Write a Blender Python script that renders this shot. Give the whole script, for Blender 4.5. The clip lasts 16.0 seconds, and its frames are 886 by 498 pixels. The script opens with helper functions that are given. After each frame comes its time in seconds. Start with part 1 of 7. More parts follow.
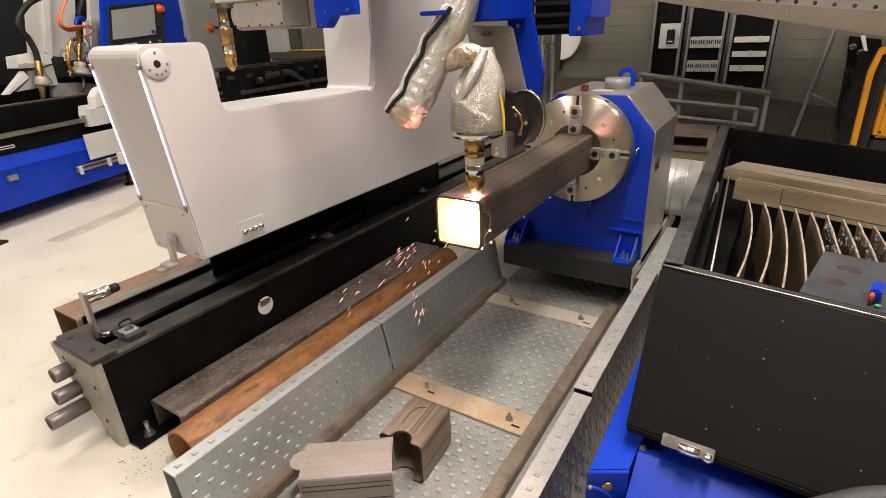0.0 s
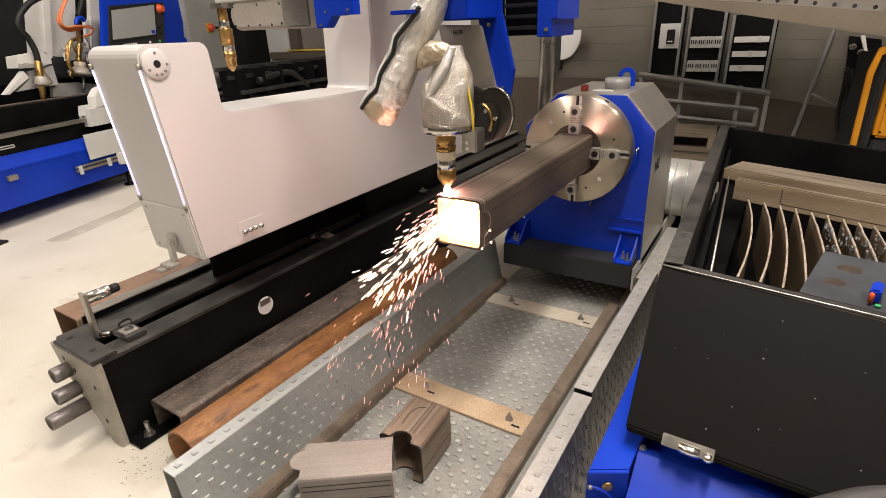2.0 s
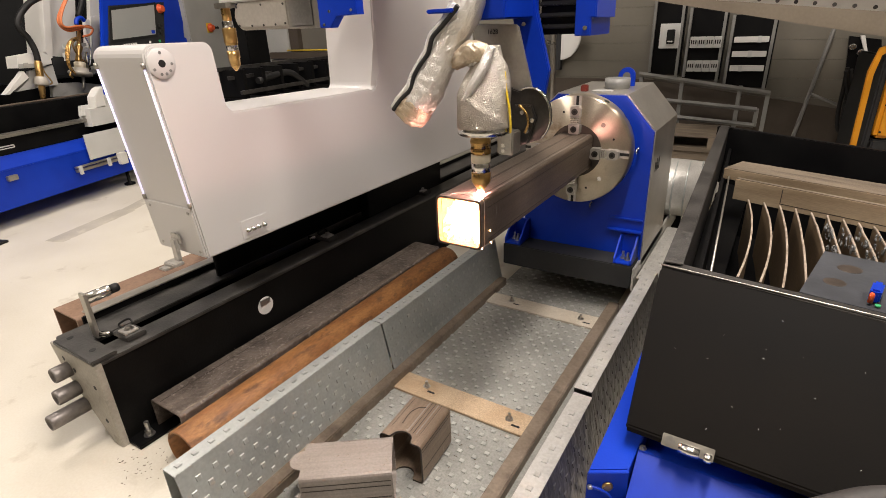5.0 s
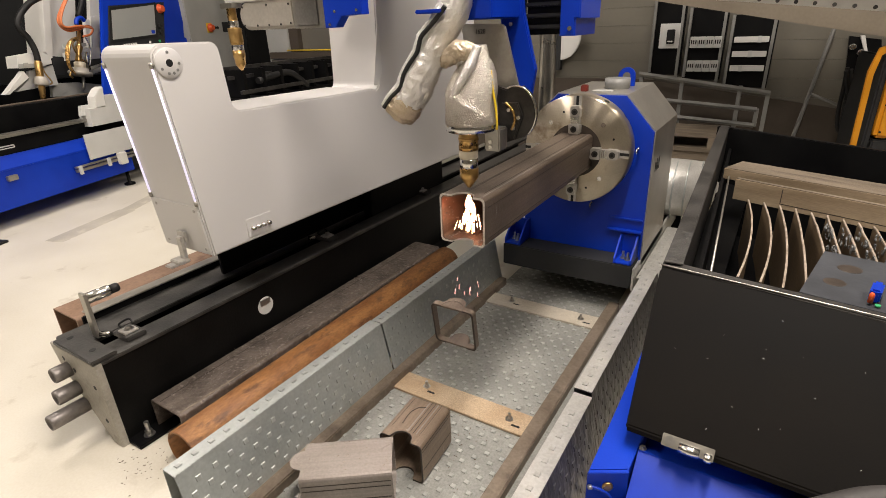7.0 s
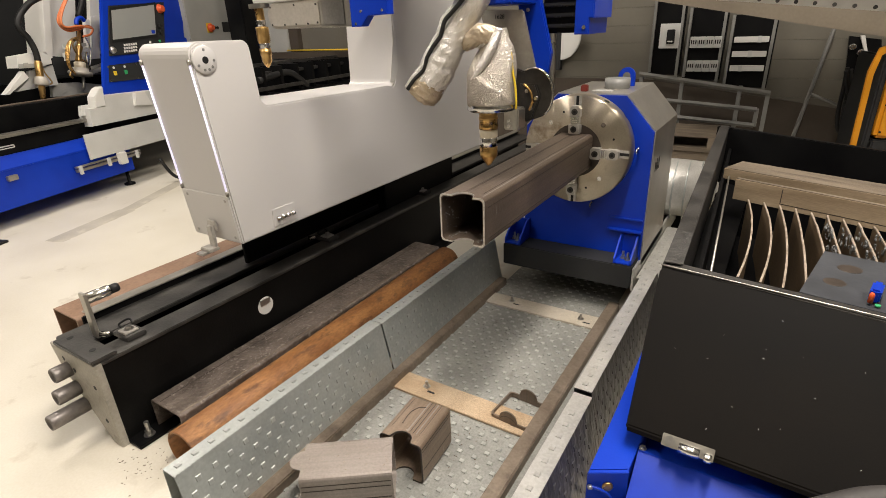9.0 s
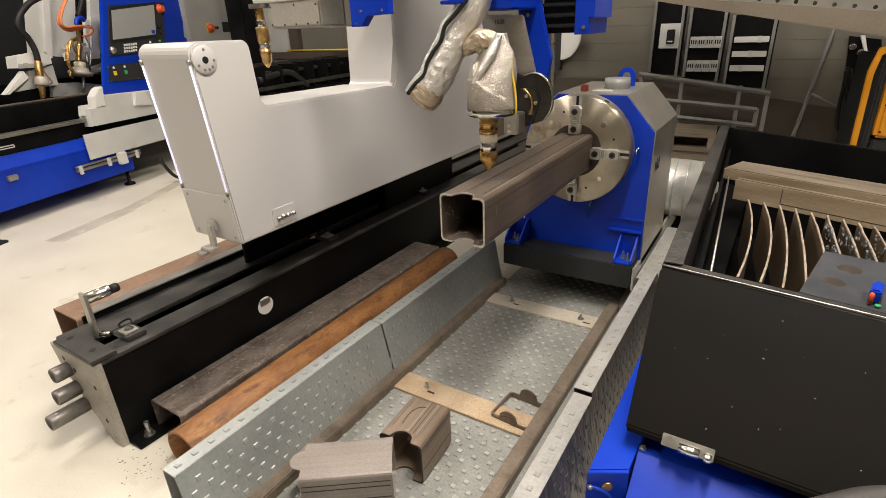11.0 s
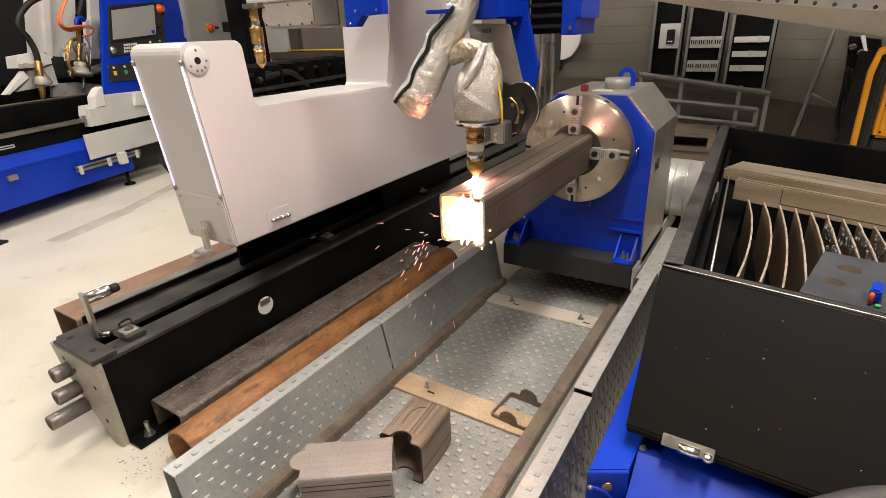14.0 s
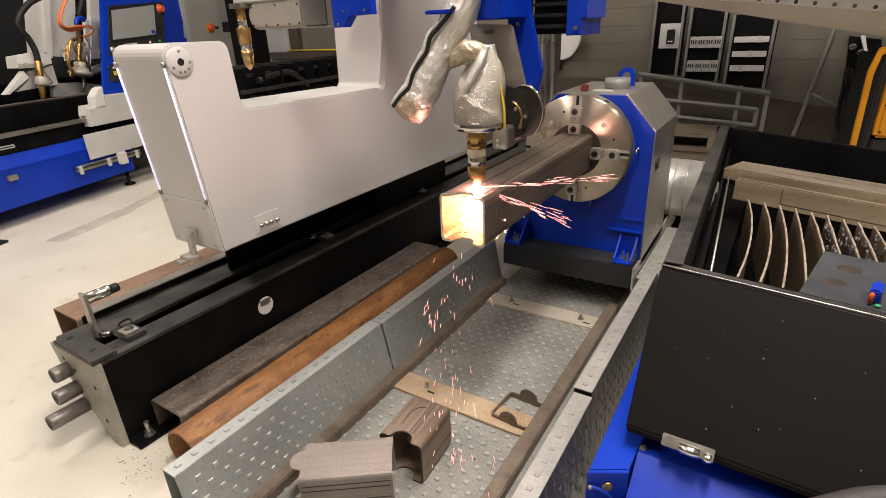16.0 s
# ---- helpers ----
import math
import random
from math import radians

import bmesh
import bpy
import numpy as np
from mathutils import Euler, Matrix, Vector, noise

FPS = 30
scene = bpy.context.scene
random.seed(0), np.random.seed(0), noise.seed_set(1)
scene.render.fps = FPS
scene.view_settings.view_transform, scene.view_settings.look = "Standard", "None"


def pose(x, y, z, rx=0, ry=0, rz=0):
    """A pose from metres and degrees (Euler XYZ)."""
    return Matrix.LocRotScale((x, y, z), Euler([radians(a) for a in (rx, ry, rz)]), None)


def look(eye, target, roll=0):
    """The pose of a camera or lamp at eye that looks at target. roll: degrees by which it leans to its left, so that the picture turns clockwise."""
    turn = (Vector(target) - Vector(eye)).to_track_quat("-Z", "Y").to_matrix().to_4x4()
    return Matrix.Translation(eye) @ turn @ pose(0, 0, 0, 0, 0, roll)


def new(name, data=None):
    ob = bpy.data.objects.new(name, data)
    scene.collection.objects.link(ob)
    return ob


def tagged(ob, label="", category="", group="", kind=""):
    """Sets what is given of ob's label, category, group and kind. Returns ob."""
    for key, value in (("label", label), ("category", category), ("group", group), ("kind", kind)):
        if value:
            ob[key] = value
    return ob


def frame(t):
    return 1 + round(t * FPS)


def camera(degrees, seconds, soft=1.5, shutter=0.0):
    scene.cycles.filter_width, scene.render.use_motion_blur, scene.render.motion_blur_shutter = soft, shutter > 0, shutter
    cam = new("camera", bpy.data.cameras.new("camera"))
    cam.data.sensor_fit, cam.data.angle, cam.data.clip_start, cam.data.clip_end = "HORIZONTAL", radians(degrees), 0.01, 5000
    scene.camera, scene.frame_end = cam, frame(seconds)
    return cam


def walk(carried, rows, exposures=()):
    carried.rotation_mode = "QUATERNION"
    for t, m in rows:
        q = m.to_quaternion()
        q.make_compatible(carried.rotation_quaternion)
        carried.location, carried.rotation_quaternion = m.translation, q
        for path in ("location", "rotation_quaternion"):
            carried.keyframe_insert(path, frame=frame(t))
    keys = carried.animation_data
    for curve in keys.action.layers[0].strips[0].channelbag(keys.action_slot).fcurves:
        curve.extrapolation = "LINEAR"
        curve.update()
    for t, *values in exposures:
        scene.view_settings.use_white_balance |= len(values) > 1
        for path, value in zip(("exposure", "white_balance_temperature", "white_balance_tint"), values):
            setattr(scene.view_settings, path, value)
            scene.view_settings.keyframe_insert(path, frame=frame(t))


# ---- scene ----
# ---- camera: stands still ----
cam = camera(80.65, 16.0, soft=0.4)
EYE = Vector((0.0, 0.0, 1.32))
YAW, PITCH = -0.57534, -0.40341
AIM = EYE + Vector((math.sin(YAW) * math.cos(PITCH), math.cos(YAW) * math.cos(PITCH), math.sin(PITCH)))
walk(cam, [(0.0, look(EYE, AIM, -2.489)), (16.0, look(EYE, AIM, -2.489))], [(0.0, -0.21, 6550, 14.5), (4.2, -0.22, 6550, 14), (6.8, -0.22, 6550, 13.5), (7.5, -0.21, 6550, 11), (9.0, -0.19, 6550, 11), (12.0, -0.22, 6550, 11), (12.6, -0.24, 6550, 12), (15.0, -0.22, 6550, 14), (16.0, -0.34, 6550, 14)])

# ---- light: a closed hall under rows of unseen ceiling lamps ----
world = bpy.data.worlds.new("world")
scene.world = world
world.use_nodes = True
world.node_tree.nodes["Background"].inputs[0].default_value = (0.9, 0.95, 1.0, 1)
world.node_tree.nodes["Background"].inputs[1].default_value = 0.02
# assumed lamps; those at x -4.6 and y 2.15 are added as fill
LAMPS = [(-0.12, 0.72, 132), (-3.3, -1.2, 92), (-3.2, 3.2, 78), (1.5, -0.5, 36), (1.6, 1.1, 38), (1.6, 2.7, 24), (-4.6, 1.4, 88), (0.12, 2.15, 54)]


def area_lamp(x, y, power):
    d = bpy.data.lights.new("ceiling_tube_light", "AREA")
    d.shape, d.size, d.size_y, d.energy = "RECTANGLE", 0.22, 1.2, power
    d.color = (1.0, 0.92, 0.82)
    ob = new("ceiling_tube_light", d)
    ob.matrix_world = pose(x, y, 3.82)


for lx, ly, lp in LAMPS:
    area_lamp(lx, ly, lp)


# ---- materials ----
def surf(name, a, b, scale=6.0, rough=0.5, metal=0.0, bump=0.05, fine=60.0, spread=0.12, stain=None, stain_scale=2.0, stain_cut=0.55,
         stretch=(1, 1, 1), coat=0.0, island=0.0):
    """A worn surface: two colours in soft patches, fine grain in the colour and the relief, and stains with their own edges."""
    m = bpy.data.materials.new(name)
    m.use_nodes = True
    nt = m.node_tree
    N, L = nt.nodes, nt.links
    bs = N["Principled BSDF"]
    co = N.new("ShaderNodeTexCoord")
    mp = N.new("ShaderNodeMapping")
    mp.inputs["Scale"].default_value = stretch
    L.new(co.outputs["Object"], mp.inputs[0])
    n1 = N.new("ShaderNodeTexNoise")
    n1.inputs["Scale"].default_value, n1.inputs["Detail"].default_value = scale, 5
    n2 = N.new("ShaderNodeTexNoise")
    n2.inputs["Scale"].default_value, n2.inputs["Detail"].default_value = fine, 3
    L.new(mp.outputs[0], n1.inputs[0])
    L.new(mp.outputs[0], n2.inputs[0])
    r1 = N.new("ShaderNodeValToRGB")
    r1.color_ramp.elements[0].position, r1.color_ramp.elements[1].position = 0.32, 0.68
    r1.color_ramp.elements[0].color, r1.color_ramp.elements[1].color = (*a, 1), (*b, 1)
    L.new(n1.outputs[0], r1.inputs[0])
    mx = N.new("ShaderNodeMix")
    mx.data_type, mx.blend_type = "RGBA", "OVERLAY"
    mx.inputs["Factor"].default_value = spread
    L.new(r1.outputs[0], mx.inputs[6])
    L.new(n2.outputs[0], mx.inputs[7])
    out = mx.outputs[2]
    if stain:
        n3 = N.new("ShaderNodeTexNoise")
        n3.inputs["Scale"].default_value, n3.inputs["Detail"].default_value, n3.inputs["Roughness"].default_value = stain_scale, 8, 0.65
        L.new(mp.outputs[0], n3.inputs[0])
        r3 = N.new("ShaderNodeValToRGB")
        r3.color_ramp.elements[0].position, r3.color_ramp.elements[1].position = stain_cut, min(1, stain_cut + 0.14)
        L.new(n3.outputs[0], r3.inputs[0])
        m3 = N.new("ShaderNodeMix")
        m3.data_type = "RGBA"
        L.new(r3.outputs[0], m3.inputs["Factor"])
        L.new(out, m3.inputs[6])
        m3.inputs[7].default_value = (*stain, 1)
        out = m3.outputs[2]
    L.new(out, bs.inputs["Base Color"])
    rr = N.new("ShaderNodeMapRange")
    rr.inputs["To Min"].default_value, rr.inputs["To Max"].default_value = max(0.03, rough - 0.1), min(1, rough + 0.12)
    L.new(n1.outputs[0], rr.inputs[0])
    L.new(rr.outputs[0], bs.inputs["Roughness"])
    bs.inputs["Metallic"].default_value = metal
    if coat:
        bs.inputs["Coat Weight"].default_value, bs.inputs["Coat Roughness"].default_value = coat, 0.15
    if bump:
        bp = N.new("ShaderNodeBump")
        bp.inputs["Strength"].default_value, bp.inputs["Distance"].default_value = bump, 0.01
        L.new(n2.outputs[0], bp.inputs["Height"])
        L.new(bp.outputs[0], bs.inputs["Normal"])
    return m


def rolled(name, a, b, rough=0.42, metal=0.4, speck=(0.03, 0.026, 0.022), streak=0.22, cut=0.66):
    """Hot-rolled steel: broad soft patches, faint drawing lines along y, dark specks of scale and a few pale scratches."""
    m = surf(name, a, b, 3.2, rough, metal, 0.12, 150, 0.22, speck, 42.0, cut)
    N, L = m.node_tree.nodes, m.node_tree.links
    bs = N["Principled BSDF"]
    co = N.new("ShaderNodeTexCoord")
    mp = N.new("ShaderNodeMapping")
    mp.inputs["Scale"].default_value = (130, 1.1, 130)
    L.new(co.outputs["Object"], mp.inputs[0])
    n = N.new("ShaderNodeTexNoise")
    n.inputs["Scale"].default_value, n.inputs["Detail"].default_value = 1.0, 2
    L.new(mp.outputs[0], n.inputs[0])
    old = bs.inputs["Base Color"].links[0].from_socket
    mx = N.new("ShaderNodeMix")
    mx.data_type, mx.blend_type = "RGBA", "OVERLAY"
    mx.inputs["Factor"].default_value = streak
    L.new(old, mx.inputs[6])
    L.new(n.outputs[0], mx.inputs[7])
    mp2 = N.new("ShaderNodeMapping")
    mp2.inputs["Scale"].default_value, mp2.inputs["Rotation"].default_value = (9, 150, 150), (0.3, 0.2, 0.5)
    L.new(co.outputs["Object"], mp2.inputs[0])
    n2 = N.new("ShaderNodeTexNoise")
    n2.inputs["Scale"].default_value, n2.inputs["Detail"].default_value = 1.0, 3
    L.new(mp2.outputs[0], n2.inputs[0])
    r = N.new("ShaderNodeValToRGB")
    r.color_ramp.elements[0].position, r.color_ramp.elements[1].position = 0.72, 0.78
    L.new(n2.outputs[0], r.inputs[0])
    m2 = N.new("ShaderNodeMix")
    m2.data_type = "RGBA"
    L.new(r.outputs[0], m2.inputs["Factor"])
    L.new(mx.outputs[2], m2.inputs[6])
    m2.inputs[7].default_value = (0.42, 0.38, 0.34, 1)
    L.new(m2.outputs[2], bs.inputs["Base Color"])
    return m


def glow(name, colour, strength):
    m = bpy.data.materials.new(name)
    m.use_nodes = True
    bs = m.node_tree.nodes["Principled BSDF"]
    bs.inputs["Base Color"].default_value = (*colour, 1)
    bs.inputs["Emission Color"].default_value, bs.inputs["Emission Strength"].default_value = (*colour, 1), strength
    return m


FLOOR = surf("floor_paint", (0.60, 0.56, 0.47), (0.70, 0.665, 0.58), 1.6, 0.36, 0, 0.05, 110, 0.12, (0.45, 0.40, 0.32), 3.4, 0.61)
FLOORGREY = surf("darker_floor_paint", (0.40, 0.37, 0.31), (0.52, 0.485, 0.41), 4.0, 0.45, 0, 0.05, 90, 0.15, (0.60, 0.56, 0.47), 7.0, 0.56)
WALL = surf("wall_panel_paint", (0.125, 0.116, 0.092), (0.165, 0.153, 0.125), 0.8, 0.42, 0, 0.03, 40, 0.06)
WALLDARK = surf("lower_wall_brown", (0.055, 0.044, 0.034), (0.08, 0.065, 0.05), 0.9, 0.6, 0, 0.04, 40, 0.1)
GREYDARK = surf("dark_grey_wall", (0.020, 0.021, 0.022), (0.030, 0.031, 0.032), 0.7, 0.6, 0, 0.03, 40, 0.1)
CEIL = surf("ceiling_paint", (0.55, 0.54, 0.52), (0.6, 0.59, 0.57), 0.8, 0.7, 0, 0.02, 40, 0.05)
WHITE = surf("gantry_lacquer", (0.60, 0.585, 0.57), (0.64, 0.625, 0.61), 0.7, 0.34, 0, 0.018, 260, 0.03, coat=0.15)
WHITEB = surf("white_lacquer", (0.66, 0.65, 0.62), (0.72, 0.71, 0.68), 2.0, 0.4, 0, 0.02, 150, 0.05)
BLACK = surf("black_paint", (0.0035, 0.0035, 0.004), (0.007, 0.007, 0.007), 5.0, 0.45, 0, 0.05, 140, 0.2)
RAILBLACK = surf("rail_black_paint", (0.0035, 0.0035, 0.0035), (0.007, 0.0068, 0.0065), 6.0, 0.40, 0, 0.1, 110, 0.3)
BLACKTOP = surf("worn_black_steel", (0.026, 0.025, 0.024), (0.075, 0.071, 0.066), 9.0, 0.42, 0.35, 0.1, 120, 0.35, (0.10, 0.094, 0.085), 7.0, 0.60)
LIDBLACK = surf("black_lid_paint", (0.0010, 0.0008, 0.0007), (0.0055, 0.0042, 0.0031), 2.6, 0.60, 0, 0.03, 300, 0.1)
LIDBLACK.node_tree.nodes["Principled BSDF"].inputs["Specular IOR Level"].default_value = 0.11
BLUE = surf("blue_paint", (0.0025, 0.031, 0.39), (0.0035, 0.043, 0.48), 3.0, 0.36, 0, 0.02, 180, 0.06)
STEEL = surf("raw_steel", (0.34, 0.33, 0.31), (0.48, 0.465, 0.44), 8.0, 0.3, 0.9, 0.03, 120, 0.2)
CHROME = surf("bright_metal", (0.62, 0.61, 0.58), (0.74, 0.73, 0.70), 5.0, 0.2, 1.0, 0.02, 140, 0.1)
CHUCKFACE = surf("ground_chuck_face", (0.46, 0.40, 0.30), (0.64, 0.575, 0.465), 5.0, 0.30, 0.90, 0.02, 160, 0.2, (0.20, 0.12, 0.065), 4.6, 0.57)
tg = CHUCKFACE.node_tree.nodes.new("ShaderNodeTangent")
tg.direction_type, tg.axis = "RADIAL", "Y"
CHUCKFACE.node_tree.links.new(tg.outputs[0], CHUCKFACE.node_tree.nodes["Principled BSDF"].inputs["Tangent"])
CHUCKFACE.node_tree.nodes["Principled BSDF"].inputs["Anisotropic"].default_value = 0.85
CHUCKFACE.node_tree.nodes["Principled BSDF"].inputs["Anisotropic Rotation"].default_value = 0.25
DARKSTEEL = surf("oiled_dark_steel", (0.045, 0.042, 0.040), (0.10, 0.095, 0.088), 10.0, 0.38, 0.8, 0.05, 90, 0.3)
MILL = rolled("mill_scale_steel", (0.115, 0.088, 0.068), (0.205, 0.158, 0.122), 0.40, 0.45, (0.055, 0.044, 0.036), 0.30, 0.64)
MILLTOP = surf("scaled_flat_steel", (0.085, 0.068, 0.056), (0.20, 0.165, 0.14), 9.0, 0.48, 0.3, 0.7, 70, 0.5, (0.40, 0.35, 0.31), 34.0, 0.585)
STUB = surf("dull_pipe_steel", (0.16, 0.145, 0.135), (0.28, 0.255, 0.24), 9.0, 0.42, 0.5, 0.06, 70, 0.3, (0.09, 0.075, 0.065), 8.0, 0.6)
ZINC = surf("brushed_side_sheet", (0.46, 0.445, 0.41), (0.58, 0.56, 0.52), 6.0, 0.34, 0.82, 0.02, 140, 0.15)
SWITCHRED = surf("dark_red_plastic", (0.16, 0.02, 0.012), (0.2, 0.03, 0.02), 6.0, 0.4, 0, 0, 60, 0.05)
BEIGE = surf("beige_cast_metal", (0.42, 0.39, 0.34), (0.52, 0.485, 0.43), 5.0, 0.4, 0.2, 0.04, 90, 0.15)
JAW = surf("worn_jaw_steel", (0.40, 0.38, 0.35), (0.56, 0.54, 0.50), 14.0, 0.35, 0.5, 0.04, 90, 0.25)
RUST = surf("rusty_pipe", (0.22, 0.092, 0.032), (0.36, 0.17, 0.06), 9.0, 0.55, 0.1, 0.3, 60, 0.5, (0.13, 0.058, 0.026), 13.0, 0.53, stretch=(2, 0.8, 2))
BROWN = surf("brown_rusty_tube", (0.20, 0.115, 0.07), (0.31, 0.20, 0.135), 6.0, 0.6, 0.15, 0.1, 70, 0.3, (0.14, 0.075, 0.045), 5.0, 0.56)
BAR = surf("brown_angle_bar", (0.15, 0.115, 0.085), (0.24, 0.195, 0.15), 10.0, 0.55, 0.3, 0.12, 80, 0.3, (0.09, 0.07, 0.055), 8.0, 0.58)
GALV = surf("galvanised_sheet", (0.37, 0.395, 0.385), (0.45, 0.475, 0.46), 7.0, 0.40, 0.45, 0.05, 90, 0.18, (0.29, 0.30, 0.285), 16.0, 0.66)
# crinkled sheet and its pips, with shade and brown reflections in the colour
GALVSHADED = surf("shaded_crinkled_sheet", (0.15, 0.145, 0.14), (0.25, 0.24, 0.23), 9.0, 0.34, 0.75, 0.7, 34, 0.3, (0.12, 0.075, 0.055), 7.0, 0.60, stretch=(1, 1, 0.35))
PIPSHADED = surf("shaded_tread_steel", (0.17, 0.165, 0.16), (0.24, 0.23, 0.22), 12.0, 0.4, 0.6, 0.05, 120, 0.2)
# pips lighter than their sheets: light on the relief put into the colour
TRAYPIP = surf("dusty_tread_steel", (0.33, 0.335, 0.32), (0.48, 0.485, 0.46), 14.0, 0.40, 0.22, 0.06, 120, 0.3)
PIP = surf("lightened_tread_steel", (0.40, 0.42, 0.41), (0.50, 0.52, 0.50), 12.0, 0.36, 0.5, 0.04, 120, 0.2)
TRAY = surf("dusty_tray_sheet", (0.235, 0.24, 0.222), (0.34, 0.342, 0.318), 5.0, 0.50, 0.12, 0.22, 150, 0.4, (0.11, 0.104, 0.09), 9.0, 0.63)
BEAM = surf("beige_beam_paint", (0.145, 0.12, 0.088), (0.20, 0.168, 0.124), 2.0, 0.55, 0, 0.04, 60, 0.15)
# stained end plate; its shade is darkened into the beige-grey base
ENDPLATE = surf("shaded_end_plate_paint", (0.30, 0.28, 0.235), (0.40, 0.375, 0.32), 6.0, 0.5, 0.1, 0.06, 90, 0.25, (0.12, 0.10, 0.085), 7.0, 0.62)
PALEMILL = rolled("pale_mill_steel", (0.22, 0.188, 0.165), (0.33, 0.29, 0.262), 0.42, 0.3, (0.10, 0.075, 0.06), 0.18, 0.69)
BROWNMILL = rolled("brown_mill_steel", (0.17, 0.122, 0.085), (0.27, 0.205, 0.15), 0.42, 0.35, (0.08, 0.055, 0.04), 0.30, 0.66)
DIELINE = surf("dark_drawing_line", (0.045, 0.035, 0.028), (0.075, 0.058, 0.046), 20.0, 0.5, 0.3, 0.05, 90, 0.2)
CUTEDGE = surf("fresh_cut_edge", (0.46, 0.43, 0.40), (0.66, 0.63, 0.60), 60.0, 0.32, 0.75, 0.2, 200, 0.4)
STRIP = surf("sandy_strip", (0.40, 0.28, 0.17), (0.54, 0.42, 0.29), 7.0, 0.62, 0, 0.15, 220, 0.6, (0.27, 0.16, 0.085), 60.0, 0.62)
STRIPPALE = surf("bleached_strip", (0.44, 0.39, 0.31), (0.56, 0.51, 0.43), 7.0, 0.6, 0, 0.15, 220, 0.5, (0.22, 0.17, 0.12), 18.0, 0.64)
WOOD = surf("weathered_board", (0.095, 0.075, 0.054), (0.20, 0.16, 0.115), 4.0, 0.65, 0, 0.15, 60, 0.35, (0.07, 0.055, 0.042), 3.2, 0.55, stretch=(0.7, 5, 5))
WOODPALE = surf("pale_sawn_board", (0.23, 0.17, 0.105), (0.38, 0.295, 0.195), 3.0, 0.6, 0, 0.12, 60, 0.3, (0.38, 0.20, 0.08), 1.3, 0.58, stretch=(0.7, 6, 6))
SLAT = surf("rusty_slat", (0.12, 0.082, 0.046), (0.23, 0.165, 0.095), 5.0, 0.6, 0.2, 0.14, 60, 0.3, (0.07, 0.052, 0.036), 5.0, 0.60)
SLATEDGE = surf("burnt_slat_edge", (0.30, 0.24, 0.18), (0.50, 0.42, 0.34), 24.0, 0.5, 0.3, 0.3, 90, 0.4)
SLAG = surf("grey_slag", (0.12, 0.125, 0.125), (0.32, 0.33, 0.33), 60.0, 0.5, 0.3, 0.8, 120, 0.5)
FOIL = surf("crumpled_silver_cloth", (0.66, 0.63, 0.58), (0.90, 0.88, 0.85), 10.0, 0.32, 0.70, 0.5, 260, 0.2)
# silver cloth with the head's tan shading put into the colour
FOILSHADED = surf("shaded_silver_cloth", (0.36, 0.32, 0.265), (0.66, 0.62, 0.56), 7.0, 0.32, 0.75, 0.65, 280, 0.25)
# pale metal; lamp glare on folds, strip and duct is lifted into the base
LITMETAL = surf("lit_tread_metal", (0.46, 0.452, 0.425), (0.60, 0.59, 0.555), 9.0, 0.34, 0.35, 0.08, 120, 0.25, (0.34, 0.325, 0.295), 14.0, 0.66)
SPECKLE = surf("speckled_grey_plate", (0.045, 0.044, 0.041), (0.085, 0.082, 0.077), 30.0, 0.45, 0.3, 0.4, 160, 0.5, (0.26, 0.25, 0.235), 110.0, 0.62)
# tan copy of the cloth; its colour holds the shadows of the knot
FOILTAN = surf("tan_shaded_cloth", (0.46, 0.36, 0.24), (0.72, 0.62, 0.49), 16.0, 0.36, 0.65, 0.35, 220, 0.2)
BRASS = surf("brass", (0.42, 0.25, 0.085), (0.60, 0.39, 0.15), 12.0, 0.28, 0.9, 0.02, 100, 0.15)
CREAM = surf("cream_ceramic", (0.62, 0.55, 0.42), (0.68, 0.61, 0.48), 12.0, 0.4, 0, 0.02, 100, 0.1)
PLATEGREY = surf("brushed_zinc_plate", (0.36, 0.34, 0.30), (0.46, 0.44, 0.39), 8.0, 0.36, 0.8, 0.03, 90, 0.15)
ORANGE = surf("orange_paint", (0.62, 0.25, 0.008), (0.70, 0.30, 0.012), 3.0, 0.4, 0, 0.02, 90, 0.08)
RED = surf("red_plastic", (0.64, 0.085, 0.02), (0.72, 0.11, 0.03), 6.0, 0.35, 0, 0, 60, 0.05)
YELLOW = surf("yellow_plastic", (0.72, 0.50, 0.02), (0.78, 0.55, 0.04), 6.0, 0.4, 0, 0, 60, 0.05)
GREEN = surf("green_plastic", (0.03, 0.32, 0.12), (0.05, 0.38, 0.15), 6.0, 0.35, 0, 0, 60, 0.05)
ORANGEHOSE = surf("orange_hose_rubber", (0.62, 0.16, 0.05), (0.70, 0.22, 0.08), 8.0, 0.4, 0, 0, 60, 0.1)
RUBBER = surf("black_rubber", (0.012, 0.012, 0.012), (0.02, 0.02, 0.02), 9.0, 0.5, 0, 0.03, 90, 0.1)
HOSE = surf("dusty_grey_rubber", (0.045, 0.042, 0.040), (0.065, 0.060, 0.057), 9.0, 0.55, 0, 0.05, 90, 0.15)
SCREEN = surf("screen_glass", (0.30, 0.31, 0.30), (0.34, 0.35, 0.34), 1.0, 0.15, 0, 0, 60, 0.02, coat=0.6)
PANELGREY = surf("cabinet_grey", (0.36, 0.36, 0.34), (0.41, 0.41, 0.39), 3.0, 0.45, 0, 0.02, 90, 0.06)
FRAMEGREY = surf("dull_frame_grey", (0.19, 0.19, 0.18), (0.25, 0.25, 0.235), 5.0, 0.5, 0.2, 0.05, 90, 0.15)
LIGHTGREY = surf("light_grey_plastic", (0.55, 0.55, 0.53), (0.62, 0.62, 0.60), 4.0, 0.4, 0, 0.02, 90, 0.05)
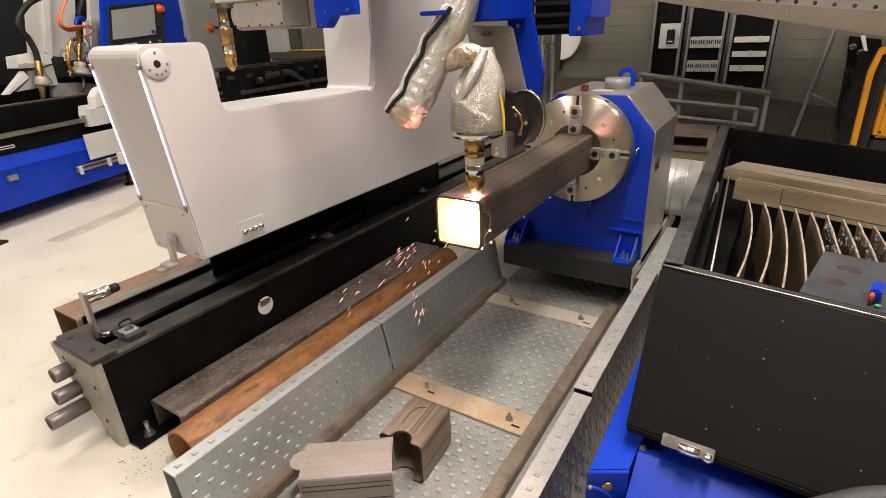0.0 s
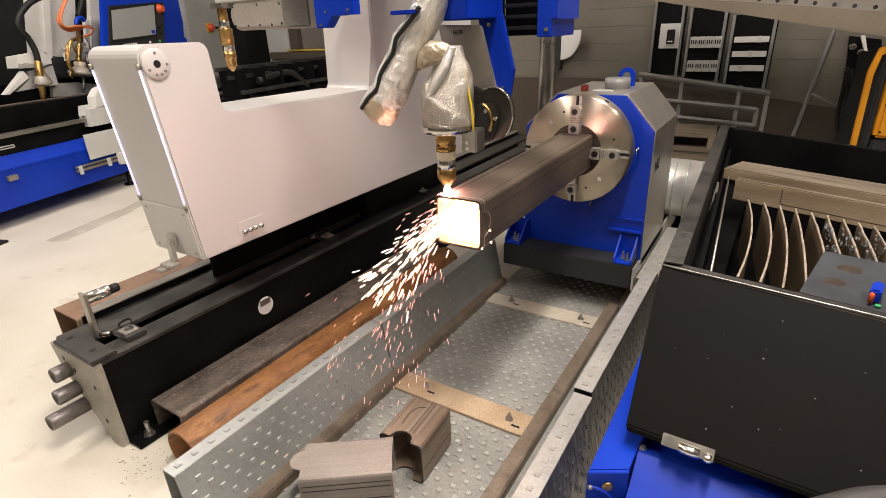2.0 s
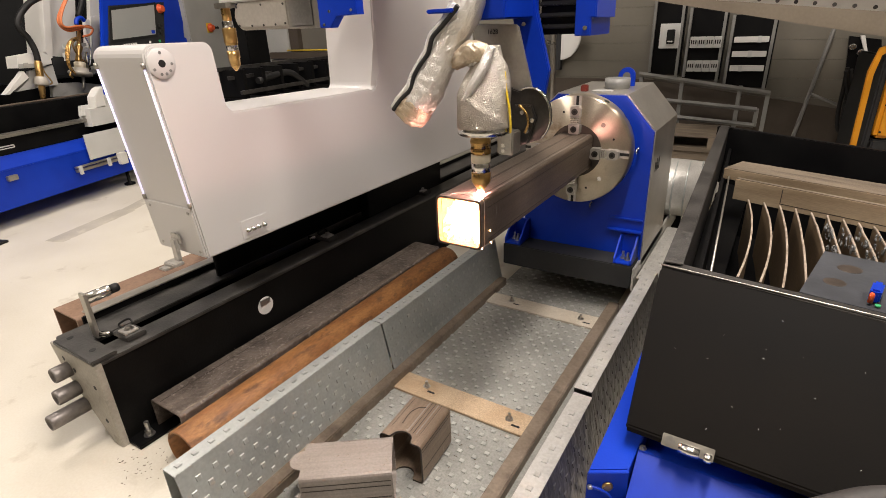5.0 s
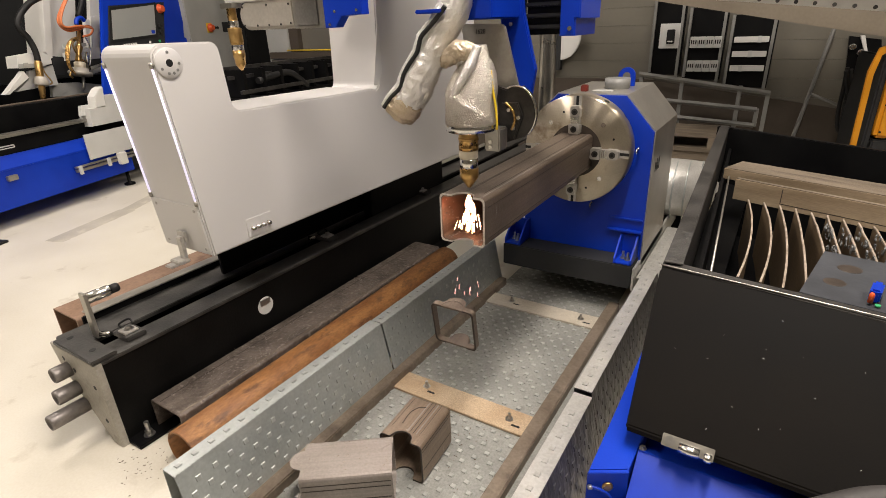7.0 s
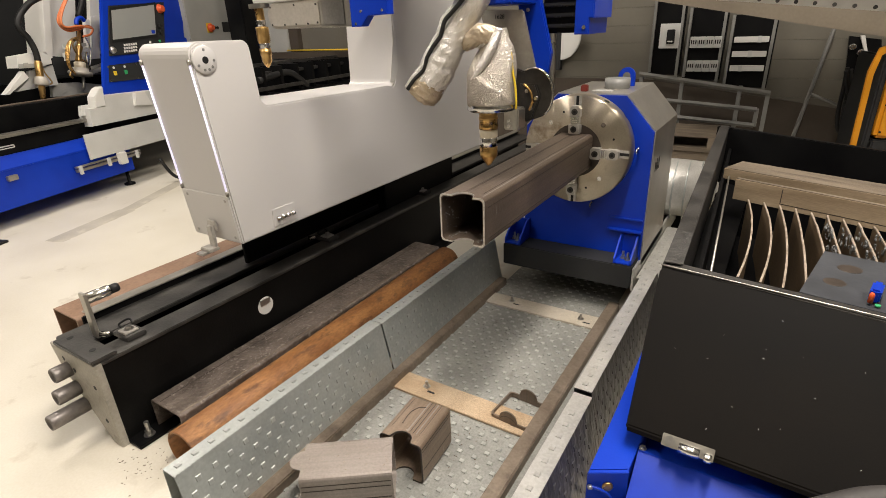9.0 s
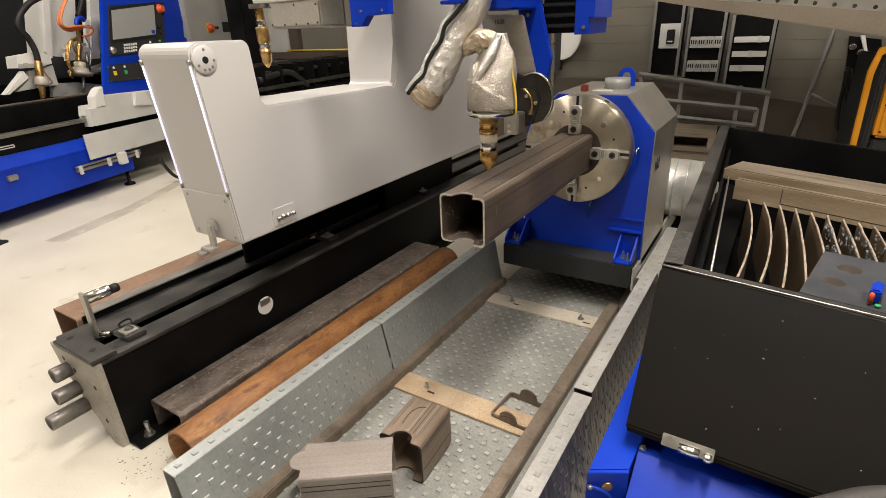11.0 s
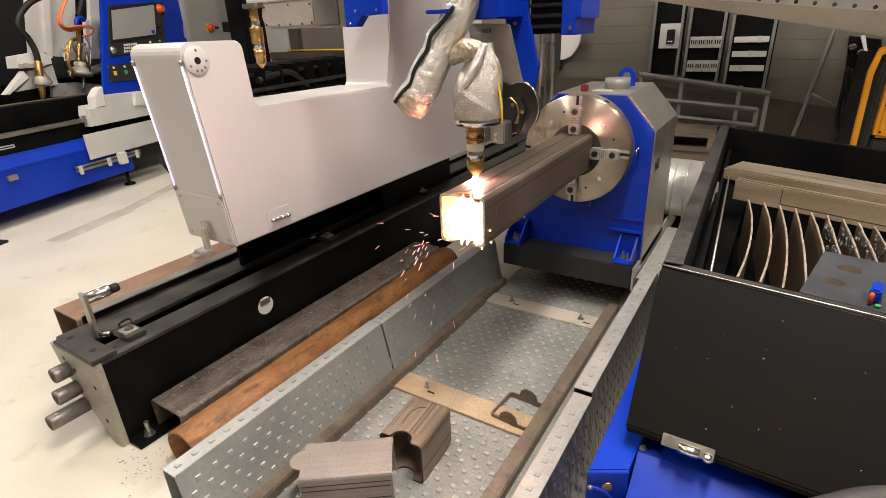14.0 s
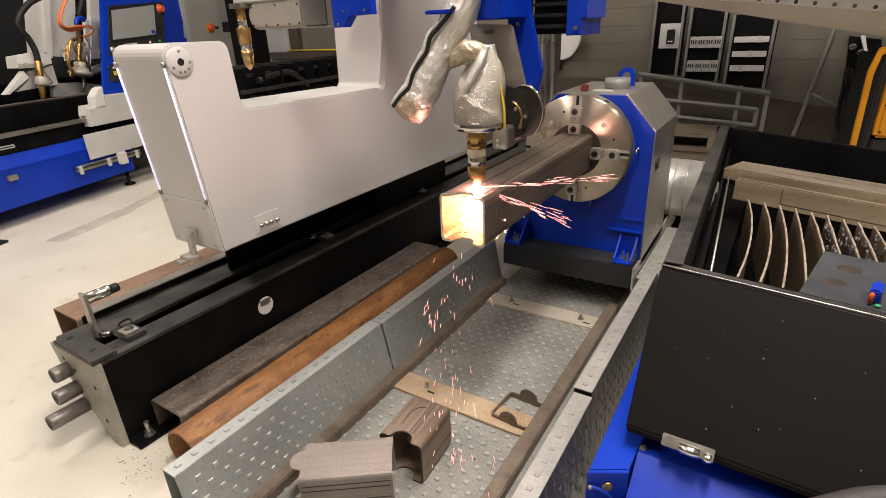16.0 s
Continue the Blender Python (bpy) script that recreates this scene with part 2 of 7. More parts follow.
INK = surf("black_ink", (0.015, 0.015, 0.015), (0.02, 0.02, 0.02), 9.0, 0.5, 0, 0, 60, 0)
LED = glow("led_strip_light", (0.84, 0.79, 1.0), 0.95)
CORE = glow("molten_core_light", (1.0, 0.64, 0.42), 26.0)
ARC = glow("plasma_arc_light", (1.0, 0.52, 0.46), 2600.0)
MOLTEN = glow("molten_spray_light", (1.0, 0.50, 0.20), 30.0)
MOLTENSOFT = glow("molten_jet_light", (1.0, 0.50, 0.28), 10.0)
SPARK = glow("spark_light", (1.0, 0.43, 0.38), 2.1)


for dull, level in ((BLACK, 0.10), (RAILBLACK, 0.12), (BLUE, 0.3), (BLACKTOP, 0.45), (GREYDARK, 0.25), (WALLDARK, 0.25), (RUBBER, 0.3), (INK, 0.2)):
    dull.node_tree.nodes["Principled BSDF"].inputs["Specular IOR Level"].default_value = level


# ---- mesh helpers ----
def bm_box(bm, x0, x1, y0, y1, z0, z1, bev=0.0, m=None, seg=2):
    vs = [bm.verts.new(p) for p in ((x0, y0, z0), (x1, y0, z0), (x1, y1, z0), (x0, y1, z0), (x0, y0, z1), (x1, y0, z1), (x1, y1, z1), (x0, y1, z1))]
    fs = [bm.faces.new([vs[i] for i in q]) for q in ((3, 2, 1, 0), (4, 5, 6, 7), (0, 1, 5, 4), (1, 2, 6, 5), (2, 3, 7, 6), (3, 0, 4, 7))]
    if bev:
        es = list({e for f in fs for e in f.edges})
        r = bmesh.ops.bevel(bm, geom=es, offset=bev, segments=seg, affect="EDGES", clamp_overlap=True)
        vs = list({v for f in r["faces"] for v in f.verts} | {v for v in vs if v.is_valid})
    if m:
        bmesh.ops.transform(bm, matrix=m, verts=vs)
    return vs


def bm_cyl(bm, p0, p1, r0, r1=None, seg=20, caps=True):
    p0, p1 = Vector(p0), Vector(p1)
    r1 = r0 if r1 is None else r1
    q = (p1 - p0).to_track_quat("Z", "Y").to_matrix()
    a = [bm.verts.new(p0 + q @ Vector((r0 * math.cos(k * math.tau / seg), r0 * math.sin(k * math.tau / seg), 0))) for k in range(seg)]
    b = [bm.verts.new(p1 + q @ Vector((r1 * math.cos(k * math.tau / seg), r1 * math.sin(k * math.tau / seg), 0))) for k in range(seg)]
    for k in range(seg):
        f = bm.faces.new((a[k], a[(k + 1) % seg], b[(k + 1) % seg], b[k]))
        f.smooth = seg > 6
    if caps:
        bm.faces.new(a[::-1])
        bm.faces.new(b)


def bm_lathe(bm, base, axis, prof, seg=24):
    """prof: (along, radius) pairs from end to end."""
    base, q = Vector(base), Vector(axis).to_track_quat("Z", "Y").to_matrix()
    rings = []
    for h, r in prof:
        rings.append([bm.verts.new(base + q @ Vector((r * math.cos(k * math.tau / seg), r * math.sin(k * math.tau / seg), h))) for k in range(seg)])
    for a, b in zip(rings, rings[1:]):
        for k in range(seg):
            f = bm.faces.new((a[k], a[(k + 1) % seg], b[(k + 1) % seg], b[k]))
            f.smooth = True
    bm.faces.new(rings[0][::-1])
    bm.faces.new(rings[-1])


def bm_prism(bm, pts, lo, hi, axis="x", bev=0.0):
    """Extrudes a closed outline along an axis; pts are the other two coordinates in order."""
    def at(p, v):
        return {"x": (v, p[0], p[1]), "y": (p[0], v, p[1]), "z": (p[0], p[1], v)}[axis]
    a = [bm.verts.new(at(p, lo)) for p in pts]
    b = [bm.verts.new(at(p, hi)) for p in pts]
    n = len(pts)
    fs = [bm.faces.new(a), bm.faces.new(b[::-1])]
    for k in range(n):
        fs.append(bm.faces.new((a[k], b[k], b[(k + 1) % n], a[(k + 1) % n])))
    bmesh.ops.recalc_face_normals(bm, faces=fs)
    if bev:
        es = [e for e in fs[0].edges] + [e for e in fs[1].edges]
        bmesh.ops.bevel(bm, geom=es, offset=bev, segments=2, affect="EDGES", clamp_overlap=True)


def bm_tube(bm, pts, r, seg=10):
    """A round hose through points."""
    pts = [Vector(p) for p in pts]
    dense = []
    for i in range(len(pts) - 1):
        p0, p1, p2, p3 = pts[max(i - 1, 0)], pts[i], pts[i + 1], pts[min(i + 2, len(pts) - 1)]
        for s in range(6):
            t = s / 6
            dense.append(0.5 * ((2 * p1) + (p2 - p0) * t + (2 * p0 - 5 * p1 + 4 * p2 - p3) * t * t + (3 * p1 - p0 - 3 * p2 + p3) * t ** 3))
    dense.append(pts[-1])
    rings, up = [], Vector((0.31, 0.22, 0.93))
    for i, p in enumerate(dense):
        d = (dense[min(i + 1, len(dense) - 1)] - dense[max(i - 1, 0)]).normalized()
        u = d.cross(up).normalized()
        v = d.cross(u)
        rings.append([bm.verts.new(p + r * (math.cos(k * math.tau / seg) * u + math.sin(k * math.tau / seg) * v)) for k in range(seg)])
    for a, b in zip(rings, rings[1:]):
        for k in range(seg):
            f = bm.faces.new((a[k], a[(k + 1) % seg], b[(k + 1) % seg], b[k]))
            f.smooth = True
    bm.faces.new(rings[0])
    bm.faces.new(rings[-1])
    bmesh.ops.recalc_face_normals(bm, faces=bm.faces[:])


def mesh_of(name, bm, material):
    me = bpy.data.meshes.new(name)
    bm.to_mesh(me)
    bm.free()
    me.materials.append(material)
    return me


def part(name, bm, material, parent=None, label="", at=None):
    ob = new(name, mesh_of(name, bm, material))
    if parent:
        ob.parent = parent
    if at is not None:
        ob.matrix_basis = at
    if label:
        ob["label"] = label
    return ob


def thing(name, label, category, m=None, group="", kind=""):
    ob = new(name)
    ob.empty_display_size = 0.05
    if m is not None:
        ob.matrix_basis = m
    return tagged(ob, label, category, group, kind)


def boxpart(name, mat, parent, x0, x1, y0, y1, z0, z1, bev=0.002, label="", m=None):
    bm = bmesh.new()
    bm_box(bm, x0, x1, y0, y1, z0, z1, bev, m)
    return part(name, bm, mat, parent, label)


def cylpart(name, mat, parent, p0, p1, r0, r1=None, seg=20, label=""):
    bm = bmesh.new()
    bm_cyl(bm, p0, p1, r0, r1, seg)
    return part(name, bm, mat, parent, label)


def lathepart(name, mat, parent, base, axis, prof, seg=24, label=""):
    bm = bmesh.new()
    bm_lathe(bm, base, axis, prof, seg)
    return part(name, bm, mat, parent, label)


def prismpart(name, mat, parent, pts, lo, hi, axis="x", bev=0.0, label=""):
    bm = bmesh.new()
    bm_prism(bm, pts, lo, hi, axis, bev)
    return part(name, bm, mat, parent, label)


def tubepart(name, mat, parent, pts, r, seg=10, label=""):
    bm = bmesh.new()
    bm_tube(bm, pts, r, seg)
    return part(name, bm, mat, parent, label)


def hexbolt(parent, x, y, z, d=0.017, h=0.012, axis=(0, 0, 1), shank=0.0, mat=None):
    bm = bmesh.new()
    a, p = Vector(axis), Vector((x, y, z))
    bm_cyl(bm, p, p + a * 0.002, d * 0.75, None, 16)
    bm_cyl(bm, p + a * 0.002, p + a * (0.002 + h), d / 2, None, 6)
    if shank:
        bm_cyl(bm, p + a * (0.002 + h), p + a * (0.002 + h + shank), d * 0.32, None, 10)
    for f in bm.faces:
        f.smooth = False
    return part("bolt", bm, mat or STEEL, parent)


def streaks(count, place, length, radius, seed):
    """Many thin spindles in one mesh; place(rnd) gives a start and a direction."""
    rnd = random.Random(seed)
    verts, faces = [], []
    for _ in range(count):
        p, d = place(rnd)
        p, d = Vector(p), Vector(d).normalized()
        u = d.orthogonal().normalized()
        w = d.cross(u)
        ln, r, n = length * rnd.uniform(0.5, 1.4), radius * rnd.uniform(0.6, 1.3), len(verts)
        ring = [(1, 0), (-0.5, 0.87), (-0.5, -0.87)]
        verts += [tuple(p)] + [tuple(p + d * ln * k + r * (a * u + b * w)) for k in (0.18, 0.82) for a, b in ring] + [tuple(p + d * ln)]
        faces += [(n, n + 2, n + 1), (n, n + 3, n + 2), (n, n + 1, n + 3), (n + 7, n + 4, n + 5), (n + 7, n + 5, n + 6), (n + 7, n + 6, n + 4)]
        faces += [(n + 1, n + 2, n + 5, n + 4), (n + 2, n + 3, n + 6, n + 5), (n + 3, n + 1, n + 4, n + 6)]
    me = bpy.data.meshes.new("streaks")
    me.from_pydata(verts, [], faces)
    return me


# ---- the hall ----
# darker grey strips on the floor along the aisle: from x, y to x, y, width, height
FLOOR_MARKS = [(-4.283, 1.441, -4.521, 2.104, 0.160, 0.0012), (-4.521, 2.104, -4.930, 2.863, 0.120, 0.0016)]

def structure():
    bm = bmesh.new()
    bm_box(bm, -8.2, 3.6, -4.2, 5.4, -0.2, 0.0)
    tagged(part("floor", bm, FLOOR), "cream painted concrete workshop floor", "floor", kind="structure")
    for name, mat, dims, label in (
            ("wall_back", WALL, (-8.2, 3.6, 5.2, 5.35, 0.0, 4.0), "beige sheet-clad back wall"),
            ("wall_left", GREYDARK, (-8.2, -8.0, -4.2, 5.0, 0.0, 4.0), "dark grey side wall"),
            ("wall_right", WALL, (3.4, 3.6, -4.2, 5.0, 0.0, 4.0), "beige side wall"),
            ("wall_front", WALL, (-8.0, 3.4, -4.2, -4.0, 0.0, 4.0), "beige front wall")):
        bm = bmesh.new()
        bm_box(bm, *dims)
        tagged(part(name, bm, mat), label, "wall", kind="structure")
    bm = bmesh.new()
    bm_prism(bm, [(-8.0, 0.0), (3.4, 0.0), (3.4, 0.55), (0.8, 0.57), (-1.03, 0.825), (-8.0, 0.825)], 4.96, 5.2, "y")
    tagged(part("wall_lower", bm, WALLDARK), "brown lower band of the back wall", "wall", kind="structure")
    bm = bmesh.new()
    bm_box(bm, -8.2, 3.6, -4.2, 5.2, 4.0, 4.2)
    tagged(part("ceiling", bm, CEIL), "pale painted hall ceiling", "ceiling", kind="structure")
    fl = bpy.data.objects["floor"]
    for (x0, y0, x1, y1, w, z) in FLOOR_MARKS:
        a = math.atan2(y1 - y0, x1 - x0)
        ob = boxpart("worn_mark", FLOORGREY, fl, 0, math.hypot(x1 - x0, y1 - y0), -w / 2, w / 2, 0.0, z, 0)
        ob.matrix_basis = pose(x0, y0, 0, 0, 0, math.degrees(a))
    w = bpy.data.objects["wall_back"]
    for z in (0.42, 0.56, 0.70, 0.84, 0.98, 1.12, 1.26, 1.40, 1.54, 1.68, 1.82):
        boxpart("panel", WALL, w, -8.0, 3.4, 4.985, 5.2, z, z + 0.1388, 0.0006)


structure()


# ---- rail beam on the floor ----
RX0, RX1, RZ = -1.755, -2.06, 0.345


def rail():
    t = thing("machine_rail", "long black steel rail beam lying on the floor", "rail", pose(0, 0, 0))
    yn, yf = 0.60, 4.6
    boxpart("front_web", RAILBLACK, t, RX0 - 0.012, RX0, yn, yf, 0.0, RZ - 0.014, 0.002)
    boxpart("front_flange", BLACKTOP, t, RX0 - 0.10, RX0 + 0.006, yn, yf, RZ - 0.014, RZ, 0.003)
    boxpart("foot_flange", BLACK, t, RX0 - 0.012, RX0 + 0.075, yn, yf, 0.0, 0.016, 0.003)
    boxpart("back_flange", BLACKTOP, t, RX1 - 0.01, RX1 + 0.14, yn, yf, RZ - 0.016, RZ + 0.002, 0.003)
    boxpart("back_web", BLACK, t, RX1 - 0.022, RX1 - 0.01, yn + 0.10, yf, 0.0, RZ + 0.028, 0.002)
    boxpart("back_lip", PLATEGREY, t, RX1 - 0.058, RX1 - 0.002, yn + 0.12, yf, RZ + 0.028, RZ + 0.034, 0.002)
    boxpart("channel_bottom", BLACK, t, RX1 + 0.14, RX0 - 0.10, yn, yf, RZ - 0.07, RZ - 0.06, 0.001)
    bm = bmesh.new()
    bm_prism(bm, [(RX0 + 0.006, 0.0), (RX0 + 0.004, RZ - 0.004), (RX1, RZ - 0.004), (RX1 + 0.035, 0.25), (RX0 - 0.05, 0.0)], 0.575, 0.60, "y", 0.002)
    part("end_plate", bm, ENDPLATE, t, "beige-grey end plate")
    boxpart("top_plate", BLACKTOP, t, RX1 + 0.04, RX0 + 0.002, 0.572, 0.655, RZ, RZ + 0.014, 0.003)
    for x in (-1.985, -1.83):
        cylpart("bolt_hole", INK, t, (x, 0.615, RZ + 0.0141), (x, 0.615, RZ + 0.0149), 0.011)
    for x, z in ((-1.80, 0.24), (-1.80, 0.10), (-1.98, 0.30), (-1.92, 0.27)):
        cylpart("bolt_hole", INK, t, (x, 0.574, z), (x, 0.5745, z), 0.009)
    for x, z, y in ((-1.965, 0.262, 0.520), (-1.945, 0.190, 0.500), (-1.925, 0.125, 0.452)):
        bm = bmesh.new()
        bm_lathe(bm, (x, 0.575, z), (0, -1, 0), [(0, 0.028), (0.57 - y, 0.028), (0.575 - y, 0.026), (0.575 - y, 0.022), (0.545 - y, 0.022)], 24)
        part("stub_pipe", bm, STUB, t)
    cylpart("round_hole", WHITEB, t, (RX0 + 0.0005, 1.262, 0.23), (RX0 + 0.003, 1.262, 0.23), 0.040, None, 28, "opening in the web with pale metal behind")
    boxpart("hole_bar", STEEL, t, RX0 + 0.003, RX0 + 0.006, 1.236, 1.288, 0.236, 0.262, 0.001)
    for y in (0.655, 1.52, 2.4):
        hexbolt(t, RX0 + 0.042, y, 0.016, 0.026, 0.018, shank=0.035)
    # clamps with bright plates on the top
    for y in (0.745, 1.76, 2.62):
        boxpart("clamp_block", BLACKTOP, t, -1.885, -1.79, y - 0.035, y + 0.035, RZ, RZ + 0.018, 0.003)
        boxpart("clamp_plate", JAW, t, -1.86, -1.81, y - 0.028, y + 0.022, RZ + 0.018, RZ + 0.026, 0.002)
        hexbolt(t, -1.835, y, RZ + 0.026, 0.022, 0.010)
        cylpart("clamp_screw", CHROME, t, (-1.905, y - 0.065, RZ + 0.018), (-1.875, y - 0.045, RZ + 0.018), 0.010, None, 12)
        tubepart("clamp_wire", RUBBER, t, [(-1.885, y + 0.01, RZ + 0.005), (-1.905, y, RZ + 0.022), (-1.885, y + 0.03, RZ + 0.038), (-1.865, y + 0.03, RZ + 0.022)], 0.004, 6)
    boxpart("stop_bracket", PLATEGREY, t, -1.955, -1.915, 0.672, 0.684, RZ, RZ + 0.175, 0.002, "upright flat bar with a bumper")
    bm = bmesh.new()
    bm_lathe(bm, (-1.935, 0.683, RZ + 0.150), (0.02, 1, 0.0), [(0, 0.020), (0.075, 0.020), (0.08, 0.018)])
    part("bumper_sleeve", bm, CHROME, t)
    bm = bmesh.new()
    bm_lathe(bm, (-1.9335, 0.762, RZ + 0.150), (0.02, 1, 0.0), [(0, 0.017), (0.026, 0.017), (0.032, 0.014)])
    part("bumper_tip", bm, RUBBER, t)


rail()


def hollow_bar(name, label, x0, x1, y0, y1, z0, z1, wall, mat, r=0.008, top=None):
    """A length of square or flat hollow section, open at both ends."""
    t = thing(name, label, "steel tube")

    def ring(ins, rr):
        pts = []
        for cx, cz, a0 in ((x1 - ins - rr, z1 - ins - rr, 0), (x0 + ins + rr, z1 - ins - rr, 90), (x0 + ins + rr, z0 + ins + rr, 180), (x1 - ins - rr, z0 + ins + rr, 270)):
            for k in range(5):
                a = radians(a0 + k * 22.5)
                pts.append((cx + rr * math.cos(a), cz + rr * math.sin(a)))
        return pts
    bm = bmesh.new()
    o, i = ring(0, r), ring(wall, max(0.001, r - wall))
    loops = [[bm.verts.new((p[0], y, p[1])) for p in q] for q, y in ((o, y0), (o, y1), (i, y1), (i, y0))]
    n = len(o)
    for a, b in zip(loops, loops[1:] + loops[:1]):
        for k in range(n):
            bm.faces.new((a[k], a[(k + 1) % n], b[(k + 1) % n], b[k]))
    bmesh.ops.recalc_face_normals(bm, faces=bm.faces[:])
    part("tube_wall", bm, mat, t)
    if top:
        flakes = streaks(420, lambda r: ((r.uniform(x0 + 0.012, x1 - 0.012), r.uniform(y0 + 0.05, y1 - 0.05), z1 + 0.0004), (r.uniform(-1, 1), r.uniform(-1, 1), 0.0)), 0.016, 0.0011, 43)
        flakes.materials.append(top)
        fl = new("scale_flakes", flakes)
        fl.parent, fl["kind"] = t, "stuff"
        boxpart("edge_wear", BAR, t, x1 - 0.016, x1 - 0.010, y0 + 0.01, y1 - 0.01, z1 - 0.001, z1 + 0.0006, 0)
        boxpart("drawing_line", DIELINE, t, x0 + 0.045, x0 + 0.048, y0 + 0.01, y1 - 0.01, z1 - 0.001, z1 + 0.0005, 0)
    return t


hollow_bar("flat_hollow_bar", "dark flat hollow steel bar lying beside the black rail", -1.735, -1.555, 0.70, 2.36, 0.0, 0.13, 0.007, MILLTOP, 0.012, PALEMILL)
hollow_bar("brown_hollow_bar", "brown rusty flat tube stacked behind the rail", -2.29, -2.10, 0.69, 1.62, 0.20, 0.362, 0.008, BROWN, 0.012)
hollow_bar("brown_hollow_bar", "brown rusty flat tube lying on the floor behind the rail", -2.29, -2.10, 0.72, 1.75, 0.0, 0.20, 0.008, BROWN, 0.012)


def rust_pipe():
    t = thing("rusty_pipe", "long orange rusty round steel pipe lying on the floor", "steel pipe")
    bm = bmesh.new()
    bm_lathe(bm, (-1.452, 0.63, 0.078), (-0.017, 1, 0), [(0.9, 0.070), (0, 0.070), (0, 0.0765), (0.003, 0.078), (1.69, 0.078), (1.69, 0.071), (1.6, 0.07)], 40)
    part("pipe_wall", bm, RUST, t)


rust_pipe()


# ---- catch tray between galvanised side sheets ----
def pips(rows, cols, du, dv, size, h, seed):
    """Raised square tread marks in a staggered net: one mesh in the xy plane."""
    rnd = random.Random(seed)
    verts, faces = [], []
    for i in range(rows):
        for j in range(cols):
            x, y = j * du + (du / 2 if i % 2 else 0) + rnd.uniform(-0.0012, 0.0012), i * dv
            s, n = size / 2, len(verts)
            verts += [(x - s, y - s, 0), (x + s, y - s, 0), (x + s, y + s, 0), (x - s, y + s, 0),
                      (x - s * 0.82, y - s * 0.82, h), (x + s * 0.82, y - s * 0.82, h * 0.9), (x + s * 0.82, y + s * 0.82, h * 0.55), (x - s * 0.82, y + s * 0.82, h * 0.65)]
            faces += [tuple(n + k for k in q) for q in ((4, 5, 6, 7), (0, 1, 5, 4), (1, 2, 6, 5), (2, 3, 7, 6), (3, 0, 4, 7))]
    me = bpy.data.meshes.new("tread_relief")
    me.from_pydata(verts, [], faces)
    return me


def side_sheet(name, label, y0, y1, xtop, ztop, lean, flange, seed, mat=None):
    """A folded tread sheet standing on edge: xtop is its folded edge, lean the shift of its foot."""
    t = thing(name, label, "metal sheet", group="galvanised side sheets")
    a = math.atan2(lean, ztop)
    length = math.hypot(lean, ztop)
    bm = bmesh.new()
    bm_box(bm, 0, 0.003, y0, y1, -length, 0, 0.001)
    # sheets given a mat: shade coloured into the face, light into the fold
    face = part("sheet_face", bm, mat or GALV, t, "", Matrix.Translation((xtop, 0, ztop)) @ Euler((0, -a, 0)).to_matrix().to_4x4())
    bm = bmesh.new()
    bm_box(bm, xtop - flange, xtop + 0.003, y0, y1, ztop, ztop + 0.003, 0.001)
    part("top_fold", bm, LITMETAL if mat else GALV, t)
    bm = bmesh.new()
    bm_box(bm, xtop - flange, xtop - flange + 0.003, y0, y1, 0.02, ztop - 0.001, 0.001)
    part("back_fold", bm, GALV, t)
    me = pips(int(length / 0.036) - 1, int((y1 - y0) / 0.052) - 1, 0.052, 0.036, 0.0165, 0.003, seed)
    me.materials.append(PIPSHADED if mat else PIP)
    pp = new("tread_relief", me)
    pp["kind"] = "stuff"
    pp.parent = face
    pp.matrix_basis = Matrix(((0, 0, 1, 0.003), (1, 0, 0, y0 + 0.03), (0, 1, 0, -length + 0.03), (0, 0, 0, 1)))
    me = pips(1, int((y1 - y0) / 0.052) - 1, 0.052, 0.026, 0.0165, 0.004, seed + 1)
    me.materials.append(LITMETAL if mat else PIP)
    pp = new("tread_relief", me)
    pp["kind"] = "stuff"
    pp.parent = t
    pp.matrix_basis = Matrix(((0, -1, 0, xtop - flange / 2), (1, 0, 0, y0 + 0.03), (0, 0, 1, ztop + 0.003), (0, 0, 0, 1)))
    return t


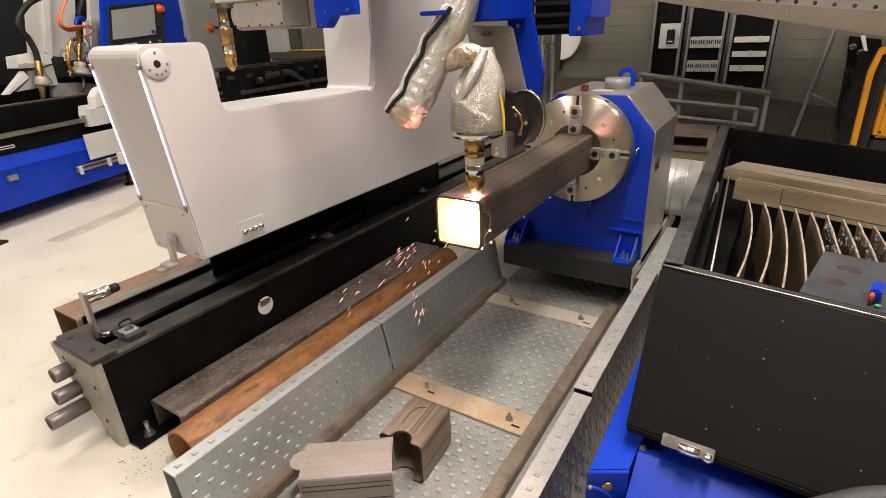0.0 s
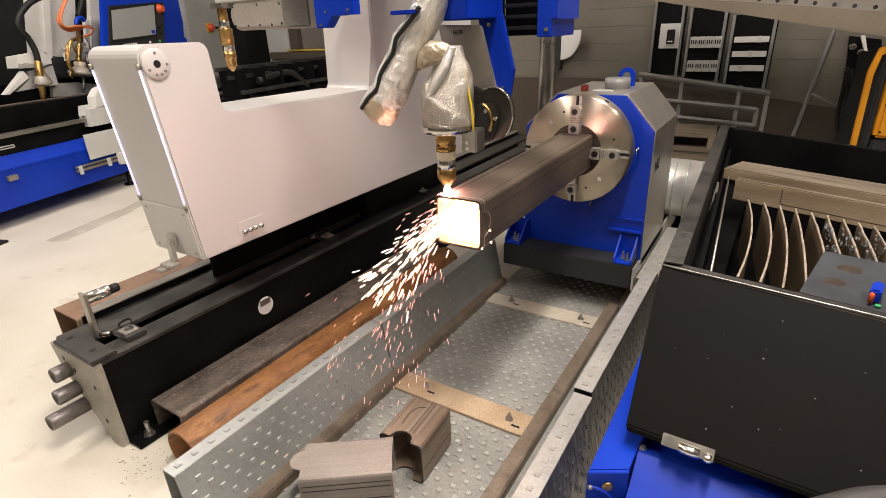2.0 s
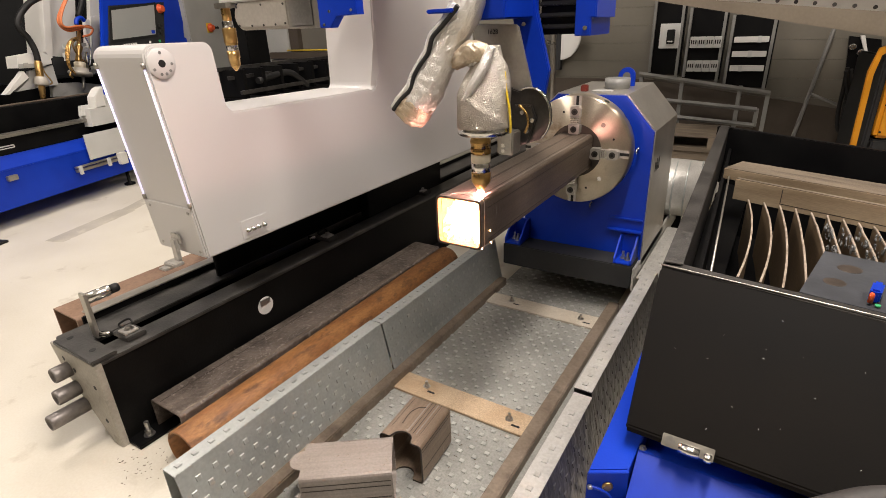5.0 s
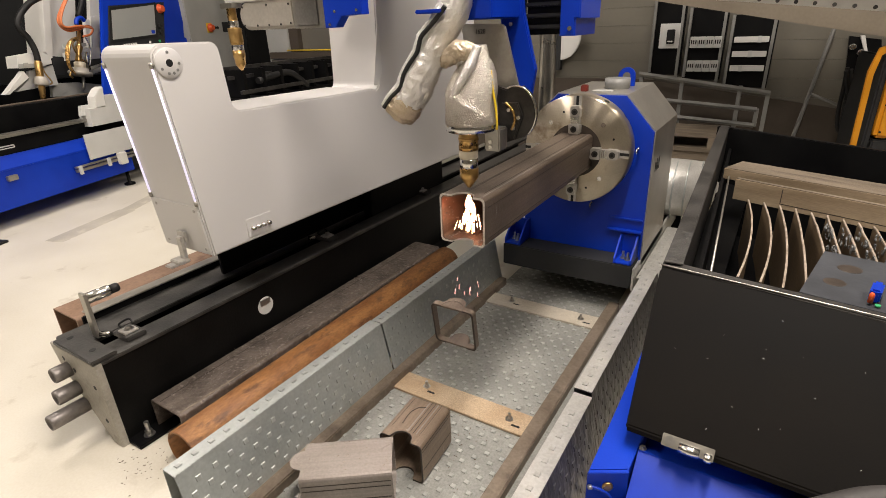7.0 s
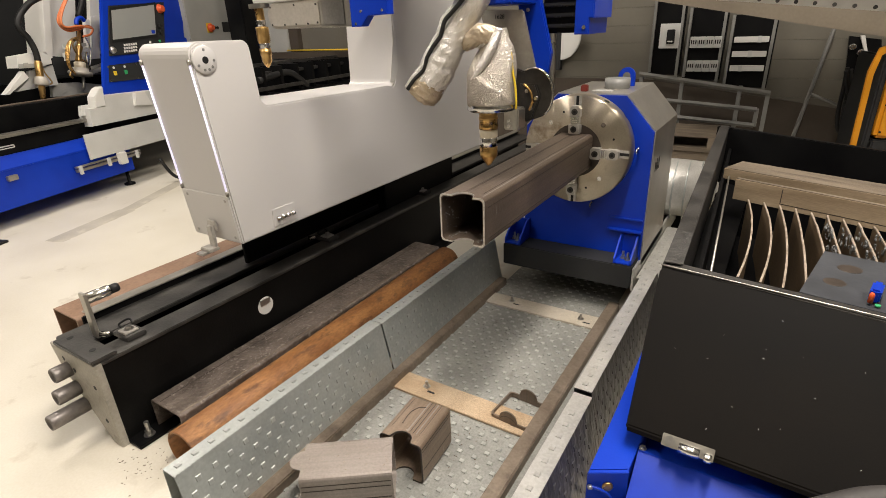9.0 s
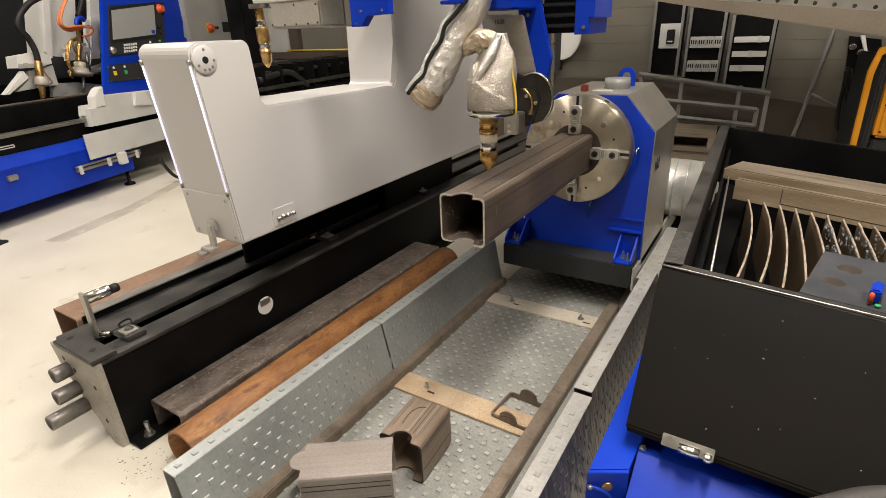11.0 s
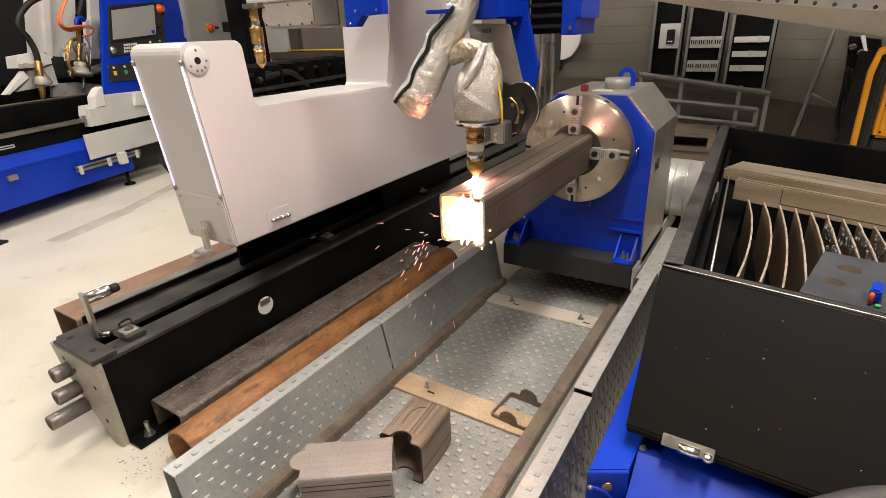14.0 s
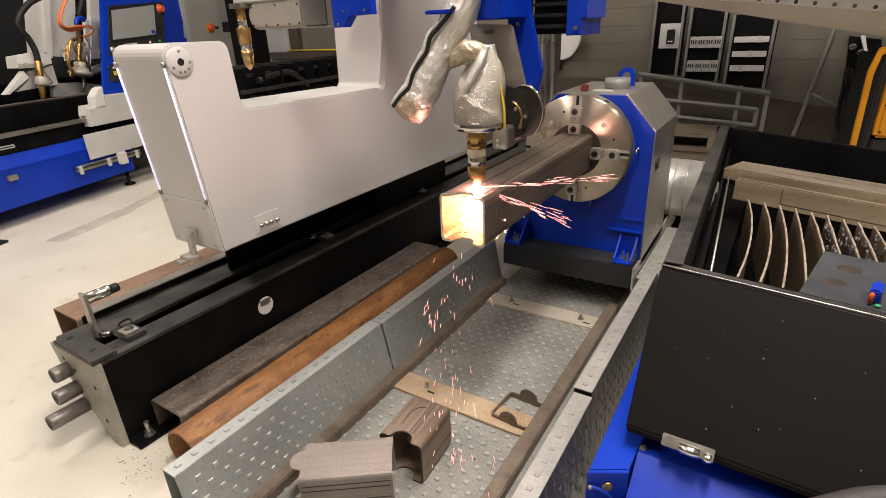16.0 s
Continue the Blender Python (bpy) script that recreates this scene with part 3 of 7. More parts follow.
def tray():
    side_sheet("tread_sheet", "galvanised tread sheet on edge along the catch tray", 0.475, 1.354, -1.188, 0.25, 0.05, 0.052, 3)
    side_sheet("tread_sheet", "galvanised tread sheet on edge along the catch tray", 1.3562, 2.34, -1.183, 0.25, 0.05, 0.052, 5)
    side_sheet("tread_sheet", "galvanised tread sheet on edge beside the blue table", 0.20, 1.320, -0.336, 0.25, 0.05, 0.054, 7, GALVSHADED)
    side_sheet("tread_sheet", "galvanised tread sheet on edge beside the blue table", 1.335, 2.30, -0.343, 0.255, 0.05, 0.054, 9, GALVSHADED)
    t = thing("catch_tray", "dusty grey tread-plate catch tray between steel angle bars", "tray")
    for y0, y1, z in ((0.1, 1.37, 0.010), (1.374, 2.16, 0.0112), (2.164, 3.0, 0.010)):
        boxpart("tray_sheet", TRAY, t, -1.12, -0.52, y0, y1, 0.004, z, 0.001)
        me = pips(int((y1 - y0) / 0.034) - 1, 10, 0.056, 0.034, 0.0175, 0.0045, int(z * 9999))
        me.materials.append(TRAYPIP)
        pp = new("tread_relief", me)
        pp["kind"] = "stuff"
        pp.parent = t
        pp.matrix_basis = pose(-1.10, y0 + 0.02, z)
    boxpart("gap_sheet", TRAY, t, -0.497, -0.378, 0.1, 2.31, 0.004, 0.0095, 0.001)
    me = pips(63, 2, 0.056, 0.034, 0.0175, 0.0045, 17)
    me.materials.append(TRAYPIP)
    pp = new("tread_relief", me)
    pp["kind"] = "stuff"
    pp.parent, pp.matrix_basis = t, pose(-0.47, 0.13, 0.0095)
    for x0, x1, up in ((-1.168, -1.10, -1.165), (-0.545, -0.495, -0.489)):
        bm = bmesh.new()
        bm_box(bm, x0, x1, 0.1, 2.32, 0.002, 0.048, 0.004)
        part("angle_bar", bm, BAR, t)
    for yy in (1.295, 2.078):
        bm = bmesh.new()
        bm_box(bm, -1.102, -0.543, yy, yy + 0.108, 0.0115, 0.021, 0.0015)
        s = part("cross_strip", bm, STRIP if yy < 2 else STRIPPALE, t, "sand-coloured flat cross strip")
        for x, y in ((-0.985, yy + 0.065), (-0.625, yy + 0.055)):
            hexbolt(s, x, y, 0.021, 0.019, 0.008, shank=0.014)
            bm = bmesh.new()
            bm_box(bm, x + 0.018, x + 0.05, y - 0.028, y - 0.019, 0.0205, 0.0215, 0)
            part("slot", bm, INK, s)


tray()


# ---- square tube stock, its offcuts and the ring that is cut off ----
TX, TZ, HALF = -0.739, 0.790, 0.075
END = 1.25


def tube_mesh(y_near, bite, y_far, tongue=False, wall=0.006, half=HALF, bite_r=0.036):
    """Square hollow section along y about the origin; each side wall may have a round bite in its near edge, or a round tongue on its far one."""
    bm = bmesh.new()
    r = 0.014
    ring = []
    for cx, cz, a0 in ((1, 1, 0), (-1, 1, 90), (-1, -1, 180), (1, -1, 270)):
        for k in range(5):
            a = radians(a0 + k * 22.5)
            ring.append((cx * (half - r) + r * math.cos(a), cz * (half - r) + r * math.sin(a)))
        nx = {0: (0, 1), 90: (-1, 0), 180: (0, -1), 270: (1, 0)}[a0]
        for k in range(1, 16):
            s = 1 - 2 * k / 16
            e = half - r
            if a0 == 0:
                ring.append((s * e, half))
            elif a0 == 90:
                ring.append((-half, s * e))
            elif a0 == 180:
                ring.append((-s * e, -half))
            else:
                ring.append((half, -s * e))

    def edge(x, z):
        if abs(abs(x) - half) < 1e-6 and abs(z) < bite_r:
            return math.sqrt(bite_r ** 2 - z * z) * 0.9 + 0.004
        return 0.0
    o0, o1, i0, i1 = [], [], [], []
    k = (half - wall) / half
    for x, z in ring:
        d = edge(x, z) if bite else 0.0
        near = y_near + (0.0 if tongue else d)
        far = y_far + (d if tongue else 0.0)
        o0.append(bm.verts.new((x, near, z)))
        o1.append(bm.verts.new((x, far, z)))
        i0.append(bm.verts.new((x * k, near, z * k)))
        i1.append(bm.verts.new((x * k, far, z * k)))
    n = len(ring)
    for a, b in ((o0, o1), (o1, i1), (i1, i0), (i0, o0)):
        for j in range(n):
            bm.faces.new((a[j], a[(j + 1) % n], b[(j + 1) % n], b[j]))
    bmesh.ops.recalc_face_normals(bm, faces=bm.faces[:])
    return bm


def cut_edge(y_near, bite, half=HALF, wall=0.006, bite_r=0.036, thick=0.0012):
    """The bright sawn rim on the near end of a square tube."""
    src = tube_mesh(y_near, bite, y_near + 0.2, False, wall - 0.0012, half + 0.0005, bite_r)
    keep = bmesh.new()
    for f in src.faces:
        if all(v.co.y < y_near + 0.06 for v in f.verts):
            near = [keep.verts.new(v.co - Vector((0, thick, 0))) for v in f.verts]
            back = [keep.verts.new(v.co + Vector((0, thick, 0))) for v in f.verts]
            keep.faces.new(near)
            n = len(near)
            for k in range(n):
                keep.faces.new((near[k], back[k], back[(k + 1) % n], near[(k + 1) % n]))
    src.free()
    bmesh.ops.recalc_face_normals(keep, faces=keep.faces[:])
    return keep


def die_lines(parent, side, places, y0, y1, width=0.0016, high=0.0007, mat=None):
    """Fine lines along a tube's face; side is one of x, -x, z, -z."""
    for p in places:
        w = width * (0.6 + 0.8 * abs(math.sin(p * 900)))
        lo, hi = (HALF - 0.002, HALF + high) if len(side) == 1 else (-HALF - high, -HALF + 0.002)
        if side[-1] == "x":
            boxpart("drawing_line", mat or DIELINE, parent, lo, hi, y0, y1, p, p + w, 0)
        else:
            boxpart("drawing_line", mat or DIELINE, parent, p, p + w, y0, y1, lo, hi, 0)


def stock():
    t = thing("square_tube", "dark mill-scaled square steel tube clamped in the chuck", "steel tube", pose(TX, 0, TZ))
    part("tube_wall", tube_mesh(END, True, 2.50), MILL, t)
    part("cut_rim", cut_edge(END, True), CUTEDGE, t, "bright freshly cut rim")
    die_lines(t, "-x", (-0.012, -0.006, 0.047), END + 0.05, 2.24)
    # pale line that paints the highlight along the tube's upper right edge
    die_lines(t, "-x", (0.058,), END + 0.02, 2.24, 0.003, 0.0005, PALEMILL)
    die_lines(t, "z", (-0.045, 0.052), END + 0.02, 2.24, 0.002)
    die_lines(t, "x", (-0.050, 0.030), END + 0.05, 2.24)
    # spatter stuck to the inner wall
    sp = bmesh.new()
    rnd = random.Random(31)
    for _ in range(170):
        face, u, y = rnd.choice((0, 1, 1, 2)), rnd.uniform(-0.062, 0.062), END + 0.012 + abs(rnd.gauss(0, 0.05))
        p = ((u, y, -HALF + 0.0065), (HALF - 0.0065, y, u), (u, y, HALF - 0.0065))[face]
        if face != 1 or abs(u) > 0.038 or y > END + 0.06:
            r = rnd.uniform(0.0010, 0.0030)
            bmesh.ops.create_icosphere(sp, subdivisions=1, radius=r, matrix=Matrix.Translation(p))
    part("spatter", sp, SLAG, t, "grey beads of spatter")["kind"] = "stuff"
    r = thing("cut_ring", "thin square ring with round tongues cut off the tube", "offcut", pose(TX, END, TZ))
    part("ring_wall", tube_mesh(-0.022, True, -0.0025, True), MILL, r)
    part("cut_rim", cut_edge(-0.022, True), DIELINE, r, "scorched cut rim")
    return t, r


TUBE, RING = stock()


def offcuts():
    a = thing("tube_offcut", "short dark square tube offcut lying across the tray", "offcut", pose(-0.905, 0.822, 0.0875, 0, 90, 126), "tube offcuts")
    part("tube_wall", tube_mesh(-0.135, True, 0.128, True), PALEMILL, a)
    part("cut_rim", cut_edge(-0.135, True), PALEMILL, a, "dull cut rim")
    die_lines(a, "x", (-0.060, -0.052, -0.046, 0.004, 0.056), -0.09, 0.120, 0.0018)
    flakes = streaks(34, lambda r: ((-HALF - 0.0004, r.uniform(-0.125, 0.12), r.uniform(-0.065, 0.065)), (0.0, r.uniform(-1, 1), r.uniform(-1, 1))), 0.006, 0.0006, 47)
    flakes.materials.append(BROWNMILL)
    fl = new("scale_flakes", flakes)
    fl.parent, fl["kind"] = a, "stuff"
    for side in ("z", "-z"):
        die_lines(a, side, (-0.048, -0.030, 0.012, 0.034), -0.130, 0.124, 0.0022, 0.0010)
    b = thing("tube_offcut", "short square tube offcut with round cut-outs standing in the tray", "offcut", pose(-0.815, 1.052, 0.0875, 0, 90, 4), "tube offcuts")
    part("tube_wall", tube_mesh(-0.095, True, 0.095, False), BROWNMILL, b)
    part("cut_rim", cut_edge(-0.095, True), DIELINE, b, "scorched cut rim")
    die_lines(b, "-x", (-0.056, 0.010, 0.022, 0.045), -0.055, 0.094, 0.0018, 0.0006)
    die_lines(b, "-x", (-0.001, 0.032), -0.055, 0.094, 0.004, 0.0005, PALEMILL)
    for side in ("z", "-z"):
        die_lines(b, side, (-0.062, -0.05, 0.02), -0.09, 0.094, 0.0018)
    tubepart("curved_scratch", DIELINE, b, [(-HALF - 0.0004, -0.03, -0.030), (-HALF - 0.0004, 0.02, -0.034), (-HALF - 0.0004, 0.055, -0.020), (-HALF - 0.0004, 0.066, 0.002)], 0.0013, 6)


offcuts()


# ---- headstock with four-jaw chuck ----
def headstock():
    t = thing("headstock", "blue and grey chuck headstock on a black steel base", "machine")
    pts = [(-0.44, 0.225), (-0.44, 0.862), (-0.572, 1.012), (-0.88, 1.012), (-1.03, 0.862), (-1.03, 0.225)]
    prismpart("front_plate", BLUE, t, pts, 2.385, 2.397, "y", 0.002)
    pts2 = [(x + (0.004 if x > -0.7 else -0.004), z + (0.004 if z > 0.5 else 0)) for x, z in pts]
    prismpart("housing", ZINC, t, pts2, 2.397, 2.90, "y", 0.003, "light grey sheet housing")
    bm = bmesh.new()
    bm_prism(bm, [(TX + 0.20 * math.cos(k * math.tau / 40), TZ + 0.20 * math.sin(k * math.tau / 40)) for k in range(40)], 2.375, 2.385, "y")
    part("rear_ring", bm, BLACK, t)
    boxpart("base_beam", GREYDARK, t, -1.09, -0.447, 2.255, 2.40, 0.165, 0.278, 0.004)
    boxpart("base_plate", BLACK, t, -1.09, -0.46, 2.40, 3.45, 0.165, 0.222, 0.004)
    for x in (-1.14, -0.52):
        for y in (2.75, 3.38):
            boxpart("base_foot", BLACK, t, x + 0.06, x + 0.11, y, y + 0.06, 0.0, 0.165, 0.002)
    boxpart("base_side_strip", LITMETAL, t, -0.446, -0.436, 2.27, 3.44, 0.15, 0.262, 0.002)
    for xa, w in ((-1.085, 0.085), (-0.533, 0.082)):
        bm = bmesh.new()
        gus = [(2.260, 0.2795), (2.385, 0.2795), (2.385, 0.385), (2.35, 0.385), (2.260, 0.305)]
        bm_box(bm, xa, xa + w, 2.260, 2.385, 0.2795, 0.288, 0.002)
        bm_box(bm, xa, xa + w, 2.378, 2.386, 0.2795, 0.385, 0.002)
        bm_prism(bm, gus, xa, xa + 0.008, "x")
        bm_prism(bm, gus, xa + w - 0.008, xa + w, "x")
        f = part("foot_bracket", bm, BLUE, t)
        hexbolt(f, xa + 0.03, 2.32, 0.288, 0.020, 0.012, shank=0.020)
        hexbolt(f, xa + 0.055, 2.305, 0.288, 0.020, 0.012, shank=0.022)
    boxpart("front_rib", BLUE, t, -0.60, -0.444, 2.375, 2.386, 0.455, 0.463, 0.001)
    boxpart("front_rib", BLUE, t, -0.60, -0.444, 2.360, 2.386, 0.40, 0.408, 0.001)
    cylpart("cap", FRAMEGREY, t, (-0.675, 2.62, 1.01), (-0.675, 2.62, 1.062), 0.058, None, 32)
    boxpart("top_switch", SWITCHRED, t, -0.80, -0.77, 2.46, 2.49, 1.014, 1.045, 0.004, "dark red stop button")
    boxpart("name_plate", PANELGREY, t, -0.75, -0.66, 2.47, 2.53, 1.016, 1.019, 0.001)
    bm = bmesh.new()
    lift = []
    for k in range(17):
        a = math.pi * k / 16
        lift.append((0.04 * math.cos(a), 0.05 + 0.04 * math.sin(a)))
    inner = [(0.018 * math.cos(math.pi * 2 * k / 16), 0.05 + 0.018 * math.sin(math.pi * 2 * k / 16)) for k in range(16)]
    bm_prism(bm, [(-0.66 + p[0], 1.012 + p[1]) for p in lift] + [(-0.70, 1.012), (-0.62, 1.012)][::1], 2.72, 2.735, "y", 0.002)
    part("lifting_eye", bm, BLUE, t)
    bm = bmesh.new()
    bm_prism(bm, [(-0.66 + p[0], 1.012 + p[1]) for p in inner], 2.7165, 2.7385, "y")
    part("eye_hole", bm, WALL, t)
    for k, (dx, dz) in enumerate(((0.06, -0.27), (-0.21, -0.15), (0.245, 0.0))):
        bm = bmesh.new()
        bm_tube(bm, [(TX + dx, 2.376, TZ + dz), (TX + dx + 0.004, 2.345, TZ + dz + 0.012), (TX + dx, 2.33, TZ + dz), (TX + dx, 2.34, TZ + dz - 0.014)], 0.0045, 8)
        part("hook", bm, CHROME, t)
    # writing on the side: unreadable, plain bars
    for k in range(4):
        boxpart("lettering", INK, t, -0.4355, -0.4345, 2.47 + k * 0.026, 2.478 + k * 0.026, 0.67, 0.715 + 0.012 * (k % 2), 0)


headstock()


def chuck():
    c = thing("chuck", "round bright steel four-jaw chuck gripping the tube", "chuck", pose(TX, 2.25, TZ))
    R = 0.238
    bm = bmesh.new()
    bm_lathe(bm, (0, 0, 0), (0, 1, 0), [(0.0, 0.09), (0.0, R - 0.006), (0.006, R), (0.075, R), (0.08, R - 0.006), (0.12, R - 0.02), (0.12, 0.1)], 72)
    part("chuck_body", bm, CHUCKFACE, c)
    cylpart("chuck_bore", DIELINE, c, (0, -0.001, 0), (0, -0.002, 0), 0.116, None, 40, "dark central bore")
    for k in range(4):
        m = Euler((0, radians(90 * k), 0)).to_matrix().to_4x4()
        bm = bmesh.new()
        bm_box(bm, -0.017, 0.017, -0.004, -0.0015, 0.10, R - 0.004, 0.0005)
        part("jaw_guide", bm, JAW, c, "", m)
        bm = bmesh.new()
        bm_box(bm, -0.006, 0.006, -0.0052, -0.0035, 0.10, R - 0.003, 0)
        part("guide_slot", bm, INK, c, "", m)
        bm = bmesh.new()
        bm_prism(bm, [(-0.024, 0.083), (-0.018, 0.077), (0.018, 0.077), (0.024, 0.083), (0.024, 0.118), (-0.024, 0.118)], -0.040, -0.004, "y", 0.002)
        bm_box(bm, -0.018, 0.018, -0.030, -0.004, 0.118, 0.150, 0.002)
        bm_prism(bm, [(-0.022, 0.150), (0.022, 0.150), (0.022, 0.185), (0.014, 0.196), (-0.014, 0.196), (-0.022, 0.185)], -0.036, -0.004, "y", 0.002)
        j = part("jaw", bm, JAW, c, "", m)
        for z, y in ((0.099, -0.0405), (0.172, -0.0365)):
            cylpart("jaw_screw", DARKSTEEL, j, (0, y + 0.002, z), (0, y - 0.003, z), 0.0135, None, 18)
            cylpart("screw_socket", INK, j, (0, y - 0.003, z), (0, y - 0.0035, z), 0.007, None, 6)
        for z in (0.126, 0.134, 0.142):
            bm = bmesh.new()
            bm_box(bm, -0.0185, 0.0185, -0.0335, -0.029, z, z + 0.0035, 0.0005)
            part("jaw_tooth", bm, CHROME, j)
        a = radians(45 + 90 * k)
        cylpart("plug_screw", CHROME, c, (0.165 * math.cos(a), -0.003, 0.165 * math.sin(a)), (0.165 * math.cos(a), 0.0, 0.165 * math.sin(a)), 0.010, None, 14)
        a2 = radians(20 + 90 * k)
        cylpart("pin_hole", INK, c, (0.175 * math.cos(a2), -0.0006, 0.175 * math.sin(a2)), (0.175 * math.cos(a2), 0.0, 0.175 * math.sin(a2)), 0.005, None, 12)
        a3 = radians(62 + 90 * k)
        cylpart("rim_socket", INK, c, ((R - 0.002) * math.cos(a3), 0.038, (R - 0.002) * math.sin(a3)), ((R + 0.001) * math.cos(a3), 0.038, (R + 0.001) * math.sin(a3)), 0.013, None, 16)
    return c


CHUCK = chuck()


# ---- travelling gantry ----
GX, GW = -1.65, 0.300


def gantry():
    g = thing("cutting_gantry", "large white lacquered machine gantry with light strips", "machine gantry", pose(0, 0, 0))

    def arc(cx, cz, r, a0, a1, n=6):
        return [(cx + r * math.cos(radians(a0 + (a1 - a0) * k / n)), cz + r * math.sin(radians(a0 + (a1 - a0) * k / n))) for k in range(n + 1)]
    out = [(1.146, 0.582)] + arc(1.130, 1.262, 0.042, 188, 90) + arc(1.298, 1.270, 0.034, 90, 2) + arc(1.378, 1.105, 0.035, 180, 265)[0:6] + [(1.39, 1.070)]
    out += [(2.12, 1.062)] + arc(2.135, 1.092, 0.04, 285, 352) + [(2.20, 1.62), (2.24, 1.95), (3.10, 1.95), (3.16, 0.582)]
    prismpart("gantry_body", WHITE, g, out, GX - GW, GX, "x", 0.006)
    # front face: lower cover, light strips
    d = Vector((0, 1.146 - 1.088, 0.582 - 1.262)).normalized()
    for x, nm in ((GX - 0.008, 0), (GX - GW + 0.016, 1)):
        a, b = Vector((x, 1.0865, 1.235)), Vector((x, 1.0865, 1.235)) + d * 0.44
        bm = bmesh.new()
        bm_cyl(bm, a, b, 0.0032, None, 12)
        part("light_strip", bm, LED, g, "glowing white light strip")
        cylpart("strip_cap", PLATEGREY, g, a - d * 0.018, a, 0.0064, None, 12)
        cylpart("strip_cap", PLATEGREY, g, b, b + d * 0.018, 0.0064, None, 12)
    bm = bmesh.new()
    bm_box(bm, GX - GW + 0.01, GX - 0.008, -0.006, 0.0, -0.20, -0.01, 0.002)
    cov = part("lower_cover", bm, WHITE, g, "", Matrix.Translation((0, 1.128, 0.787)) @ Euler((radians(4.9), 0, 0)).to_matrix().to_4x4())
    for x in (GX - 0.03, GX - GW + 0.04):
        for z in (-0.03, -0.18):
            cylpart("cover_screw", STEEL, cov, (x, -0.008, z), (x, -0.006, z), 0.006, None, 10)
    # round hub on the side
    c = Vector((GX, 1.138, 1.248))
    bm = bmesh.new()
    bm_lathe(bm, c, (1, 0, 0), [(-0.004, 0.046), (0.004, 0.046), (0.007, 0.043), (0.007, 0.004)], 36)
    hub = part("hub_disc", bm, WHITE, g, "pale round cover with screw holes")
    cylpart("hub_bore", INK, hub, c + Vector((0.007, 0, 0)), c + Vector((0.0078, 0, 0)), 0.0115, None, 20)
    for k in (90, -5, -45, -75, -105, -150):
        p = c + Vector((0.007, 0.032 * math.cos(radians(k)), 0.032 * math.sin(radians(k))))
        cylpart("hub_screw", FRAMEGREY, hub, p, p + Vector((0.0012, 0, 0)), 0.0046, None, 12)
    # small access plate with connectors
    bm = bmesh.new()
    bm_box(bm, GX - 0.001, GX + 0.0035, 1.30, 1.42, 0.60, 0.672, 0.001)
    pl = part("access_plate", bm, WHITE, g)
    for k, y in enumerate((1.312, 1.336, 1.360, 1.388)):
        bm = bmesh.new()
        bm_lathe(bm, (GX + 0.003, y + 0.012, 0.632), (1, 0, 0), [(0, 0.009), (0.006, 0.009), (0.007, 0.006), (0.016, 0.006)], 14)
        part("connector", bm, CHROME, pl)
    # rail scraper clip under the front
    bm = bmesh.new()
    bm_box(bm, -1.815, -1.765, 1.118, 1.126, 0.625, 0.665, 0.002)
    bm_box(bm, -1.805, -1.775, 1.104, 1.119, 0.560, 0.648, 0.003)
    bm_box(bm, -1.83, -1.765, 1.075, 1.118, 0.548, 0.562, 0.003)
    bm_box(bm, -1.828, -1.785, 1.05, 1.085, 0.540, 0.549, 0.003)
    part("scraper_bracket", bm, JAW, g)
    # black plate added for the shaded gap between body and rail
    boxpart("skirt", BLACK, g, -1.965, -1.945, 1.35, 3.1, 0.353, 0.582, 0.003, "added black plate in the shaded gap")
    # running gear between body and rail
    for x0, x1 in ((-1.90, -1.84), (-2.05, -1.98)):
        boxpart("guide_carriage", BLACK, g, x0, x1, 2.25, 3.0, 0.352 if x0 > -2 else 0.45, 0.582, 0.004)
    # light falling on the column's inner edge, laid on as a pale strip
    prismpart("column_fillet", WHITEB, g, [(2.13, 1.075), (2.165, 1.075), (2.20, 1.13), (2.20, 1.33), (2.192, 1.34)], GX + 0.0005, GX + 0.003, "x", 0, "pale strip of painted light")
    # second torch head on the far side of the column
    arm = lathepart("rear_torch", BRASS, g, (-2.358, 2.0, 1.153), (0.0, 0, 1), [(0, 0.006), (0.03, 0.026), (0.06, 0.027), (0.062, 0.030), (0.095, 0.030)], 24, "brass plasma torch")
    for z0, z1, r, mt in ((1.248, 1.275, 0.029, CHROME), (1.275, 1.283, 0.031, BRASS), (1.283, 1.352, 0.033, BRASS), (1.352, 1.385, 0.024, CHROME), (1.385, 1.46, 0.022, BRASS)):
        lathepart("torch_collar", mt, arm, (-2.358, 2.0, z0), (0, 0, 1), [(0, r - 0.001), (0.002, r), (z1 - z0 - 0.002, r), (z1 - z0, r - 0.001)])
    bm = bmesh.new()
    pts = arc(-2.245, 1.40, 0.062, 90, 270, 10) + [(-1.93, 1.338), (-1.93, 1.462)]
    bm_prism(bm, pts, 2.005, 2.10, "y", 0.004)
    gb = part("gear_case", bm, BEIGE, g, "beige metal gear case")
    bm = bmesh.new()
    pts = arc(-2.24, 1.40, 0.05, 90, 270, 10) + [(-1.94, 1.35), (-1.94, 1.45)]
    bm_prism(bm, pts, 1.998, 2.006, "y", 0.002)
    part("case_cover", bm, BEIGE, gb)
    for x, z in ((-2.27, 1.44), (-2.10, 1.443), (-2.27, 1.36), (-2.18, 1.357), (-2.10, 1.357), (-2.02, 1.357), (-1.955, 1.36), (-1.955, 1.44)):
        cylpart("case_screw", DARKSTEEL, gb, (x, 1.995, z), (x, 1.999, z), 0.005, None, 8)
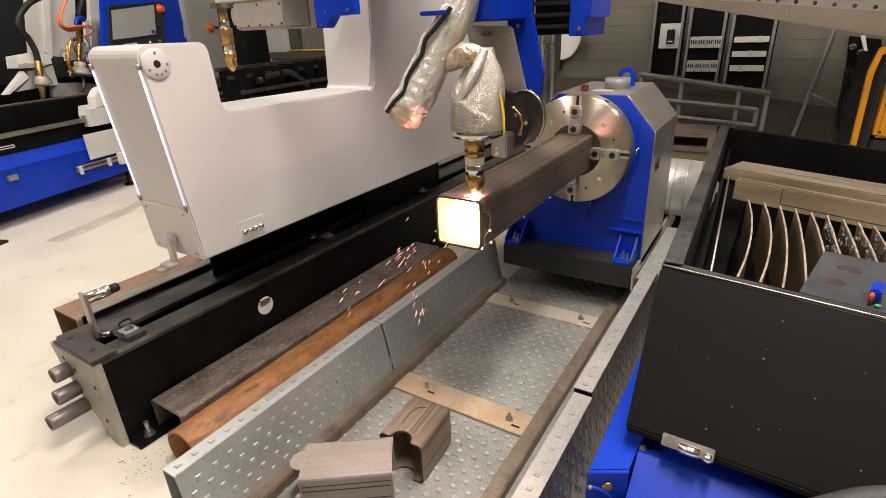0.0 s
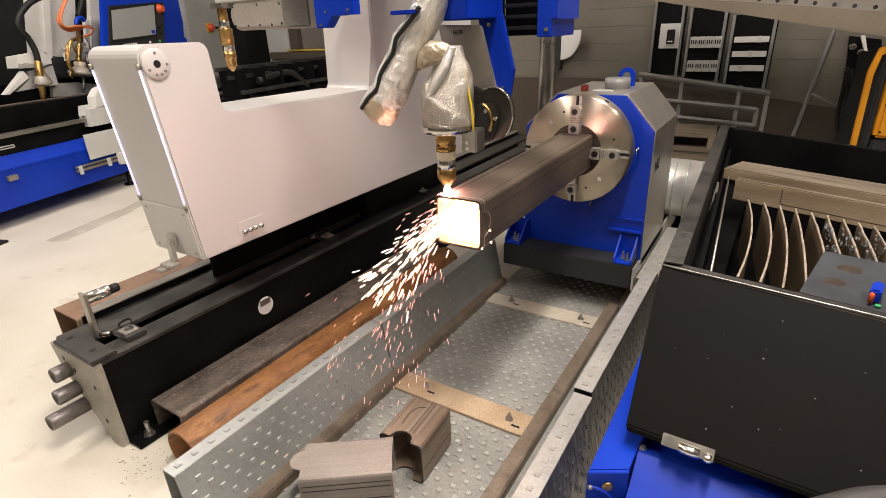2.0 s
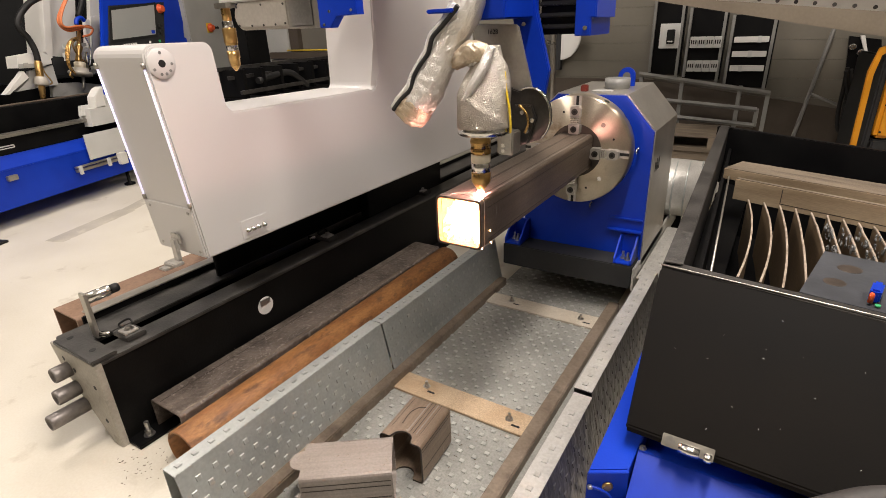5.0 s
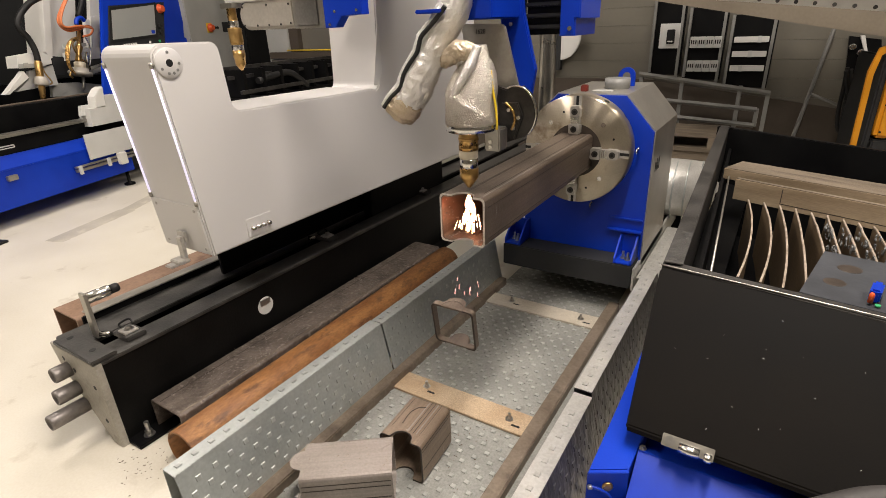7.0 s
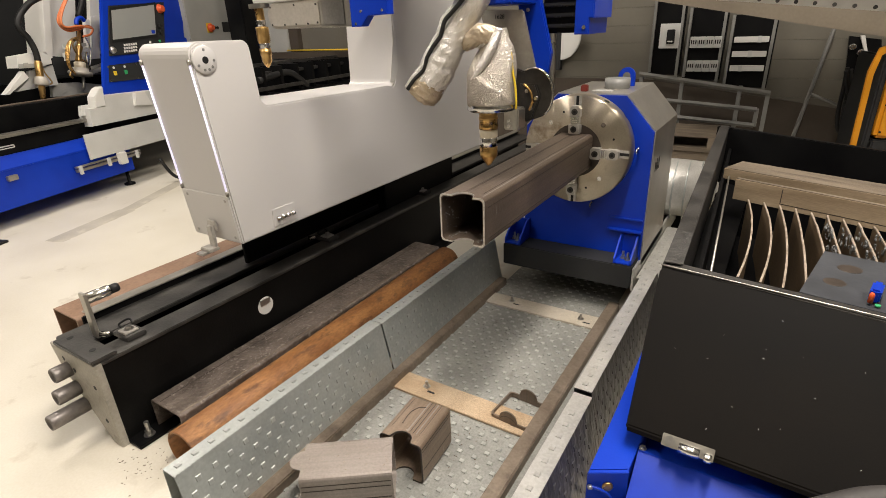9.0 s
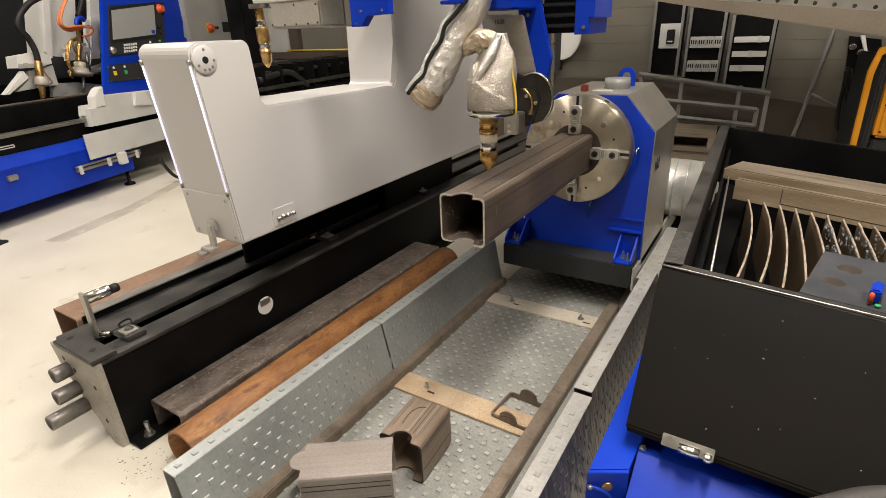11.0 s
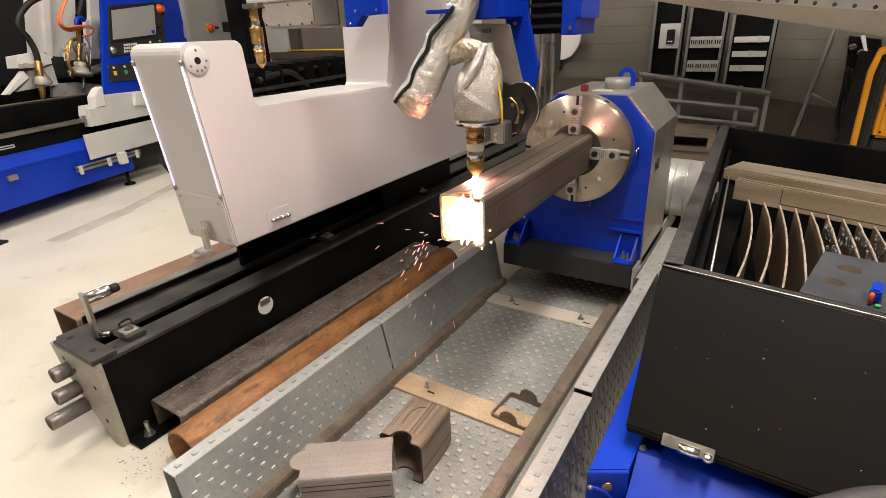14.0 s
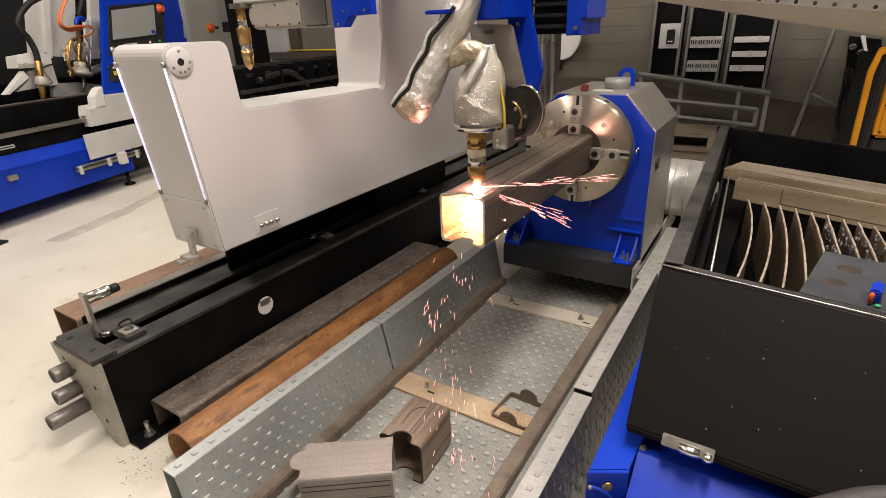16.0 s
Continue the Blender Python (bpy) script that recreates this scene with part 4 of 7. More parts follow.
    boxpart("mount_plate", LIGHTGREY, g, -2.40, -1.95, 2.0, 2.06, 1.462, 1.50, 0.004)
    boxpart("mount_block", PLATEGREY, g, -2.40, -2.31, 1.97, 2.03, 1.44, 1.463, 0.002)
    boxpart("slide_box", PLATEGREY, g, -1.93, -1.73, 1.99, 2.10, 1.335, 1.62, 0.004)
    boxpart("slide_window", STEEL, g, -1.905, -1.77, 1.985, 1.991, 1.345, 1.60, 0.003)
    bm = bmesh.new()
    bm_prism(bm, [(-1.73, 1.332), (-1.67, 1.332), (-1.63, 1.375), (-1.52, 1.378), (-1.52, 1.75), (-1.73, 1.75)], 1.98, 2.03, "y", 0.003)
    bl = part("blue_mount", bm, BLUE, g)
    for x, z in ((-1.70, 1.345), (-1.665, 1.395), (-1.545, 1.395)):
        cylpart("mount_screw", CHROME, bl, (x, 1.975, z), (x, 1.98, z), 0.006, None, 10)
    # the rear head is three quarters of the front head's size and hangs over the notch of the body
    for ob in [o for o in g.children_recursive if o.name.split(".")[0] in ("rear_torch", "torch_collar", "gear_case", "case_cover", "case_screw", "mount_plate", "mount_block", "slide_box", "slide_window", "blue_mount", "mount_screw")]:
        for v in ob.data.vertices:
            v.co = v.co * 0.75 + Vector((0, 0, 0.33))
    # transverse blue arm over the tube
    boxpart("cross_arm", BLUE, g, -1.66, -0.45, 2.0, 2.08, 1.50, 1.58, 0.006)
    # unseen beam, added to shade the column and the top of the chuck
    boxpart("bridge_beam", BLUE, g, -1.66, -0.64, 2.06, 2.34, 1.62, 1.92, 0.008)
    return g


GANTRY = gantry()


# ---- cutting head ----
def crumpled(pts, radii, seg, seed, amp):
    """A crumpled cloth sleeve round a line of points."""
    bm = bmesh.new()
    P = [Vector(p) for p in pts]
    dense, rad = [], []
    for i in range(len(P) - 1):
        for s in range(10):
            k = s / 10
            dense.append(P[i].lerp(P[i + 1], k))
            rad.append(radii[i] + (radii[i + 1] - radii[i]) * (k * k * (3 - 2 * k)))
    dense.append(P[-1])
    rad.append(radii[-1])
    rings = []
    for i, p in enumerate(dense):
        d = (dense[min(i + 1, len(dense) - 1)] - dense[max(i - 1, 0)]).normalized()
        u = d.cross(Vector((0.1, 1, 0.05))).normalized()
        w = d.cross(u)
        row = []
        for k in range(seg):
            a = k * math.tau / seg
            q = Vector((math.cos(a) * 1.3, math.sin(a) * 1.3, i * 0.11 + seed))
            f = 1 + amp * (1 - 2 * abs(noise.noise(q * 1.9))) * 0.8 + amp * 0.35 * noise.noise(q * 5.5)
            row.append(bm.verts.new(p + rad[i] * f * (math.cos(a) * u + math.sin(a) * w)))
        rings.append(row)
    for a, b in zip(rings, rings[1:]):
        for k in range(seg):
            f = bm.faces.new((a[k], a[(k + 1) % seg], b[(k + 1) % seg], b[k]))
            f.smooth = True
    bm.faces.new(rings[0])
    bm.faces.new(rings[-1])
    bmesh.ops.recalc_face_normals(bm, faces=bm.faces[:])
    return bm


def draped():
    """The cloth round the torch body: tied straight below, twisted into overlapping folds above."""
    bm = bmesh.new()
    seg, n, rings = 96, 56, []
    for i in range(n + 1):
        s = i / n
        z = 0.188 + 0.205 * s
        k = max(0.0, (s - 0.38) / 0.62)
        r = 0.0735 - 0.012 * max(0, s - 0.25) - 0.044 * k ** 1.35
        c = Vector((0.011 + 0.022 * k, 0.010 * k, z))
        row = []
        for j in range(seg):
            a = j * math.tau / seg
            w = (2.0 * a / math.tau + 1.15 * s + 0.06 * noise.noise(Vector((math.cos(a), math.sin(a), s * 4)))) % 1.0
            fold = (w ** 1.6 if w < 0.93 else (1 - w) / 0.07 * 0.89) - 0.45
            q = Vector((math.cos(a) * 1.2, math.sin(a) * 1.2, s * 4 + 3))
            f = 1 + (0.03 + 0.20 * min(1.0, s * 1.5)) * fold * min(1, s * 4) + 0.035 * noise.noise(q * 2.2) + 0.012 * noise.noise(q * 9)
            row.append(bm.verts.new(c + r * f * Vector((math.cos(a), math.sin(a), 0))))
        rings.append(row)
    for a, b in zip(rings, rings[1:]):
        for j in range(seg):
            bm.faces.new((a[j], a[(j + 1) % seg], b[(j + 1) % seg], b[j])).smooth = True
    bm.faces.new(rings[0])
    bm.faces.new(rings[-1])
    bmesh.ops.recalc_face_normals(bm, faces=bm.faces[:])
    return bm


def head():
    h = thing("plasma_cutter", "plasma cutter with brass torch wrapped in silver heat cloth", "plasma cutter", pose(-0.722, 1.262, 0.872))
    torch = lathepart("torch_nozzle", BRASS, h, (0, 0, 0), (0, 0, 1), [(0, 0.005), (0.004, 0.008), (0.030, 0.0265), (0.034, 0.0275), (0.058, 0.0275), (0.060, 0.026)], 32, "copper coloured nozzle")
    for z0, z1, r, mt, lb in ((0.060, 0.088, 0.0265, CHROME, "bright ring"), (0.088, 0.112, 0.0275, CREAM, "cream insulating ring"), (0.112, 0.128, 0.029, BRASS, ""), (0.128, 0.168, 0.028, BRASS, ""), (0.140, 0.150, 0.0295, BRASS, ""), (0.168, 0.180, 0.024, STEEL, "")):
        lathepart("torch_ring", mt, torch, (0, 0, z0), (0, 0, 1), [(0, r - 0.0015), (0.0015, r), (z1 - z0 - 0.0015, r), (z1 - z0, r - 0.0015)], 32, lb)
    lathepart("mounting_flange", CHROME, h, (0.011, 0, 0.176), (0, 0, 1), [(-0.008, 0.068), (-0.005, 0.0725), (0.014, 0.0725), (0.016, 0.070)], 40)
    part("head_cloth", draped(), FOILSHADED, h)
    part("cloth_knot", crumpled([(-0.075, 0.004, 0.350), (-0.045, -0.012, 0.366), (-0.014, -0.020, 0.382), (0.014, -0.016, 0.378), (0.030, -0.004, 0.350)], [0.015, 0.020, 0.022, 0.021, 0.017], 48, 8.0, 0.34), FOILTAN, h)
    part("cloth_tuck", crumpled([(-0.035, 0.008, 0.352), (-0.005, 0.004, 0.368), (0.025, 0.0, 0.356)], [0.016, 0.024, 0.024], 40, 12.0, 0.18), FOIL, h)
    bm = crumpled([(-0.010, -0.066, 0.262), (0.012, -0.060, 0.300), (0.036, -0.046, 0.345), (0.050, -0.030, 0.392)], [0.008, 0.012, 0.013, 0.010], 24, 21.0, 0.15)
    part("cloth_fold", bm, FOIL, h)
    s = part("hose_sleeve", crumpled([(-0.196, -0.01, 0.250), (-0.165, -0.01, 0.282), (-0.139, -0.008, 0.332), (-0.110, 0, 0.380), (-0.083, 0.008, 0.428), (-0.048, 0.015, 0.480), (-0.02, 0.02, 0.56)], [0.049, 0.047, 0.046, 0.044, 0.042, 0.042, 0.042], 72, 5.0, 0.13), FOIL, h, "crinkled silver heat sleeve")
    part("sleeve_mouth", crumpled([(-0.230, -0.012, 0.210), (-0.213, -0.012, 0.228), (-0.192, -0.01, 0.254)], [0.050, 0.053, 0.050], 48, 6.0, 0.10), FOILTAN, s, "tan end of the sleeve")
    seam = [(-0.249, 0.229), (-0.221, 0.259), (-0.187, 0.287), (-0.176, 0.319), (-0.155, 0.349), (-0.128, 0.379), (-0.114, 0.417), (-0.089, 0.440), (-0.059, 0.467), (-0.038, 0.490)]
    tubepart("sleeve_seam", RUBBER, s, [(x + 0.001, -0.062 + 0.02 * k / 9, z) for k, (x, z) in enumerate(seam)], 0.0062, 8, "dark wavy seam opening")
    part("sleeve_flap", crumpled([(x - 0.012, -0.047 + 0.02 * k / 9, z + 0.004) for k, (x, z) in enumerate(seam)], [0.007, 0.009, 0.010, 0.008, 0.0075, 0.009, 0.0085, 0.008, 0.008, 0.008], 20, 27.0, 0.30), FOIL, s, "folded silver edge beside the seam")
    tubepart("yellow_lead", YELLOW, h, [(0.072, 0.0, 0.330), (0.079, -0.004, 0.285), (0.088, -0.004, 0.240), (0.092, -0.004, 0.200), (0.090, 0.0, 0.175)], 0.0032, 8, "yellow signal lead")
    boxpart("sensor_block", STEEL, h, 0.040, 0.088, 0.02, 0.075, 0.108, 0.172, 0.004)
    for z in (0.115, 0.10):
        cylpart("block_screw", CHROME, h, (0.06, 0.017, z + 0.02), (0.06, 0.02, z + 0.02), 0.006, None, 10)
    bm = bmesh.new()
    pts = [(0.10 + 0.062 * math.cos(radians(a)), 0.205 + 0.075 * math.sin(radians(a))) for a in range(-60, 121, 12)] + [(0.02, 0.285), (0.02, 0.10)]
    bm_prism(bm, pts, 0.10, 0.118, "y", 0.003)
    part("swivel_plate", bm, DARKSTEEL, h, "dark rounded swivel plate")
    tubepart("swivel_rim", CHROME, h, [(0.10 + 0.062 * math.cos(radians(a)), 0.099, 0.205 + 0.075 * math.sin(radians(a))) for a in range(-50, 116, 15)], 0.0032, 8, "bright curved rim")
    tubepart("swivel_cable", BRASS, h, [(0.075, 0.085, 0.235), (0.098, 0.083, 0.215), (0.105, 0.083, 0.185), (0.095, 0.083, 0.16)], 0.004, 6)
    for x, z in ((0.085, 0.215), (0.115, 0.195), (0.10, 0.165)):
        cylpart("swivel_screw", CHROME, h, (x, 0.083, z), (x, 0.088, z), 0.006, None, 10)
    bm = bmesh.new()
    bm_prism(bm, [(0.05, 0.13), (0.10, 0.13), (0.125, 0.20), (0.11, 0.235), (0.06, 0.235)], 0.088, 0.10, "y", 0.003)
    part("swivel_cover", bm, DARKSTEEL, h)
    bm = bmesh.new()
    bm_prism(bm, [(-0.096, 0.446), (0.040, 0.440), (0.047, 0.434), (0.092, 0.272), (0.085, 0.262), (-0.062, 0.262)], 0.135, 0.145, "y", 0.002)
    pl = part("cover_plate", bm, PLATEGREY, h, "grey zinc cover plate")
    fc = bpy.data.curves.new("lettering", "FONT")
    fc.body, fc.size, fc.extrude = "1628", 0.017, 0.0004
    fo = new("lettering", fc)
    dg = bpy.context.evaluated_depsgraph_get()
    me = bpy.data.meshes.new_from_object(fo.evaluated_get(dg))
    bpy.data.objects.remove(fo)
    me.materials.clear()
    me.materials.append(INK)
    lo = new("lettering", me)
    lo.parent, lo.matrix_basis = pl, pose(-0.0470, 0.1335, 0.4180, 90, 0, 0)
    bm = bmesh.new()
    bm_prism(bm, [(-0.03, 0.56), (0.055, 0.56), (0.062, 0.47), (0.104, 0.314), (0.082, 0.182), (0.062, 0.215), (0.045, 0.263), (-0.01, 0.445)], 0.225, 0.245, "y", 0.003)
    sp = part("side_plate", bm, BLUE, h)
    for x, z in ((0.078, 0.205), (0.07, 0.262), (0.025, 0.44)):
        cylpart("plate_screw", CHROME, sp, (x, 0.219, z), (x, 0.225, z), 0.006, None, 10)
    boxpart("upper_cover", BLUE, h, -0.09, 0.05, 0.05, 0.24, 0.455, 0.62, 0.004)
    bm = bmesh.new()
    bm_box(bm, -0.125, -0.045, -0.055, 0.06, 0.474, 0.484, 0.003)
    part("top_shelf", bm, BLUE, h)
    lathepart("lift_column", CHROME, h, (0.02, 0.30, 0.45), (0, 0, 1), [(0, 0.02), (0.4, 0.02)], 20)
    return h


HEAD = head()


def carriage():
    c = thing("cross_carriage", "blue cross carriage with black bellows above the tube", "machine carriage", pose(-0.722, 1.262, 0.0))
    boxpart("bellows_box", BLACK, c, 0.06, 0.18, 0.26, 0.40, 1.285, 1.60, 0.003)
    for k in range(7):
        boxpart("bellows_fold", RUBBER, c, 0.058, 0.178, 0.250, 0.262, 1.30 + k * 0.03, 1.312 + k * 0.03, 0.003)
    bm = bmesh.new()
    bm_prism(bm, [(0.17, 1.28), (0.215, 1.28), (0.215, 1.325), (0.228, 1.325), (0.228, 1.62), (0.17, 1.62)], 0.235, 0.42, "y", 0.003)
    b = part("blue_cover", bm, BLUE, c)
    cylpart("cover_screw", CHROME, b, (0.20, 0.23, 1.30), (0.20, 0.235, 1.30), 0.006, None, 10)
    # unseen block, added to throw shade on the tube and headstock front
    boxpart("carriage_body", BLUE, c, -0.14, 0.09, 0.26, 0.48, 1.63, 2.05, 0.006)
    return c


CARRIAGE = carriage()


# ---- slatted cutting table with dark hinged cover ----
def table():
    t = thing("slat_table", "blue cutting table with black frame and steel slats", "cutting table")
    # frame rails follow a slightly skewed outline
    NL, NR, FL_, FR = Vector((-0.166, 1.173)), Vector((0.92, 0.985)), Vector((-0.244, 3.017)), Vector((0.95, 2.55))

    def bar(name, a, b, w, z0, z1, mat, side=1, zb=0.0):
        d = (b - a)
        n = Vector((d.y, -d.x)).normalized() * w * side
        bm = bmesh.new()
        q = [a, b, b + n, a + n]
        vs = [bm.verts.new((p.x, p.y, z0 - (zb if i in (1, 2) else 0))) for i, p in enumerate(q)] + [bm.verts.new((p.x, p.y, z1 - (zb if i in (1, 2) else 0))) for i, p in enumerate(q)]
        for f in ((3, 2, 1, 0), (4, 5, 6, 7), (0, 1, 5, 4), (1, 2, 6, 5), (2, 3, 7, 6), (3, 0, 4, 7)):
            bm.faces.new([vs[i] for i in f])
        bmesh.ops.recalc_face_normals(bm, faces=bm.faces[:])
        bmesh.ops.bevel(bm, geom=bm.edges[:], offset=0.003, segments=2, affect="EDGES")
        return part(name, bm, mat, t)
    bar("side_rail", NL, FL_, 0.042, 0.62, 0.80, BLACKTOP)
    bm = bmesh.new()
    bm_prism(bm, [(-0.164, 1.185), (-0.174, 1.40), (-0.134, 1.40), (-0.124, 1.185)], 0.8005, 0.8035, "z")
    part("corner_plate", bm, SPECKLE, t, "speckled grey corner plate")
    bar("near_rail", NL + Vector((0.0, 0.0)), NR, 0.03, 0.70, 0.80, BLACKTOP, -1)
    bar("far_rail", FL_ + Vector((0, 0)), FR, 0.03, 0.52, 0.80, BLACK, 1, 0.04)
    bar("inner_wall", FL_ + Vector((0.045, -0.03)), FR + Vector((0, -0.03)), 0.01, 0.3, 0.74, BLACK, 1, 0.04)
    bar("inner_side", NL + Vector((0.06, 0.1)), FL_ + Vector((0.06, -0.05)), 0.012, 0.30, 0.70, BLACK)
    boxpart("table_floor", BLACK, t, -0.15, 0.95, 1.1, 2.8, 0.28, 0.30, 0.0)
    boxpart("far_wall", BLACK, t, -0.2, 0.95, 2.80, 2.84, 0.0, 0.5, 0.002)
    # hinged cover
    A, B = Vector((0, 1.168, 0.797)), Vector((0, 0.905, 0.548))
    A2, B2 = Vector((0, 0.9986, 0.797)), Vector((0, 0.7985, 0.607))
    bm = bmesh.new()
    vs = []
    for off in (0.0, -0.014):
        for x, p in ((-0.168, A), (0.95, A2), (0.952, B2), (-0.155, B)):
            vs.append(bm.verts.new((x, p.y + off * 0.3, p.z + off)))
    for f in ((0, 1, 2, 3), (7, 6, 5, 4), (0, 4, 5, 1), (1, 5, 6, 2), (2, 6, 7, 3), (3, 7, 4, 0)):
        bm.faces.new([vs[i] for i in f])
    bmesh.ops.recalc_face_normals(bm, faces=bm.faces[:])
    bmesh.ops.bevel(bm, geom=bm.edges[:], offset=0.003, segments=2, affect="EDGES")
    part("hinged_cover", bm, LIDBLACK, t, "matt black sheet cover, closed")
    def fleck(r):
        k, x = r.uniform(0.15, 0.97), r.triangular(-0.12, 0.30, -0.02)
        p = A.lerp(B, k).lerp(A2.lerp(B2, k), (x + 0.168) / 1.118)
        return (x, p.y - 0.0008, p.z + 0.0008), (r.uniform(-1, 1), -0.74 * r.uniform(-1, 1), -0.67 * r.uniform(-1, 1))
    dust = streaks(15, fleck, 0.0035, 0.0005, 91)
    dust.materials.append(LIGHTGREY)
    dd = new("dust_flecks", dust)
    dd.parent, dd["kind"] = t, "stuff"
    tubepart("cover_trim", PLATEGREY, t, [(-0.168, 1.171, 0.8005), (0.2, 1.118, 0.8005), (0.95, 1.011, 0.8005)], 0.0016, 6)
    # blue body: sloping side gusset, sunk channel under the cover, flat front box
    bm = bmesh.new()
    bm_prism(bm, [(-0.196, 0.800), (-0.200, 1.32), (-0.150, 1.32), (-0.120, 0.965), (-0.127, 0.895), (-0.129, 0.840)], 0.0, 0.496, "z", 0.002)
    part("side_panel", bm, BLUE, t)
    bm = bmesh.new()
    bm_prism(bm, [(-0.196, 0.792), (-0.196, 0.799), (-0.129, 0.839), (-0.126, 0.832)], 0.0, 0.496, "z", 0.001)
    cf = part("corner_fold", bm, BLUE, t)
    lathepart("panel_screw", BRASS, cf, (-0.160, 0.8115, 0.462), (0.5, -0.86, 0), [(0, 0.011), (0.003, 0.011), (0.005, 0.008)], 16, "yellow plated screw")
    tubepart("wire_hook", BLUE, cf, [(-0.188, 0.792, 0.464), (-0.172, 0.796, 0.462), (-0.152, 0.806, 0.444), (-0.140, 0.812, 0.40)], 0.003, 6, "blue coated wire")
    lathepart("wire_end", STEEL, cf, (-0.190, 0.793, 0.464), (0.5, -0.86, 0), [(0, 0.005), (0.006, 0.005), (0.008, 0.003)], 12)
    boxpart("channel_floor", BLUE, t, -0.128, 0.95, 0.916, 1.16, 0.44, 0.455, 0.002)
    boxpart("channel_back", BLUE, t, -0.128, 0.95, 1.00, 1.012, 0.455, 0.53, 0.002)
    bm = bmesh.new()
    bm_prism(bm, [(0.915, 0.0), (0.915, 0.452), (0.913, 0.500), (0.897, 0.499), (0.70, 0.36), (0.64, 0.0)], -0.124, 0.95, "x", 0.003)
    fb = part("front_box", bm, BLUE, t)
    boxpart("fold_edge", BLUE, fb, -0.122, 0.95, 0.896, 0.911, 0.499, 0.5015, 0.001)
    hexbolt(fb, -0.117, 0.905, 0.501, 0.010, 0.005)
    for x, y in ((-0.105, 0.955), (-0.045, 0.945), (0.04, 0.95)):
        hexbolt(fb, x, y, 0.4555, 0.014, 0.006, mat=BLUE)
    bm = bmesh.new()
    m = Matrix.Translation((-0.072, 0.884, 0.562)) @ Euler((radians(-40), 0, radians(-1))).to_matrix().to_4x4()
    bm_box(bm, -0.01, 0.082, -0.004, 0.004, -0.012, 0.012, 0.001, m)
    la = part("cover_latch", bm, PLATEGREY, t, "bright toggle latch")
    bm = bmesh.new()
    bm_cyl(bm, m @ Vector((0.022, -0.008, -0.006)), m @ Vector((0.058, -0.008, -0.006)), 0.010, None, 14)
    bm_cyl(bm, m @ Vector((0.066, -0.008, -0.008)), m @ Vector((0.079, -0.008, -0.008)), 0.009, None, 14)
    part("latch_roller", bm, CHROME, la)
    bm = bmesh.new()
    bm_cyl(bm, m @ Vector((0.005, -0.007, 0.0)), m @ Vector((0.005, -0.003, 0.0)), 0.010, None, 14)
    part("latch_screw", bm, STEEL, la)
    # slats
    for k in range(15):
        xn, xf = -0.016 + 0.0485 * k - 0.0008 * k * k, -0.040 + 0.0505 * k - 0.0009 * k * k
        bow = (0.020, 0.022, 0.014, 0.008, 0.010, 0.004, 0.006, 0.003, 0.006, 0.004, 0, 0, 0, 0, 0)[k]
        y0, y1 = 1.325 - 0.008 * k, 2.085 - 0.017 * k
        ztop, zlow = 0.735, 0.50
        bm, rim, cols, caps = bmesh.new(), bmesh.new(), [], []
        n = 14
        for i in range(n + 1):
            q = i / n
            y = y0 + (y1 - y0) * q
            bx = xn + (xf - xn) * q + bow * 4 * q * (1 - q)
            tip = ztop - 0.030 * q - 0.004 * noise.noise(Vector((k * 3.1, q * 9, 0)))
            cols.append([bm.verts.new(p) for p in ((bx - 0.0022, y, zlow), (bx + 0.0022, y, zlow), (bx + 0.0022, y, tip), (bx - 0.0022, y, tip))])
            caps.append([rim.verts.new(p) for p in ((bx - 0.0027, y, tip - 0.004), (bx + 0.0027, y, tip - 0.004), (bx + 0.0024, y, tip + 0.001), (bx - 0.0024, y, tip + 0.001))])
        for mesh, rows in ((bm, cols), (rim, caps)):
            for a, b in zip(rows, rows[1:]):
                for i in range(4):
                    mesh.faces.new((a[i], a[(i + 1) % 4], b[(i + 1) % 4], b[i]))
            mesh.faces.new(rows[0])
            mesh.faces.new(rows[-1][::-1])
            bmesh.ops.recalc_face_normals(mesh, faces=mesh.faces[:])
        sl = part("slat", bm, SLAT, t)
        part("burnt_edge", rim, SLATEDGE, sl, "pale burnt upper edge")
        if 5 <= k <= 9:
            # slag hanging on the upper part of the slat
            lump, rnd = bmesh.new(), random.Random(200 + k)
            for _ in range(46 if k < 8 else 20):
                q = rnd.uniform(0.30, 0.94)
                p = Vector((xn + (xf - xn) * q + bow * 4 * q * (1 - q) - 0.003, y0 + (y1 - y0) * q, ztop - 0.030 * q - abs(rnd.gauss(0, 0.035))))
                bmesh.ops.create_icosphere(lump, subdivisions=1, radius=rnd.uniform(0.004, 0.010), matrix=Matrix.Translation(p) @ Matrix.Diagonal((0.4, 1.3, 1.1, 1)))
            for v in lump.verts:
                v.co += 0.004 * noise.noise_vector(v.co * 120)
            part("slag_crust", lump, SLAG, sl, "grey crust of slag")["kind"] = "stuff"
    bm = bmesh.new()
    bm_cyl(bm, (-0.073, 1.30, 0.722), (-0.127, 2.33, 0.718), 0.0034, None, 8)
    part("edge_rod", bm, PLATEGREY, t)
    # black plate added to stand for the dark of the gap by the side rail
    boxpart("inner_shelf", BLACK, t, -0.19, -0.06, 1.36, 2.95, 0.50, 0.52, 0.002)
    boxpart("slat_rest", STRIP, t, -0.10, 0.30, 1.50, 1.53, 0.45, 0.52, 0.002)
    def plank(label, x0, y0, x1, y1, w, z0, z1):
        a = math.atan2(y1 - y0, x1 - x0)
        d = thing("wooden_board", label, "wooden board", pose(x0, y0, 0, 0, 0, math.degrees(a)), "boards on the table")
